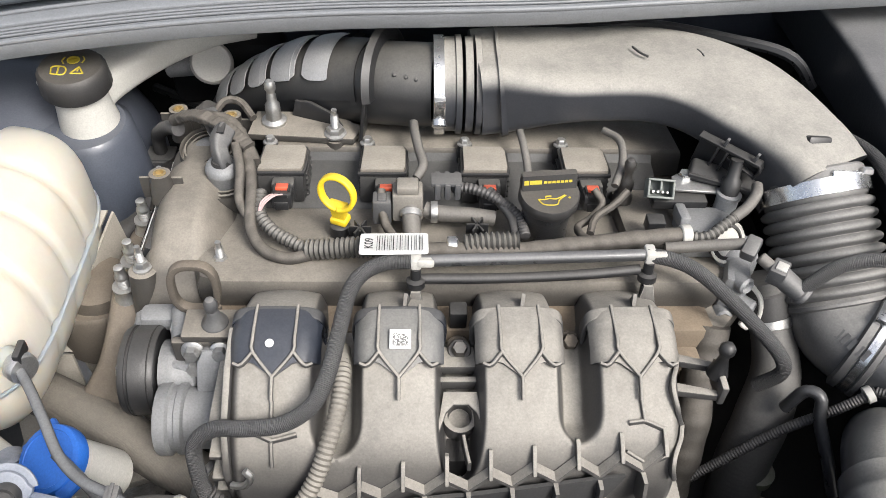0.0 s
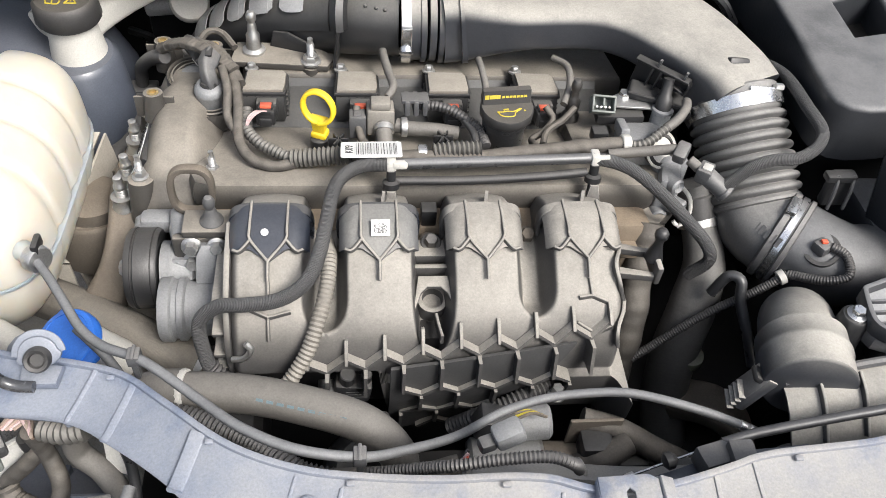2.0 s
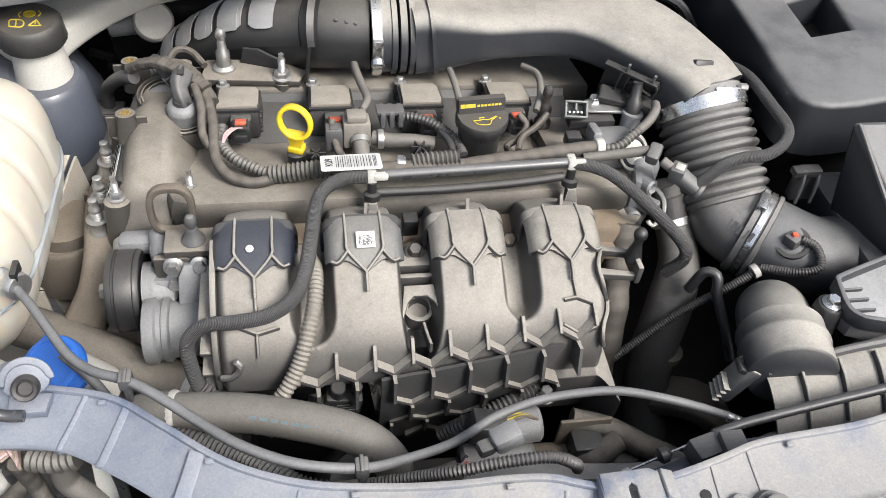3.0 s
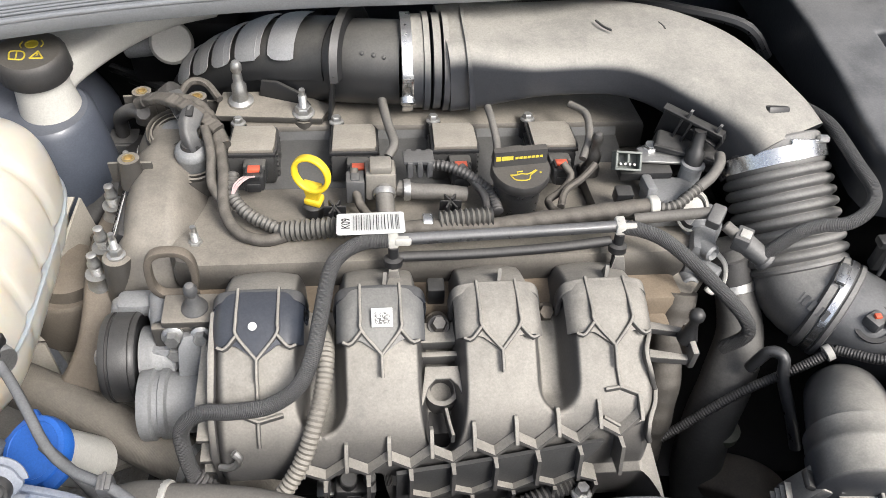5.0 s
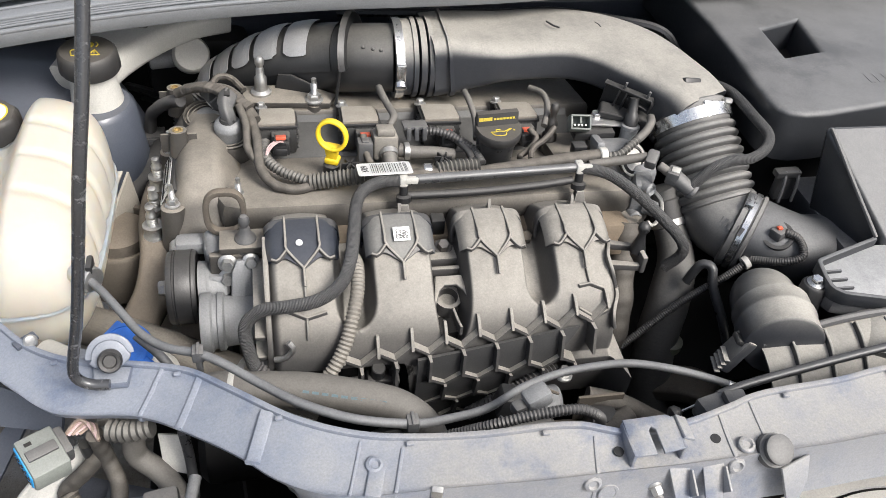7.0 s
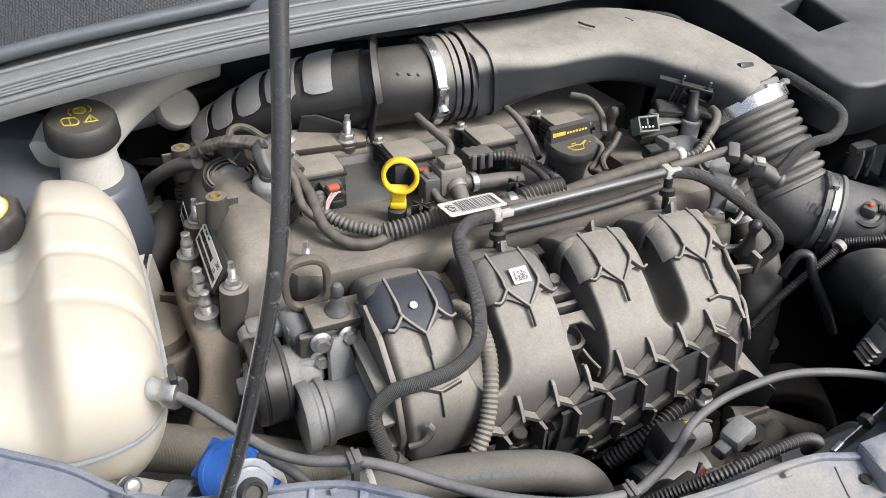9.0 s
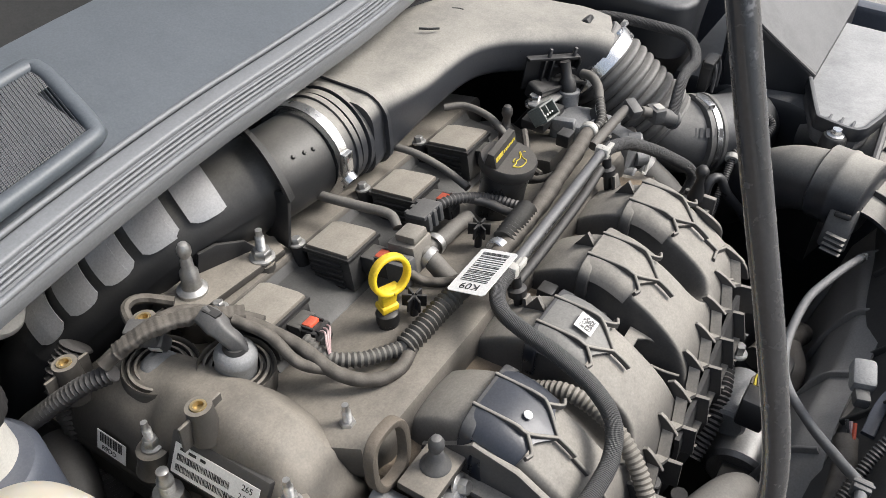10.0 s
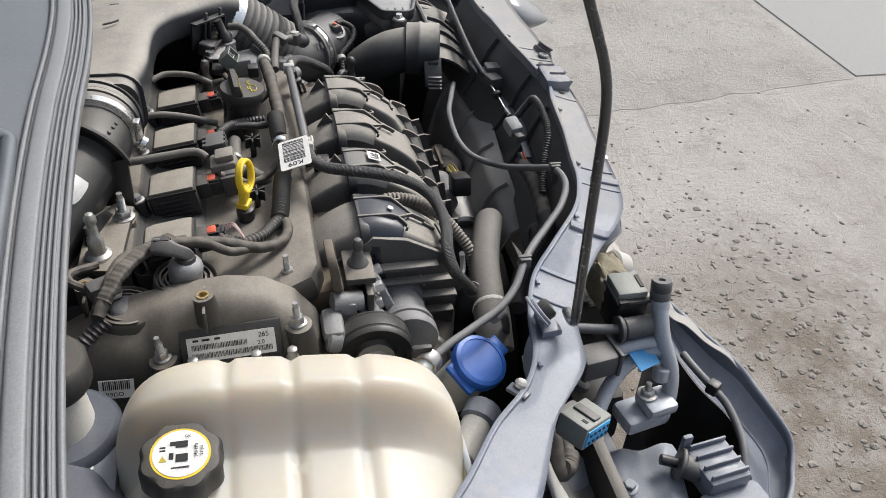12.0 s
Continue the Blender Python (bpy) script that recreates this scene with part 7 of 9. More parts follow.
strap(0.190, 0.12, 0.90, 0.0037, 0.0023, "pressed_ridge", M_BEAM, lift=0.0)
strap(0.222, 0.12, 0.74, 0.0031, 0.0023, "pressed_ridge", M_BEAM, lift=0.0)
strap(-0.177, 0.14, 0.75, 0.012, 0.005, "pressed_pad", M_BEAM, lift=0.0)
strap(-0.268, 0.12, 0.85, 0.0043, 0.0037, "pressed_ridge", M_BEAM, lift=0.0)
strap(-0.236, 0.12, 0.75, 0.0062, 0.0023, "pressed_ridge", M_BEAM, lift=0.0)
# torn dirty skirt hanging along the front edge
M_SKIRT = surface("mud_stained_paint", (0.10, 0.11, 0.125), 0.35, dust=0.5, dustcol=(0.25, 0.22, 0.17), side=0.5, wear=0.4, wearcol=(0.45, 0.46, 0.48))
SK0, SK1 = beam_u(-0.172), beam_u(-0.045)
part("skirt", sheet(lambda u, v: beam(SK0 + (SK1 - SK0) * u, 0.99) + Vector((0, 0.004 * v - 0.003 * math.sin(40 * u) * v, -0.010 * v * (1 + 0.3 * math.sin(23 * u) + 0.2 * math.sin(61 * u)))), 60, 5, 0.0015), M_SKIRT, rs, "muddy torn lower skirt")
# dark carrier panel sloping back from the beam's rear lip
cp_ = thing("carrier_panel", "dark blue-black ribbed panel behind the support beam", "panel")
CP0, CP1 = beam_u(-0.15), beam_u(0.46)
def carrier(u, v):
    p = at_x(REAR, CP0 + (CP1 - CP0) * u)
    k = step01(0.0, 0.08, u)
    return p + Vector((0, -0.001 + 0.052 * v * k, -0.010 - 0.085 * v - 0.010 * step01(0.35, 0.42, v)))
part("panel", sheet(carrier, 80, 16, 0.003), M_WALLP, cp_)
for q in (0.36, 0.52, 0.70):
    part("rib", rib([tuple(carrier(q, w) + Vector((0, 0.001, 0.001))) for w in (0.04, 0.3, 0.6, 0.95)], 0.003, 0.008), M_WALLP, cp_)
part("ledge", sweep([tuple(carrier(0.30 + 0.05 * k, 0.52) + Vector((0, 0.004, 0.003))) for k in range(10)], rrect(0.010, 0.004, 0.001, 2), 0.006), M_BODYD, cp_)
# captive nuts and screw seats
for x, y, z, d in ((-0.093, 0.150, 0.8245, (0, -0.2, 1)), (0.073, 0.1125, 0.824, (0, -1, 0.35)), (0.069, 0.107, 0.797, (0, -1, 0.2)), (0.203, 0.121, 0.840, (0, -0.2, 1)), (0.193, 0.1105, 0.829, (0, -1, 0.35))):
    part("screw_seat", lathe([(0.0075, 0), (0.0068, 0.002), (0.0045, 0.003), (0.003, 0.001)], (x, y, z), d, 18), M_BEAM, rs)
part("round_stamp", lathe([(0.009, 0), (0.0085, 0.0015), (0.0065, 0.0015), (0.006, 0.001)], (0.088, 0.1105, 0.811), (0, -1, 0.25), 24), M_BEAM, rs)
# bonnet latch plate
lp = thing("bonnet_latch_bracket", "dusty blue-grey steel bonnet latch bracket", "bracket")
w = slab([(-0.021, -0.017), (-0.003, -0.017), (-0.003, 0.004), (0.0, 0.007), (0.003, 0.004), (0.003, -0.017), (0.021, -0.015), (0.021, 0.012), (0.015, 0.016), (-0.021, 0.016)], -0.0015, 0.0015, 0.0006)
w.transform(plane((0.125, 0.133, 0.850), (1, 0.0, 0.05), (0, 1, 0.08)))
part("plate", w, M_BEAM, lp)
part("plate_wall", box((0.1045, 0.132, 0.842), (0.003, 0.032, 0.016), 0.001), M_BEAM, lp)
part("plate_wall", box((0.1465, 0.133, 0.843), (0.003, 0.030, 0.018), 0.001), M_BEAM, lp)
part("plate_flange", box((0.152, 0.136, 0.851), (0.012, 0.022, 0.003), 0.001, Matrix.Rotation(0.5, 3, "Y")), M_BEAM, lp)
for x, y, t in ((0.145, 0.112, 0.1), (0.174, 0.112, -0.1)):
    k = slab([(-0.010, 0.004), (0.008, 0.004), (0.008, -0.026), (0.002, -0.036), (-0.006, -0.028)], -0.0015, 0.0015, 0.0006)
    k.transform(plane((x, y, 0.829), (1, t, 0), (0, 0.62, 0.78)))
    box((x + 0.008, y - 0.006, 0.817), (0.002, 0.020, 0.026), 0.0006, Matrix.Rotation(0.5, 3, "X"), bm=k)
    part("guide_tongue", k, M_BEAM, lp)
part("threaded_stud", stud((0.128, 0.113, 0.811), (0.2, -1, -0.35), 0.0032, 0.018, 0.005), M_STEEL, lp)
bs_ = thing("rubber_bump_stop", "grey round rubber bump stop on the support beam", "bump stop")
part("block", lathe([(0.014, 0), (0.014, 0.006), (0.011, 0.007), (0.011, 0.0105), (0.0125, 0.012), (0.0125, 0.0135), (0.010, 0.015), (0.003, 0.0145)], (0.224, 0.117, 0.834), (0.1, -0.5, 0.8), 26), M_GREYP, bs_)
part("bracket", slab([(-0.02, 0), (0.02, 0), (0.018, -0.03), (0.0, -0.06), (-0.012, -0.04)], -0.0015, 0.0015, 0.0006, plane((0.242, 0.106, 0.832), (0.9, 0.3, 0), (0, 0.4, 0.9)) @ Matrix.Scale(0.8, 4)), M_BEAM, bs_)

wc_ = thing("wiring_clip", "small grey screw clip on the support beam", "clip")
part("foot", box((-0.377, 0.325, 0.806), (0.020, 0.010, 0.004), 0.001, Matrix.Rotation(0.7, 3, "Z")), M_BODYD, wc_)
part("screw", lathe([(0.006, 0), (0.006, 0.004), (0.004, 0.006), (0.002, 0.0055)], (-0.372, 0.322, 0.807), (0.2, -0.4, 1), 14), M_STEEL, wc_)

# ---- bonnet prop ----
prop = thing("bonnet_prop_rod", "black bent steel bonnet prop rod on a pivot", "prop rod")
part("rod", tube([(-0.298, 0.256, 0.820), (-0.312, 0.257, 0.821), (-0.322, 0.258, 0.829), (-0.322, 0.258, 0.845), (-0.308, 0.254, 0.90), (-0.293, 0.250, 0.97), (-0.283, 0.248, 1.02), (-0.276, 0.252, 1.055), (-0.268, 0.268, 1.10), (-0.258, 0.296, 1.17), (-0.243, 0.335, 1.27), (-0.2, 0.455, 1.57), (-0.165, 0.55, 1.82)], 0.0046, 16, 0.005), M_ROD, prop)
pivot = thing("prop_rod_pivot", "round dusty rubber pivot seat on the beam", "pivot")
pvm = plane((-0.300, 0.283, 0.824), (1, 0.15, 0.0), (0.05, 0.62, 0.78)) @ Matrix.Scale(0.86, 4)
part("seat", slab([(0.017 * math.cos(a) * (1.0 if math.sin(a) > 0 else 1.15), 0.012 * math.sin(a) if math.sin(a) < 0 else 0.017 * math.sin(a)) for a in [2 * math.pi * k / 28 for k in range(28)]], -0.004, 0.003, 0.0015, pvm), M_BODY, pivot)
part("lip", sweep([tuple(pvm @ Vector((0.017 * math.cos(a), 0.017 * math.sin(a), -0.002))) for a in [math.pi * k / 12 for k in range(13)]], rrect(0.010, 0.0025, 0.001, 2), 0.003, up=tuple(pvm.to_3x3() @ Vector((0, 0, 1)))), M_BODY, pivot)
part("foot", slab([(-0.314, 0.264), (-0.286, 0.264), (-0.284, 0.282), (-0.316, 0.284)], 0.803, 0.812, 0.003), M_BODY, pivot)
part("bush", lathe([(0.0100, 0.002), (0.0100, 0.008), (0.0085, 0.011), (0.006, 0.010), (0.005, 0.007), (0.003, 0.007)], pvm @ Vector((0, -0.003, 0)), pvm.to_3x3() @ Vector((0, 0, 1)), 28), M_RUBBER, pivot)

# ---- bumper ----
bu = thing("bumper_cover", "pale dusty painted bumper cover with grille gap", "bumper")
GAP = spline([(-0.16, 0.172, 0), (-0.024, 0.152, 0), (0.103, 0.138, 0), (0.274, 0.144, 0), (0.386, 0.165, 0), (0.46, 0.155, 0), (0.52, 0.135, 0)], 0.006)
def bump_line(u):
    k = u * (len(GAP) - 1)
    i = min(int(k), len(GAP) - 2)
    return GAP[i].lerp(GAP[i + 1], k - i)
def bump(u, v):
    p = bump_line(u)
    drop = 0.34 * max(0.0, v - 0.5) ** 1.3 * 2.0 + 0.012 * v
    return Vector((p.x, p.y - 0.024 - 0.050 * min(1.0, v * 1.6) ** 0.8, 0.700 - drop))
part("skin", sheet(bump, 60, 24, 0.004), M_BUMPER, bu)
def lip(a, b_, z):
    return sheet(lambda u, v: bump_line(u) + Vector((0, a + (b_ - a) * v, z)), 60, 2, 0.004)
part("upper_lip", lip(-0.003, -0.021, 0.703), M_BUMPER, bu, "pale upper lip strip")
part("rear_ledge", lip(0.004, 0.026, 0.706), M_BUMPER, bu, "dusty rear ledge")
part("gap", lip(0.008, -0.030, 0.690), M_DARK, bu, "dark gap line")
# foam absorber and torn pieces at the beam's front
fm = thing("foam_absorber", "torn yellowed foam block under the support beam", "foam block")
fb = bmesh.new()
bmesh.ops.create_icosphere(fb, subdivisions=4, radius=1.0)
for v in fb.verts:
    p = v.co.copy()
    for a in range(3):
        p[a] = math.copysign(abs(p[a]) ** 0.6, p[a])
    n = noise.noise(p * 2.3) * 0.18 + noise.noise(p * 6) * 0.07
    v.co = Vector((p.x * 0.034 * (1 + n), p.y * 0.020 * (1 + n), p.z * 0.026 * (1 + n))) + Vector((-0.168, 0.150, 0.735))
part("block", fb, M_FOAM, fm)
part("core", cyl((-0.152, 0.14, 0.745), (-0.150, 0.118, 0.738), 0.018, 0.015, seg=18, chamfer=0.003), M_WHITEP, fm)

# ---- coolant expansion tank ----
tk = thing("coolant_expansion_tank", "cream translucent plastic coolant expansion tank", "coolant tank")
def spow(x, e):
    return math.copysign(abs(x) ** e, x)
tb = bmesh.new()
NU, NV = 200, 110
grid = []
TC, TS = Vector((-0.444, 0.516, 0.772)), Vector((0.112, 0.136, 0.104))
turn = Matrix.Rotation(radians(-1), 3, "Z")
def superring(t, p):
    r = (abs(math.cos(t)) ** p + abs(math.sin(t)) ** p) ** (-1 / p)
    return math.cos(t) * r, math.sin(t) * r
for i in range(NU):
    ca_, sa_ = superring(2 * math.pi * i / NU, 4.8)
    row = []
    for j in range(1, NV):
        cp_, sp_ = superring(-math.pi / 2 + math.pi * j / NV, 3.3)
        d = Vector((ca_ * cp_, sa_ * cp_, sp_))
        y = d.y * TS.y
        gro = max(math.exp(-((y - g0) / 0.0048) ** 2) for g0 in (-0.053, 0.000, 0.050))
        x = d.x * TS.x
        gro2 = math.exp(-((x - 0.030) / 0.0055) ** 2) * (1 if d.z > 0 else 0.3)
        k = 1 - 0.034 * gro - 0.012 * gro2
        low = step01(0.0, -0.11, d.z * TS.z)
        p = Vector((x * k * (1 - 0.22 * low), y * k * (1 - 0.12 * low), d.z * TS.z * k))
        p.z += 0.012 * d.y * step01(-0.3, 0.5, d.z)
        p.z -= 0.044 * step01(0.048, 0.012, x) * step01(0.05, 0.55, d.z)
        row.append(tb.verts.new(TC + turn @ p))
    grid.append(row)
for i in range(NU):
    for j in range(NV - 2):
        tb.faces.new((grid[i][j], grid[(i + 1) % NU][j], grid[(i + 1) % NU][j + 1], grid[i][j + 1]))
tb.faces.new([grid[i][0] for i in range(NU)])
tb.faces.new([grid[i][-1] for i in range(NU)])
part("tank", tb, M_TANK, tk, smooth=70)
part("seam", sweep([tuple(TC + turn @ Vector((0.1125 * spow(math.cos(a), 0.45), 0.1365 * spow(math.sin(a), 0.45), 0.006))) for a in [2 * math.pi * k / 40 for k in range(41)]], rrect(0.006, 0.004, 0.001, 2), 0.008), M_TANK, tk)
nz = Vector((-0.343, 0.404, 0.808))
part("nozzle", lathe([(0.013, -0.02), (0.010, -0.006), (0.0085, 0.0), (0.0095, 0.012), (0.011, 0.013), (0.011, 0.017)], nz, (0.75, -0.55, 0.1), 22), M_TANK, tk)
nzb = lathe([(0.0115, 0.008), (0.0125, 0.010), (0.0125, 0.018), (0.0115, 0.020)], nz, (0.75, -0.55, 0.1), 20)
part("hose_clip", nzb, M_STEEL, tk)
part("clip_ears", box(nz + Vector((0.013, -0.003, 0.013)), (0.006, 0.018, 0.012), 0.002), M_BLACK, tk)
part("level_mark", box((-0.44, 0.39, 0.686), (0.05, 0.006, 0.006), 0.002), M_RED, tk, "red plastic strip")
tcp = tk
cc, cax = Vector((-0.442, 0.597, 0.834)), Vector((-0.10, -0.04, 1)).normalized()
part("filler_neck", lathe([(0.026, -0.02), (0.024, 0.004), (0.024, 0.012)], cc, cax, 32), M_TANK, tcp)
tcp = part("coolant_cap", lathe([(0.0275, 0.006), (0.0285, 0.009), (0.0285, 0.026), (0.026, 0.030), (0.0225, 0.031), (0.005, 0.031)], cc, cax, 56, lobes=8, depth=0.045, lobe_from=0, lobe_to=3), M_CAPB, tk, "black ribbed coolant cap")
lm = plane(cc + cax * 0.0312, (0, -1, 0), (1, 0, 0.10))
part("yellow_ring", lathe([(0.0205, 0), (0.0205, 0.0004), (0.005, 0.0004)], cc + cax * 0.031, cax, 40), M_YELLOW, tcp, "yellow label ring")
part("label", lathe([(0.0188, 0), (0.0188, 0.0007), (0.004, 0.0007)], cc + cax * 0.0311, cax, 40), M_WHITE, tcp, "white printed label")
it = [(0.001, 0.007, 0.008, 0.005), (0.001, -0.004, 0.008, 0.006), (-0.005, 0.008, 0.004, 0.003), (-0.006, -0.002, 0.003, 0.005)] + [(-0.012, 0.003, 0.004, 0.0012), (-0.012, 0.0055, 0.004, 0.0012)] + [(0.0, -0.0115, 0.012 - 0.002 * k, 0.0008) for k in range(1)]
part("pictograms", bars(it, lm @ Matrix.Translation((0, 0, 0.0010))), M_INK, tcp)
part("warning_sign", slab([(-0.0145, -0.006), (-0.009, -0.006), (-0.0118, -0.0012)], 0, 0.0004, 0, lm @ Matrix.Translation((0, 0, 0.0010))), M_YINK, tcp, smooth=0)
words("145 kPa", 0.0036, lm @ Matrix.Translation((0.0105, 0.0005, 0.0012)) @ Matrix.Rotation(radians(90), 4, "Z"), M_INK, tcp)
words("21 psi", 0.0032, lm @ Matrix.Translation((0.0142, 0.0, 0.0012)) @ Matrix.Rotation(radians(90), 4, "Z"), M_INK, tcp)
words("OK", 0.0028, lm @ Matrix.Translation((0.005, 0.013, 0.0012)), M_INK, tcp)
# sheet metal tray beside the tank
ty = thing("mount_tray", "dusty beige sheet-metal tray beside the tank", "tray")
def tray(u, v):
    """Sloping plate: u towards the front, v towards the engine."""
    right = -0.326 - 0.032 * u - 0.006 * math.sin(math.pi * u)
    return Vector((-0.425 + (right + 0.425) * v, 0.608 - 0.10 * u, 0.776 - 0.085 * u - 0.012 * step01(0.85, 1.0, u)))
part("top", sheet(tray, 16, 8, 0.003), M_MOUNT, ty)
part("wall", sheet(lambda u, v: tray(u, 1.0) + Vector((0.004 + 0.018 * v, 0.0, -0.001 - 0.15 * v)), 16, 6, 0.003), M_MOUNT, ty)
part("front_wall", sheet(lambda u, v: tray(1.0, u) + Vector((0.03 * v * u, -0.002 - 0.05 * v, -0.14 * v)), 10, 6, 0.003), M_MOUNT, ty)
part("bolt", hexbolt((-0.371, 0.553, 0.735), 0.006, 0.008, (0, -0.6, 1)), M_RUST, ty)
part("floor", slab([(-0.36, 0.38), (-0.25, 0.42), (-0.25, 0.60), (-0.36, 0.62)], 0.60, 0.61, 0.002), M_MOUNT, ty)

# ---- brake fluid reservoir ----
bf = thing("brake_fluid_reservoir", "off-white brake fluid reservoir under the cowl", "reservoir")
part("bowl", sweep([(-0.372, 0.705, 0.835), (-0.355, 0.735, 0.845), (-0.31, 0.785, 0.850), (-0.26, 0.825, 0.850), (-0.21, 0.85, 0.845)], rrect(0.075, 0.04, 0.012), 0.006, scale=lambda u, s: (1.0 - 0.35 * u, 1.0 - 0.3 * u)), M_WHITEP, bf)
part("neck", lathe([(0.030, -0.035), (0.027, -0.012), (0.026, 0.0), (0.026, 0.018)], (-0.356, 0.698, 0.848), (0, -0.05, 1), 32), M_WHITEP, bf)
bcx = Vector((-0.356, 0.697, 0.858))
bcap = part("brake_fluid_cap", lathe([(0.032, 0), (0.034, 0.003), (0.0325, 0.022), (0.029, 0.026), (0.006, 0.026)], bcx, (0, -0.05, 1), 60, lobes=24, depth=0.012, lobe_from=1, lobe_to=2), M_CAPB, bf, "black ribbed cap with yellow print")
bm_ = plane(bcx + Vector((0, -0.001, 0.0262)), (1, 0.1, 0), (-0.1, 1, 0.05))
sg = bmesh.new()
tube([(-0.016, -0.012, 0), (-0.004, -0.014, 0), (-0.004, -0.003, 0), (-0.016, -0.001, 0), (-0.016, -0.012, 0)], 0.0008, 6, 0.003, bm=sg)
tube([(-0.010, -0.013, 0), (-0.010, -0.002, 0)], 0.0008, 6, 0.003, bm=sg)
for a, b_ in (((0.002, -0.013), (0.014, -0.014)), ((0.014, -0.014), (0.009, -0.003)), ((0.009, -0.003), (0.002, -0.013)), ((0.0085, -0.006), (0.0082, -0.010))):
    tube([(*a, 0), ((a[0] + b_[0]) / 2, (a[1] + b_[1]) / 2, 0), (*b_, 0)], 0.0008, 6, 0.003, bm=sg)
lathe([(0.0062, 0), (0.0062, 0.0006), (0.0046, 0.0006), (0.0046, 0)], (0.002, 0.008, 0), (0, 0, 1), 24, sg)
for k in (-1, 1):
    tube([(0.002 + k * 0.0085, 0.013, 0), (0.002 + k * 0.0105, 0.008, 0), (0.002 + k * 0.0085, 0.003, 0)], 0.0007, 6, 0.002, bm=sg)
sg.transform(bm_)
part("warning_print", sg, M_YINK, bcap)
# dark paint on this bowl stands in for the shade below the neck
part("fluid_bowl", cyl((-0.36, 0.70, 0.70), (-0.36, 0.695, 0.815), 0.055, 0.046, seg=32, chamfer=0.006), M_BODYD, bf, "lower bowl with shade put into its dark colour")
mc = thing("master_cylinder", "grey metal master cylinder port under the reservoir", "brake cylinder")
part("port", lathe([(0.024, -0.01), (0.024, 0.012), (0.021, 0.016), (0.004, 0.016)], (-0.255, 0.825, 0.802), (0.15, -0.75, 0.55), 28), M_WHITEP, mc)
part("barrel", cyl((-0.31, 0.835, 0.79), (-0.25, 0.835, 0.797), 0.013, chamfer=0.002), M_ALU, mc)
part("union", hexbolt((-0.288, 0.885, 0.752), 0.009, 0.014, (0, -0.8, 0.6)), M_STEEL, mc)
part("body", box((-0.25, 0.90, 0.76), (0.14, 0.08, 0.09), 0.015), M_DARK, mc)
part("ring", lathe([(0.075, 0), (0.08, 0.01), (0.075, 0.02), (0.066, 0.02)], (-0.23, 0.93, 0.73), (0, -0.8, 0.6), 40), M_DARK, mc)
ca = thing("strut_bracket", "dusty black steel bracket with two square holes", "bracket")
kb2 = box((-0.320, 0.742, 0.735), (0.055, 0.025, 0.006), 0.0015)
box((-0.320, 0.729, 0.722), (0.055, 0.004, 0.028), 0.0012, bm=kb2)
box((-0.346, 0.752, 0.76), (0.004, 0.02, 0.05), 0.001, bm=kb2)
part("plate", kb2, M_GREYP, ca)
for x in (-0.332, -0.308):
    part("hole", box((x, 0.7265, 0.7235), (0.008, 0.0012, 0.007)), M_DARK, ca, "square hole", smooth=0)
single("side_coolant_pipe", tube([(-0.285, 0.74, 0.72), (-0.30, 0.70, 0.72), (-0.325, 0.665, 0.705), (-0.355, 0.635, 0.69), (-0.39, 0.62, 0.68)], 0.019, 20), M_RUBBER, "black rubber pipe running to the tank", "hose")
single("dark_side_hose", conduit([(-0.24, 0.74, 0.80), (-0.262, 0.74, 0.775), (-0.268, 0.72, 0.72), (-0.272, 0.70, 0.66)], 0.012), M_CONDUIT, "black corrugated conduit beside the dome", "conduit")

# ---- engine mount ----
em = thing("engine_mount", "dusty cast engine mount with three long studs", "engine mount")
arm = sweep([(-0.285, 0.615, 0.74), (-0.287, 0.57, 0.748), (-0.286, 0.53, 0.75), (-0.283, 0.49, 0.742), (-0.29, 0.46, 0.72), (-0.31, 0.44, 0.69)], rrect(0.04, 0.03, 0.009), 0.006, up=(0, 0, 1))
part("arm", arm, M_RUST, em)
part("cup", lathe([(0.052, -0.06), (0.052, 0.0), (0.049, 0.004), (0.045, 0.003), (0.042, -0.008), (0.035, -0.006), (0.032, 0.006), (0.02, 0.01)], (-0.333, 0.553, 0.728), (0, 0, 1), 40), M_RUST, em)
for y in (0.598, 0.543, 0.511):
    b = lathe([(0.0135, 0), (0.0135, 0.003), (0.011, 0.006), (0.010, 0.014), (0.011, 0.0155), (0.011, 0.018)], (-0.287, y, 0.757), (0, 0, 1), 20)
    part("nut", b, M_STEEL, em, "zinc flange nut")
    part("stud", lathe([(0.0062, 0.0)] + [(0.0062 if k % 2 else 0.0055, 0.018 + 0.0012 * k) for k in range(10)] + [(0.0062, 0.032), (0.0045, 0.034), (0.0045, 0.042), (0.003, 0.043)], (-0.287, y, 0.757), (0, 0, 1), 12), M_STEEL, em)
# lifting eye
le = thing("lifting_eye", "dusty flat steel engine lifting eye", "lifting eye")
part("loop", sweep([Vector((-0.207 + 0.0185 * spow(math.cos(a), 0.7), 0.464 + 0.004 * math.sin(a), 0.826 + 0.0225 * spow(math.sin(a), 0.7))) for a in [2 * math.pi * k / 28 for k in range(29)]], rrect(0.006, 0.009, 0.0015, 2), 0.004, up=(0, 1, 0), fixed=True), M_RUST, le)
part("foot", box((-0.203, 0.462, 0.785), (0.03, 0.006, 0.04), 0.002), M_RUST, le)

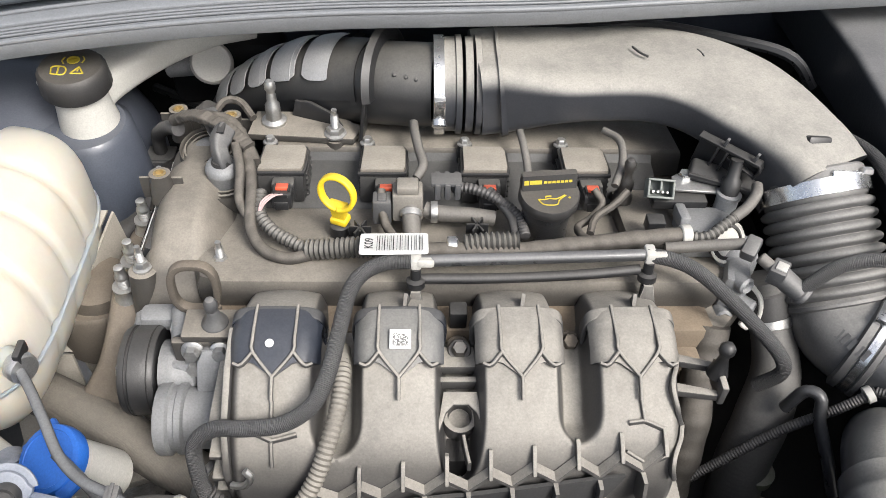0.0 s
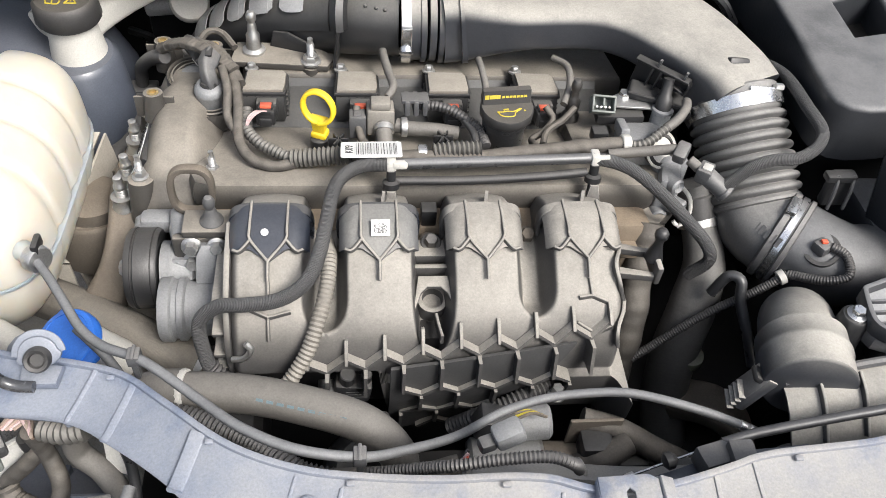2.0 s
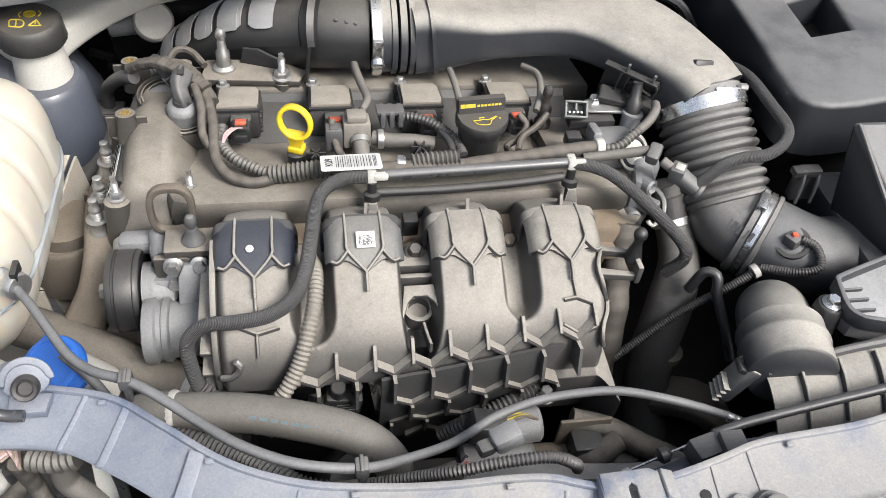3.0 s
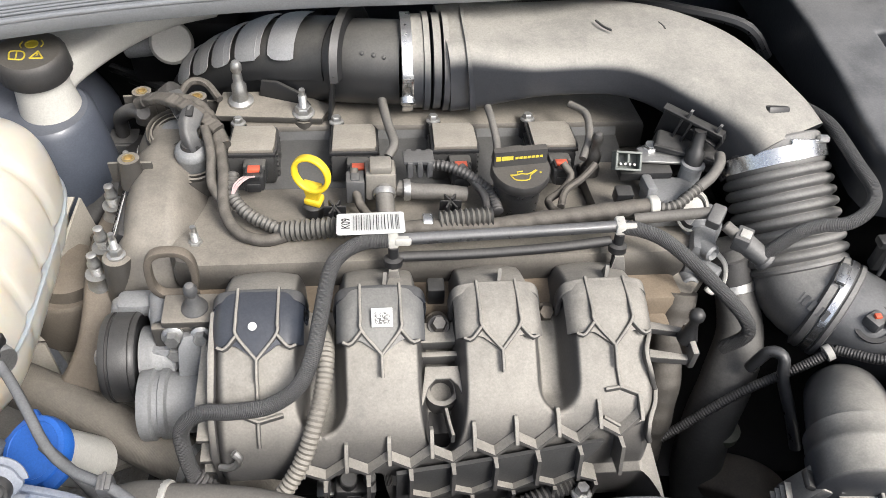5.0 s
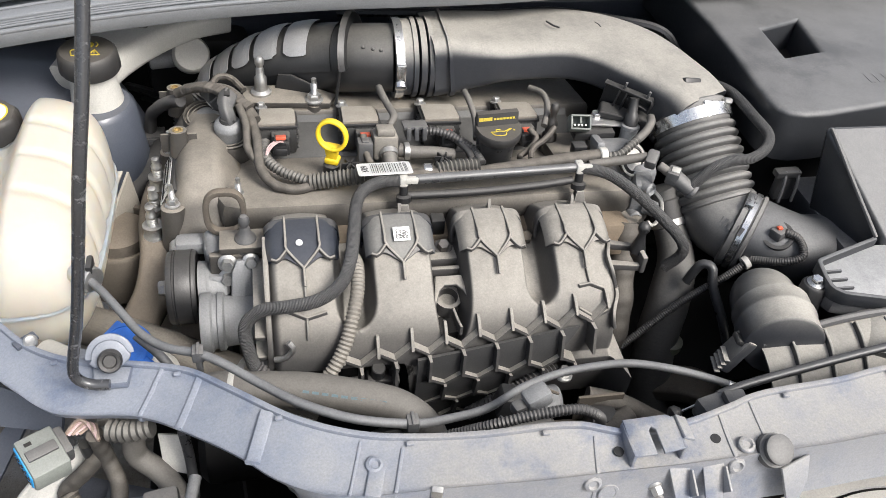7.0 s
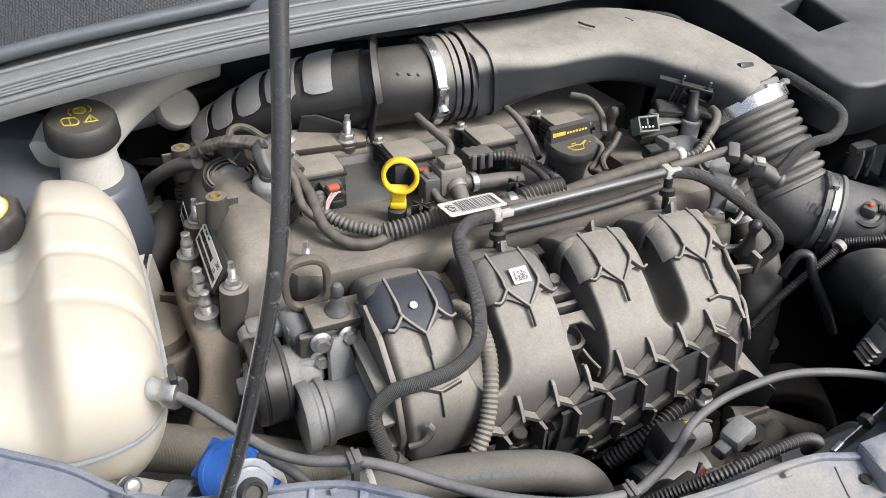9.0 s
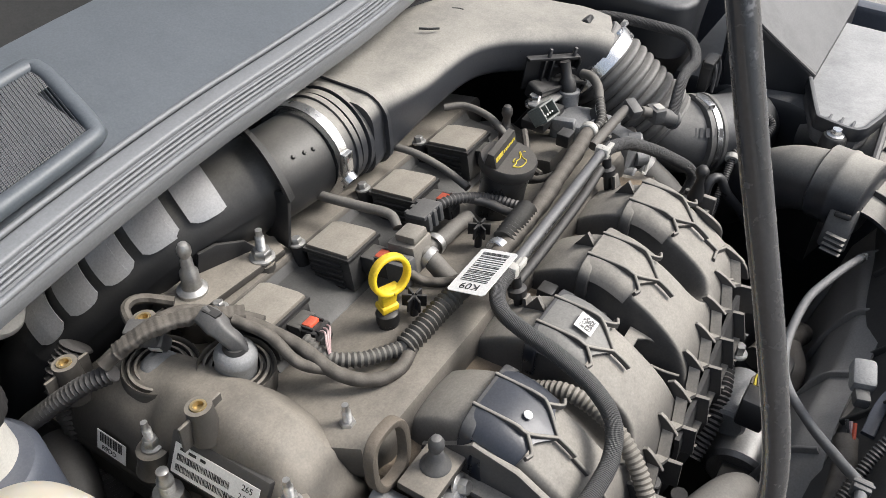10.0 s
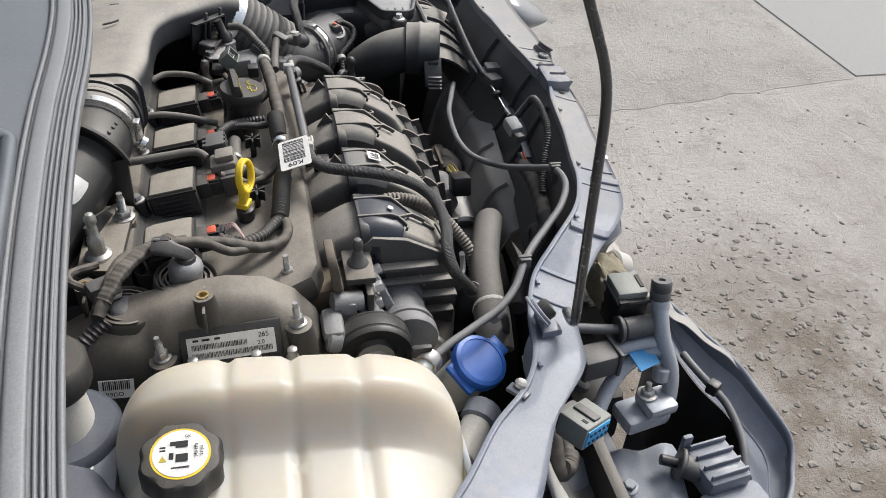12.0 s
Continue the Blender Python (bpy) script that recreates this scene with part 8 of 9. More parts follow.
# ---- idler pulley, coolant outlet, brackets ----
ip = thing("idler_pulley", "black idler pulley with steel hub bolt", "pulley")
pc = Vector((-0.262, 0.432, 0.755))
part("wheel", lathe([(0.020, -0.006), (0.022, -0.002), (0.030, -0.002), (0.031, -0.006), (0.0365, -0.006), (0.0385, -0.003), (0.0385, 0.001), (0.0375, 0.002), (0.0385, 0.003), (0.0385, 0.020), (0.0365, 0.023), (0.020, 0.022)], pc, (1, 0, 0), 56), M_BLACK, ip)
for x_ in (0.0005, 0.0185):
    part("groove", lathe([(0.0386, -0.0007), (0.0389, 0.0), (0.0386, 0.0007)], pc + Vector((x_, 0, 0)), (1, 0, 0), 56), M_DARK, ip, "dark groove")
part("hub", lathe([(0.019, -0.008), (0.019, -0.003), (0.021, 0.0)], pc, (1, 0, 0), 40), M_STEEL, ip)
part("hub_bolt", hexbolt(pc - Vector((0.007, 0, 0)), 0.008, 0.010, (-1, 0, 0)), M_STEEL, ip)
part("carrier", lathe([(0.026, 0.024), (0.026, 0.032), (0.022, 0.036), (0.02, 0.05)], pc, (1, 0, 0), 28), M_ALU, ip)
part("carrier_hex", lathe([(0.02, 0.035), (0.02, 0.052), (0.017, 0.055)], pc + Vector((0, 0, 0.004)), (1, 0, 0), 6), M_ALU, ip)
ou = thing("coolant_outlet", "cast aluminium coolant outlet housing", "housing")
oc = Vector((-0.236, 0.392, 0.742))
part("flange", lathe([(0.030, 0), (0.031, 0.002), (0.031, 0.010), (0.028, 0.012), (0.028, 0.016), (0.030, 0.017), (0.030, 0.022), (0.027, 0.024)], oc, (1, 0, 0), 36), M_ALU, ou)
part("barrel", lathe([(0.027, 0.02), (0.0255, 0.03), (0.0255, 0.056), (0.028, 0.058), (0.028, 0.066)], oc, (1, 0, 0), 36), M_ALU, ou)
lg = slab([(-0.014, 0), (0.014, 0), (0.010, 0.035), (0.004, 0.046), (-0.004, 0.046), (-0.010, 0.035)], -0.005, 0.005, 0.002)
lg.transform(plane((-0.192, 0.405, 0.755), (1, 0.1, 0), (0.15, 0.45, 1)))
part("lug", lg, M_ALU, ou)
part("lug_bolt", hexbolt((-0.184, 0.422, 0.795), 0.006, 0.009, (0.1, -1, 0.4)), M_STEEL, ou)
for y, z in ((0.37, 0.712), (0.368, 0.768)):
    part("bolt", hexbolt((-0.172, y, z), 0.005, 0.008, (0, -1, 0.3)), M_STEEL, ou)
ak = thing("alternator_bracket", "grey cast bracket with bolts below the dome", "bracket")
b = box((-0.242, 0.470, 0.780), (0.040, 0.022, 0.018), 0.007)
cyl((-0.256, 0.462, 0.772), (-0.256, 0.478, 0.776), 0.012, chamfer=0.003, bm=b)
box((-0.222, 0.455, 0.772), (0.018, 0.022, 0.045), 0.004, bm=b)
part("casting", b, M_ALU, ak)
part("tube_end", lathe([(0.0105, 0), (0.0105, 0.03), (0.006, 0.031), (0.0055, 0.024)], (-0.222, 0.468, 0.792), (0.15, -1, -0.15), 20), M_ALU, ak)
part("lower_plate", box((-0.195, 0.43, 0.77), (0.06, 0.008, 0.06), 0.003), M_COVER, ak)
for c in ((-0.207, 0.425, 0.792), (-0.208, 0.425, 0.772)):
    part("bolt", hexbolt(c, 0.0065, 0.01, (0, -1, 0.3)), M_STEEL, ak)
part("web", box((-0.222, 0.435, 0.74), (0.006, 0.03, 0.07), 0.002), M_ALU, ak)
single("alternator", cyl((-0.25, 0.36, 0.60), (-0.15, 0.36, 0.60), 0.055, seg=36, chamfer=0.008), M_DARK, "dark alternator low beside the engine", "alternator")

# ---- washer filler ----
wf = thing("washer_filler", "bright blue washer filler cap on a white neck", "washer filler")
wc, wax = Vector((-0.302, 0.338, 0.768)), Vector((-0.35, -0.35, 1)).normalized()
part("cap", lathe([(0.027, -0.006), (0.0275, -0.002), (0.0275, 0.003), (0.0265, 0.006), (0.0225, 0.007), (0.022, 0.0062), (0.004, 0.0062)], wc, wax, 40), M_BLUE, wf, "blue plastic snap cap")
tabm = plane(wc, (0.6, -0.75, 0), (0.7, 0.7, 0.5))
part("cap_tab", box((0.028, 0, 0), (0.016, 0.022, 0.006), 0.002, None), M_BLUE, wf, m=tabm)
part("hinge", box((-0.026, 0, -0.002), (0.012, 0.034, 0.006), 0.002, None), M_BLUE, wf, m=tabm)
part("neck", lathe([(0.022, -0.07), (0.022, -0.01), (0.024, -0.008), (0.024, -0.004)], wc, wax, 28), M_WHITEP, wf)
part("catch", box(wc + Vector((0.03, -0.018, -0.012)), (0.008, 0.006, 0.02), 0.0015), M_WHITEP, wf)
vl = thing("hose_valve", "grey plastic hose valve behind the washer filler", "valve")
part("body", cyl((-0.385, 0.375, 0.735), (-0.345, 0.345, 0.742), 0.014, chamfer=0.003), M_WHITEP, vl)
part("collar", cyl((-0.352, 0.35, 0.74), (-0.335, 0.338, 0.744), 0.018, chamfer=0.003, seg=12), M_BODY, vl)
part("end", cyl((-0.415, 0.395, 0.73), (-0.385, 0.375, 0.735), 0.010, chamfer=0.002), M_RUST, vl)

# ---- headlamp opening at the car's corner: refrigerant pipe, plug, brackets, wing edge ----
ac = thing("refrigerant_pipe", "bent aluminium refrigerant pipe with black service cap", "pipe")
part("pipe", tube([(-0.289, 0.111, 0.655), (-0.285, 0.109, 0.668), (-0.280, 0.109, 0.685), (-0.274, 0.111, 0.70), (-0.262, 0.119, 0.725), (-0.252, 0.121, 0.742), (-0.240, 0.120, 0.758), (-0.236, 0.120, 0.768)], 0.0088, 16), M_PIPEALU, ac)
part("neck", cyl((-0.242, 0.120, 0.752), (-0.236, 0.120, 0.765), 0.0102, chamfer=0.002), M_PIPEALU, ac)
part("service_cap", lathe([(0.0095, 0), (0.0112, 0.002), (0.0112, 0.010), (0.0105, 0.011), (0.0112, 0.012), (0.0112, 0.021), (0.0098, 0.0235), (0.004, 0.0235), (0.003, 0.021)], (-0.236, 0.120, 0.762), (0.25, 0.0, 1), 24), M_GREYP, ac, "dusty black service port cap")
part("block", box((-0.293, 0.127, 0.664), (0.034, 0.036, 0.014), 0.004, Matrix.Rotation(0.2, 3, "Z")), M_PIPEALU, ac)
part("block_lower", box((-0.290, 0.140, 0.646), (0.038, 0.056, 0.020), 0.006, Matrix.Rotation(0.2, 3, "Z")), M_PIPEALU, ac)
part("block_nut", hexbolt((-0.287, 0.137, 0.672), 0.0075, 0.007), M_STEEL, ac)
part("block_stud", cyl((-0.287, 0.137, 0.674), (-0.285, 0.137, 0.688), 0.0035, chamfer=0.001), M_STEEL, ac)
part("branch", tube([(-0.264, 0.118, 0.715), (-0.26, 0.135, 0.708), (-0.268, 0.165, 0.692), (-0.295, 0.195, 0.665), (-0.33, 0.205, 0.635)], 0.0085, 14), M_PIPEALU, ac)
part("branch", tube([(-0.258, 0.120, 0.722), (-0.256, 0.15, 0.718), (-0.260, 0.185, 0.714)], 0.0075, 14), M_PIPEALU, ac)
part("union", cyl((-0.275, 0.120, 0.70), (-0.279, 0.121, 0.683), 0.0095, chamfer=0.002), M_PIPEALU, ac)
part("sensor", box((-0.266, 0.195, 0.712), (0.030, 0.042, 0.028), 0.004, Matrix.Rotation(0.15, 3, "Z")), M_GREYP, ac, "grey-black sensor plug")
part("sensor_lip", box((-0.263, 0.175, 0.713), (0.034, 0.005, 0.032), 0.002, Matrix.Rotation(0.15, 3, "Z")), M_GREYP, ac)
part("tag", box((-0.268, 0.142, 0.712), (0.028, 0.026, 0.002), 0.0, Matrix.Rotation(-0.35, 3, "Y") @ Matrix.Rotation(0.3, 3, "Z")), M_BLUE2, ac, "light blue paper tag")
hk = thing("headlamp_housing_back", "dusty blue-grey back of the headlamp housing", "headlamp housing")
part("shell", slab([(-0.44, 0.20), (-0.425, 0.31), (-0.36, 0.325), (-0.29, 0.30), (-0.25, 0.235), (-0.26, 0.16), (-0.40, 0.15)], 0.56, 0.60, 0.012), M_BODYD, hk)
for k in range(3):
    part("rib", box((-0.395 + 0.05 * k, 0.245, 0.602), (0.005, 0.13, 0.014), 0.001, Matrix.Rotation(-0.15, 3, "Z")), M_BODYD, hk)
part("bulb_cap", lathe([(0.028, 0), (0.028, 0.012), (0.024, 0.016), (0.010, 0.016)], (-0.345, 0.235, 0.60), (0, -0.2, 1), 28), M_GREYP, hk, "round grey bulb cap")
hpl = thing("headlamp_plug", "grey plug with bright blue pin face", "connector")
hm3 = Matrix.Translation((-0.366, 0.250, 0.737)) @ Matrix.Rotation(0.55, 4, "Z") @ Matrix.Rotation(0.2, 4, "X") @ Matrix.Rotation(0.05, 4, "Y") @ Matrix.Scale(0.85, 4)
part("shell", box((0, 0, 0), (0.038, 0.048, 0.030), 0.003), M_PALE, hpl, m=hm3)
part("collar", box((0.021, 0.004, 0), (0.014, 0.034, 0.024), 0.004), M_GREYP, hpl, m=hm3)
part("latch", box((0, 0, 0.016), (0.03, 0.012, 0.004), 0.001), M_GREYP, hpl, m=hm3)
part("slot", box((-0.008, 0.014, 0.0152), (0.007, 0.004, 0.001)), M_DARK, hpl, m=hm3, smooth=0)
part("pin_face", box((-0.0185, 0, 0), (0.004, 0.042, 0.022), 0.0018), M_BLUE2, hpl, "bright blue pin face", m=hm3)
for k in range(10):
    part("pin", cyl((-0.0215, -0.016 + 0.008 * (k // 2), -0.005 + 0.01 * (k % 2)), (-0.0195, -0.016 + 0.008 * (k // 2), -0.005 + 0.01 * (k % 2)), 0.002, seg=8), M_INK, hpl, m=hm3)
M_COPPER = surface("pink_copper_wire", (0.30, 0.21, 0.165), 0.5, dust=0.5)
for k in range(5):
    part("wire", tube([(-0.350 + 0.003 * k, 0.268, 0.742), (-0.338 + 0.003 * k, 0.276, 0.752 - 0.002 * k), (-0.328 + 0.002 * k, 0.270 - 0.003 * k, 0.748), (-0.322, 0.262, 0.738)], 0.0017, 6, 0.003), (M_COPPER, M_WIRE, M_COPPER, M_WIRE, M_COPPER)[k], hpl)
lh = thing("headlamp_loom", "looping dusty taped headlamp wiring loom", "wiring harness")
part("loop", tube([(-0.325, 0.266, 0.742), (-0.321, 0.267, 0.705), (-0.313, 0.253, 0.680), (-0.318, 0.242, 0.662), (-0.338, 0.243, 0.655), (-0.357, 0.251, 0.655), (-0.363, 0.262, 0.665), (-0.342, 0.264, 0.690), (-0.324, 0.270, 0.710)], 0.0078, 14), M_TAPE, lh)
part("tape_wrap", tube([(-0.339, 0.241, 0.657), (-0.355, 0.249, 0.658), (-0.362, 0.258, 0.667)], 0.0095, 14, 0.003, scale=lambda u, s: 1 + 0.08 * math.sin(s * 900)), M_TAPE, lh)
part("short_branch", tube([(-0.337, 0.274, 0.720), (-0.336, 0.273, 0.710), (-0.334, 0.273, 0.700)], 0.007, 12), M_BLACK, lh)
part("thick_branch", tube([(-0.295, 0.271, 0.735), (-0.295, 0.267, 0.705), (-0.277, 0.257, 0.690), (-0.261, 0.240, 0.680), (-0.254, 0.227, 0.660), (-0.257, 0.218, 0.620)], 0.0105, 16), M_HOSE, lh)
part("thin_branch", tube([(-0.247, 0.247, 0.760), (-0.245, 0.244, 0.720), (-0.244, 0.230, 0.690), (-0.247, 0.210, 0.665)], 0.0048, 10), M_CABLE, lh)
part("ring_end", lathe([(0.012, 0), (0.012, 0.006), (0.009, 0.008), (0.004, 0.008), (0.003, 0.004)], (-0.251, 0.201, 0.660), (0, -0.5, 1), 22), M_GREYP, lh)
part("collar", conduit([(-0.310, 0.260, 0.755), (-0.299, 0.256, 0.757), (-0.288, 0.253, 0.760), (-0.272, 0.252, 0.765)], 0.0095, 0.006, 0.10), M_CONDUIT_T, lh, "short corrugated sleeve")
# pale moulded liner and its tab below the beam
ll = thing("headlamp_liner", "white moulded plastic headlamp liner below the beam", "liner")
EL, ER = [(-0.341, 0.283, 0.710), (-0.396, 0.275, 0.665), (-0.425, 0.247, 0.630)], [(-0.331, 0.278, 0.690), (-0.365, 0.262, 0.655), (-0.396, 0.242, 0.625)]
def liner(u, v):
    q = [Vector(a).lerp(Vector(b_), v) for a, b_ in zip(EL, ER)]
    p = q[0] * (1 - u) * (1 - 2 * u) + q[1] * 4 * u * (1 - u) + q[2] * u * (2 * u - 1)
    return p + Vector((0, 0, 0.006 * math.sin(math.pi * v)))
part("skin", sheet(liner, 16, 8, 0.003), M_WHITEP, ll)
part("flange", tube([tuple(liner(k / 8, 0) + Vector((0, 0, -0.002))) for k in range(9)], 0.003, 8), M_WHITEP, ll)
TQ = [(-0.275, 0.276, 0.720), (-0.253, 0.272, 0.720), (-0.251, 0.250, 0.690), (-0.272, 0.258, 0.690)]
part("tab", sheet(lambda u, v: Vector(TQ[0]).lerp(Vector(TQ[1]), u).lerp(Vector(TQ[3]).lerp(Vector(TQ[2]), u), v), 4, 6, 0.003), M_WHITEP, ll)
ebx = thing("relay_box", "black plastic relay box beside the refrigerant pipe", "relay box")
part("box", box((-0.2120, 0.1470, 0.7360), (0.040, 0.036, 0.050), 0.003), M_BLACK, ebx)
part("rim", box((-0.2120, 0.1470, 0.7580), (0.043, 0.039, 0.004), 0.001), M_GREYP, ebx)
part("top", box((-0.2110, 0.1480, 0.7645), (0.037, 0.034, 0.009), 0.0025), M_PALE, ebx, "pale dusty lid")
part("slot", box((-0.2110, 0.1350, 0.7695), (0.020, 0.004, 0.0015)), M_DARK, ebx, smooth=0)
part("slot", box((-0.2330, 0.1600, 0.7580), (0.006, 0.010, 0.008)), M_DARK, ebx, smooth=0)
part("plug", cyl((-0.247, 0.163, 0.735), (-0.245, 0.127, 0.735), 0.012, chamfer=0.003), M_GREYP, ebx)
part("plug_flange", cyl((-0.247, 0.168, 0.735), (-0.247, 0.163, 0.735), 0.015, chamfer=0.001), M_GREYP, ebx)
part("lead", tube([(-0.238, 0.215, 0.736), (-0.242, 0.19, 0.735), (-0.247, 0.163, 0.735)], 0.0055, 10), M_GREYH, ebx)
wn_ = thing("front_wing", "dark blue-grey painted wing and bumper corner edge", "car wing")
WING_OUT = [(-0.077, -0.003, 0.60), (-0.099, -0.02, 0.59), (-0.167, -0.062, 0.57), (-0.202, -0.081, 0.55), (-0.243, -0.107, 0.52), (-0.262, -0.114, 0.50), (-0.287, -0.103, 0.49), (-0.327, -0.076, 0.487), (-0.43, 0.03, 0.49)]
WING_IN = [(-0.085, 0.012, 0.606), (-0.125, 0.030, 0.612), (-0.171, 0.037, 0.61), (-0.231, 0.029, 0.605), (-0.27, 0.009, 0.595), (-0.30, 0.007, 0.592), (-0.321, 0.012, 0.588), (-0.368, 0.024, 0.57), (-0.44, 0.10, 0.56)]
def rail(pts, u):
    k = u * (len(pts) - 1)
    i = min(int(k), len(pts) - 2)
    f = k - i
    p0, p1, p2, p3 = (Vector(pts[min(max(j, 0), len(pts) - 1)]) for j in (i - 1, i, i + 1, i + 2))
    return 0.5 * (2 * p1 + (p2 - p0) * f + (2 * p0 - 5 * p1 + 4 * p2 - p3) * f * f + (3 * p1 - p0 - 3 * p2 + p3) * f ** 3)
def wing(u, v):
    a, c = rail(WING_OUT, u), rail(WING_IN, u)
    deep = 0.045 * min(1.0, (a - c).length / 0.09)
    return a.lerp(c, v) - Vector((0, 0, deep * math.sin(math.pi * v ** 0.6)))
part("inner_skin", sheet(wing, 60, 20, 0.003), M_BODY, wn_)
part("fold_line", tube([tuple(wing(k / 40, 0.3) + Vector((0, 0, 0.001))) for k in range(38)], 0.0016, 8, 0.008), M_BODY, wn_)
part("edge", tube([tuple(wing(k / 40, 0)) for k in range(41)], 0.0035, 10, 0.008), M_BODY, wn_)
part("outer_skin", sheet(lambda u, v: wing(u, 0) + Vector((-0.005 * v, 0.012 * math.sin(1.5 * v), -0.40 * v)), 40, 10, 0.003), M_BODYD, wn_)
part("liner", sheet(lambda u, v: wing(u, 1.0) + Vector((-0.03 * v, 0.02 * v, -0.14 * v)), 40, 8, 0.003), M_DARK, wn_, "black inner liner")
part("torn_lip", sheet(lambda u, v: wing(0.03 + 0.28 * u, 0.0) + Vector((0.004 - 0.020 * v * (1 - u), 0.004 + 0.016 * v * (1 - u), 0.004 + 0.002 * math.sin(u * 19))), 16, 3, 0.0015), M_BUMPER, wn_, "pale torn lip strip")
part("cable", tube([(-0.199, 0.043, 0.632), (-0.222, 0.038, 0.63), (-0.248, 0.026, 0.622), (-0.27, 0.015, 0.613), (-0.301, 0.013, 0.603), (-0.326, 0.018, 0.596), (-0.36, 0.03, 0.575)], 0.0048, 12), M_GREYH, wn_)
part("cable_clip", box((-0.25, 0.026, 0.624), (0.014, 0.014, 0.016), 0.002, Matrix.Rotation(0.6, 3, "Z")), M_BLACK, wn_)
hb_ = thing("headlamp_bracket", "pale blue-grey plastic headlamp bracket with screws", "bracket")
FQ = [(-0.313, 0.228, 0.615), (-0.303, 0.097, 0.600), (-0.414, 0.115, 0.580), (-0.381, 0.262, 0.600)]
def lamp_floor(u, v):
    p = Vector(FQ[0]).lerp(Vector(FQ[1]), u).lerp(Vector(FQ[3]).lerp(Vector(FQ[2]), u), v)
    return p + Vector((0, 0, 0.004 * math.sin(u * 16) + 0.008 * step01(0.0, 0.12, v)))
part("floor", sheet(lamp_floor, 40, 16, 0.003), M_BODY, hb_)
part("screw", hexbolt((-0.358, 0.175, 0.612), 0.007, 0.007), M_BODY, hb_)
ARM = Vector((-0.354, 0.074, 0.615))
am = Matrix.Translation(ARM) @ Matrix.Rotation(radians(8), 4, "Z")
part("arm", box((0, 0, 0), (0.055, 0.052, 0.03), 0.005, None), M_BODY, hb_, m=am)
for k in range(4):
    part("arm_rib", box((-0.02 + 0.014 * k, 0, 0.017), (0.003, 0.046, 0.008), 0.001), M_BODY, hb_, m=am)
part("arm_web", box((0.028, 0.024, 0.006), (0.006, 0.012, 0.05), 0.002), M_BODY, hb_, m=am)
part("arm_foot", box((-0.05, -0.002, -0.012), (0.06, 0.075, 0.02), 0.008), M_BODY, hb_, m=am)
part("sensor_body", cyl((-0.357, 0.092, 0.615), (-0.345, 0.111, 0.620), 0.013, chamfer=0.003), M_GREYP, hb_)
part("sensor_flange", cyl((-0.346, 0.111, 0.620), (-0.344, 0.115, 0.621), 0.018, chamfer=0.001), M_GREYP, hb_)
part("sensor_tip", cyl((-0.343, 0.114, 0.620), (-0.336, 0.132, 0.622), 0.006, chamfer=0.001), M_BLACK, hb_)
for c, s in (((-0.30, 0.205, 0.54), (0.12, 0.10, 0.06)), ((-0.20, 0.17, 0.60), (0.12, 0.06, 0.08))):
    part("lower_housing", box(c, s, 0.012), M_DARK, hb_)
GQ = [(-0.315, 0.249, 0.660), (-0.269, 0.248, 0.660), (-0.269, 0.243, 0.650), (-0.315, 0.243, 0.650)]
part("ledge", sheet(lambda u, v: Vector(GQ[0]).lerp(Vector(GQ[1]), u).lerp(Vector(GQ[3]).lerp(Vector(GQ[2]), u), v), 4, 3, 0.004), M_BODY, hb_)
KQ = [(-0.272, 0.244, 0.670), (-0.262, 0.242, 0.670), (-0.261, 0.224, 0.630), (-0.274, 0.223, 0.630)]
part("upright", sheet(lambda u, v: Vector(KQ[0]).lerp(Vector(KQ[1]), u).lerp(Vector(KQ[3]).lerp(Vector(KQ[2]), u), v), 3, 4, 0.005), M_BODY, hb_)
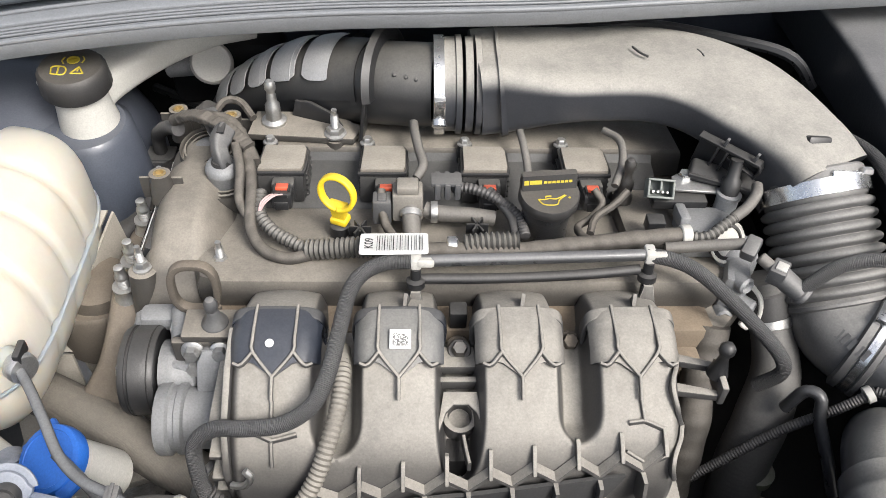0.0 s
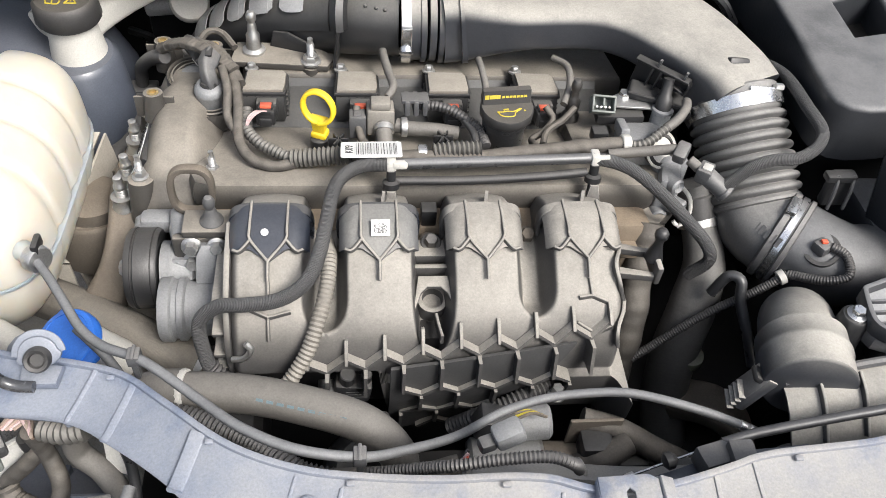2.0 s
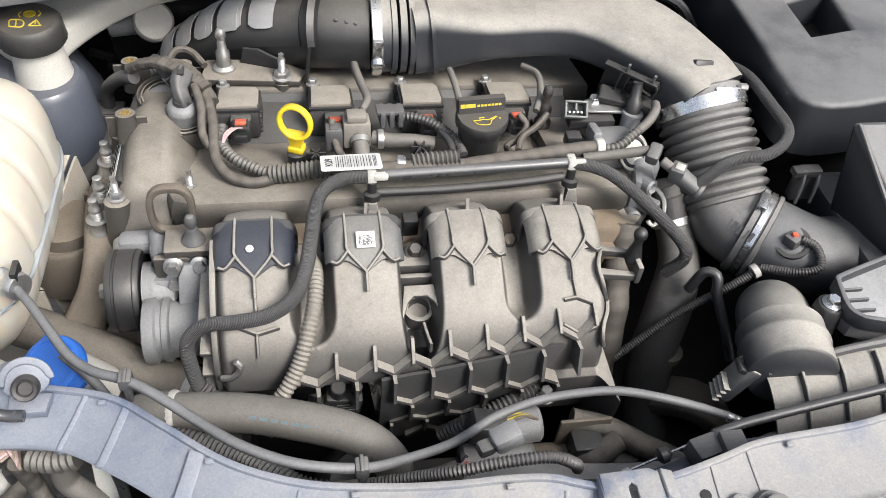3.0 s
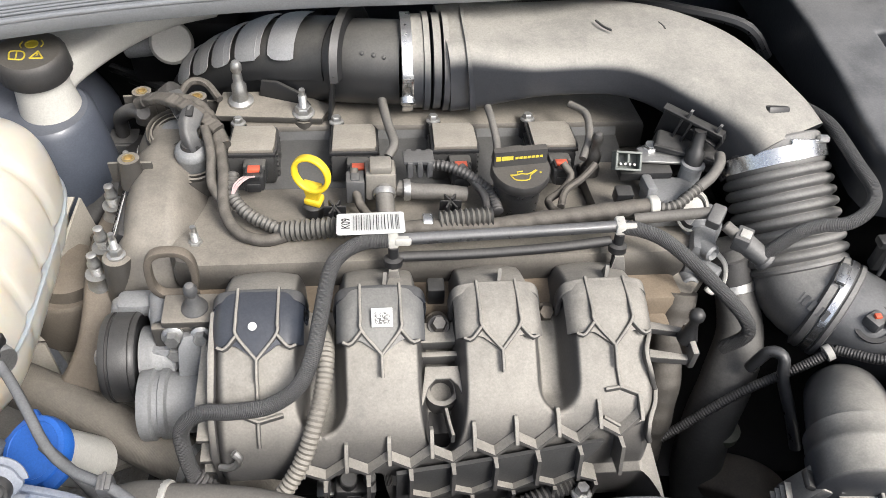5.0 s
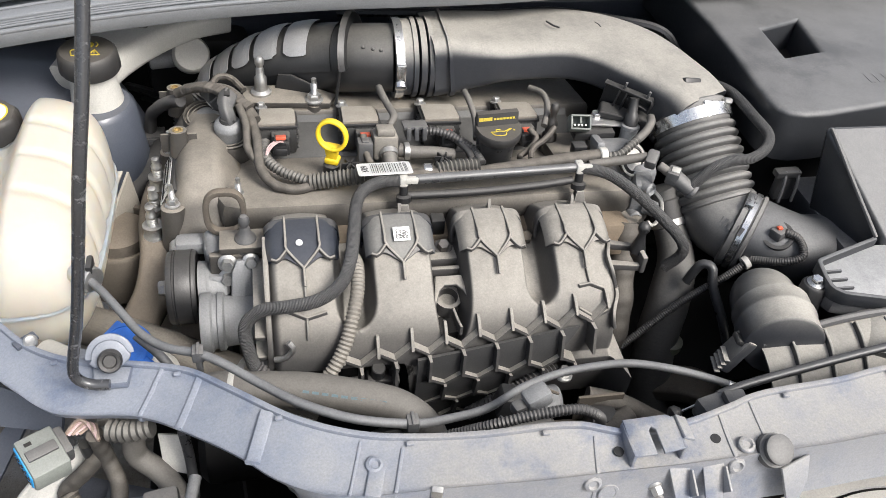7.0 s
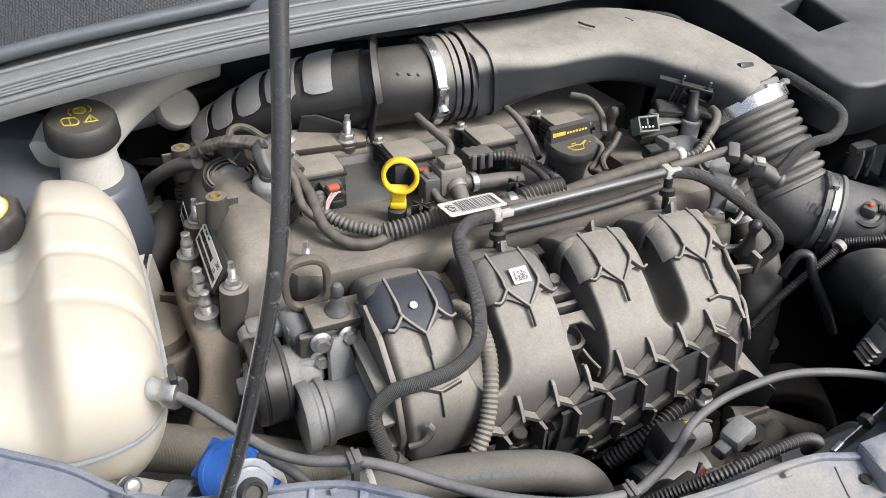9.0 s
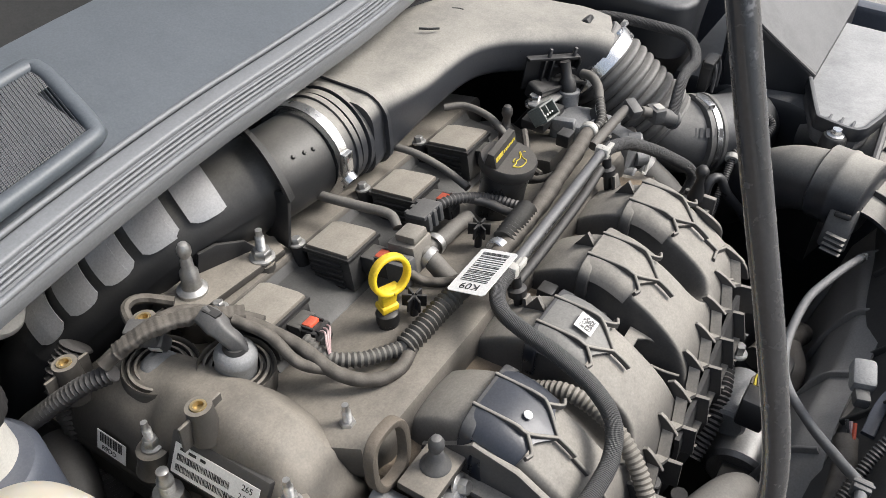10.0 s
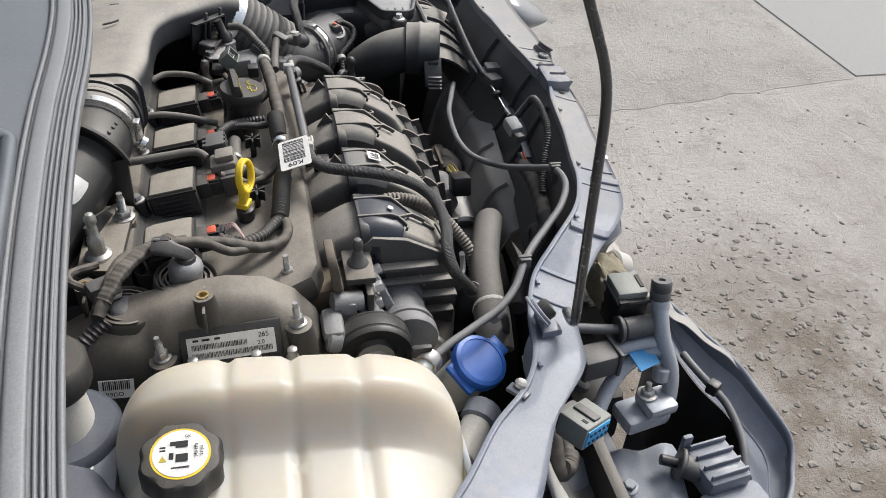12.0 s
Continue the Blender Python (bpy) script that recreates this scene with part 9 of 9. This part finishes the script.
# dark panels of the wing's inside
iw = thing("inner_wing_brace", "dark blue-grey folded inner wing braces", "brace")
for n_, q in enumerate(([(-0.459, 0.355, 0.740), (-0.356, 0.300, 0.740), (-0.360, 0.288, 0.720), (-0.469, 0.329, 0.700)], [(-0.438, 0.368, 0.640), (-0.421, 0.358, 0.640), (-0.451, 0.317, 0.600), (-0.483, 0.324, 0.600)], [(-0.526, 0.360, 0.550), (-0.468, 0.369, 0.550), (-0.487, 0.312, 0.500), (-0.538, 0.323, 0.500)], [(-0.517, 0.425, 0.600), (-0.468, 0.412, 0.600), (-0.482, 0.354, 0.580), (-0.515, 0.361, 0.580)])):
    part("fold", sheet(lambda u, v: Vector(q[0]).lerp(Vector(q[1]), u).lerp(Vector(q[3]).lerp(Vector(q[2]), u), v), 4, 4, 0.004), M_BODYD, iw)
be = thing("bumper_end", "pale dusty bumper corner beside the support beam", "bumper")
def corner_at(u, v):
    a = math.pi * (0.05 + 0.75 * v)
    return Vector((-0.02 - 0.13 * u, 0.098 - 0.012 * u - 0.026 * math.sin(a), 0.665 - 0.012 * u + 0.030 * math.cos(a)))
part("skin", sheet(corner_at, 16, 12, 0.004), M_BUMPER, be)
part("edge", tube([tuple(corner_at(k / 8, 0.0)) for k in range(9)], 0.003, 8, 0.006), M_BUMPER, be)

# ---- far front corner: lamp and support end ----
fl = thing("headlamp", "clear headlamp at the far front corner", "headlamp")
lb_ = bmesh.new()
bmesh.ops.create_uvsphere(lb_, u_segments=32, v_segments=20, radius=1.0)
for v in lb_.verts:
    k = 1 - 0.55 * max(0.0, -v.co.y) ** 1.5
    v.co = Vector((0.73, 0.005, 0.70)) + Vector((v.co.x * 0.075 * k, v.co.y * 0.085, v.co.z * 0.035 * k + v.co.y * 0.03))
part("lens", lb_, M_LENS, fl, "clear curved lens")
part("housing", box((0.70, 0.065, 0.71), (0.16, 0.08, 0.08), 0.02), M_BLACK, fl)
for k in range(3):
    part("adjuster", lathe([(0.02, 0), (0.022, 0.01), (0.015, 0.02)], (0.64 + 0.04 * k, 0.085 - 0.01 * k, 0.748), (0, 0, 1), 18), M_BLACK, fl)
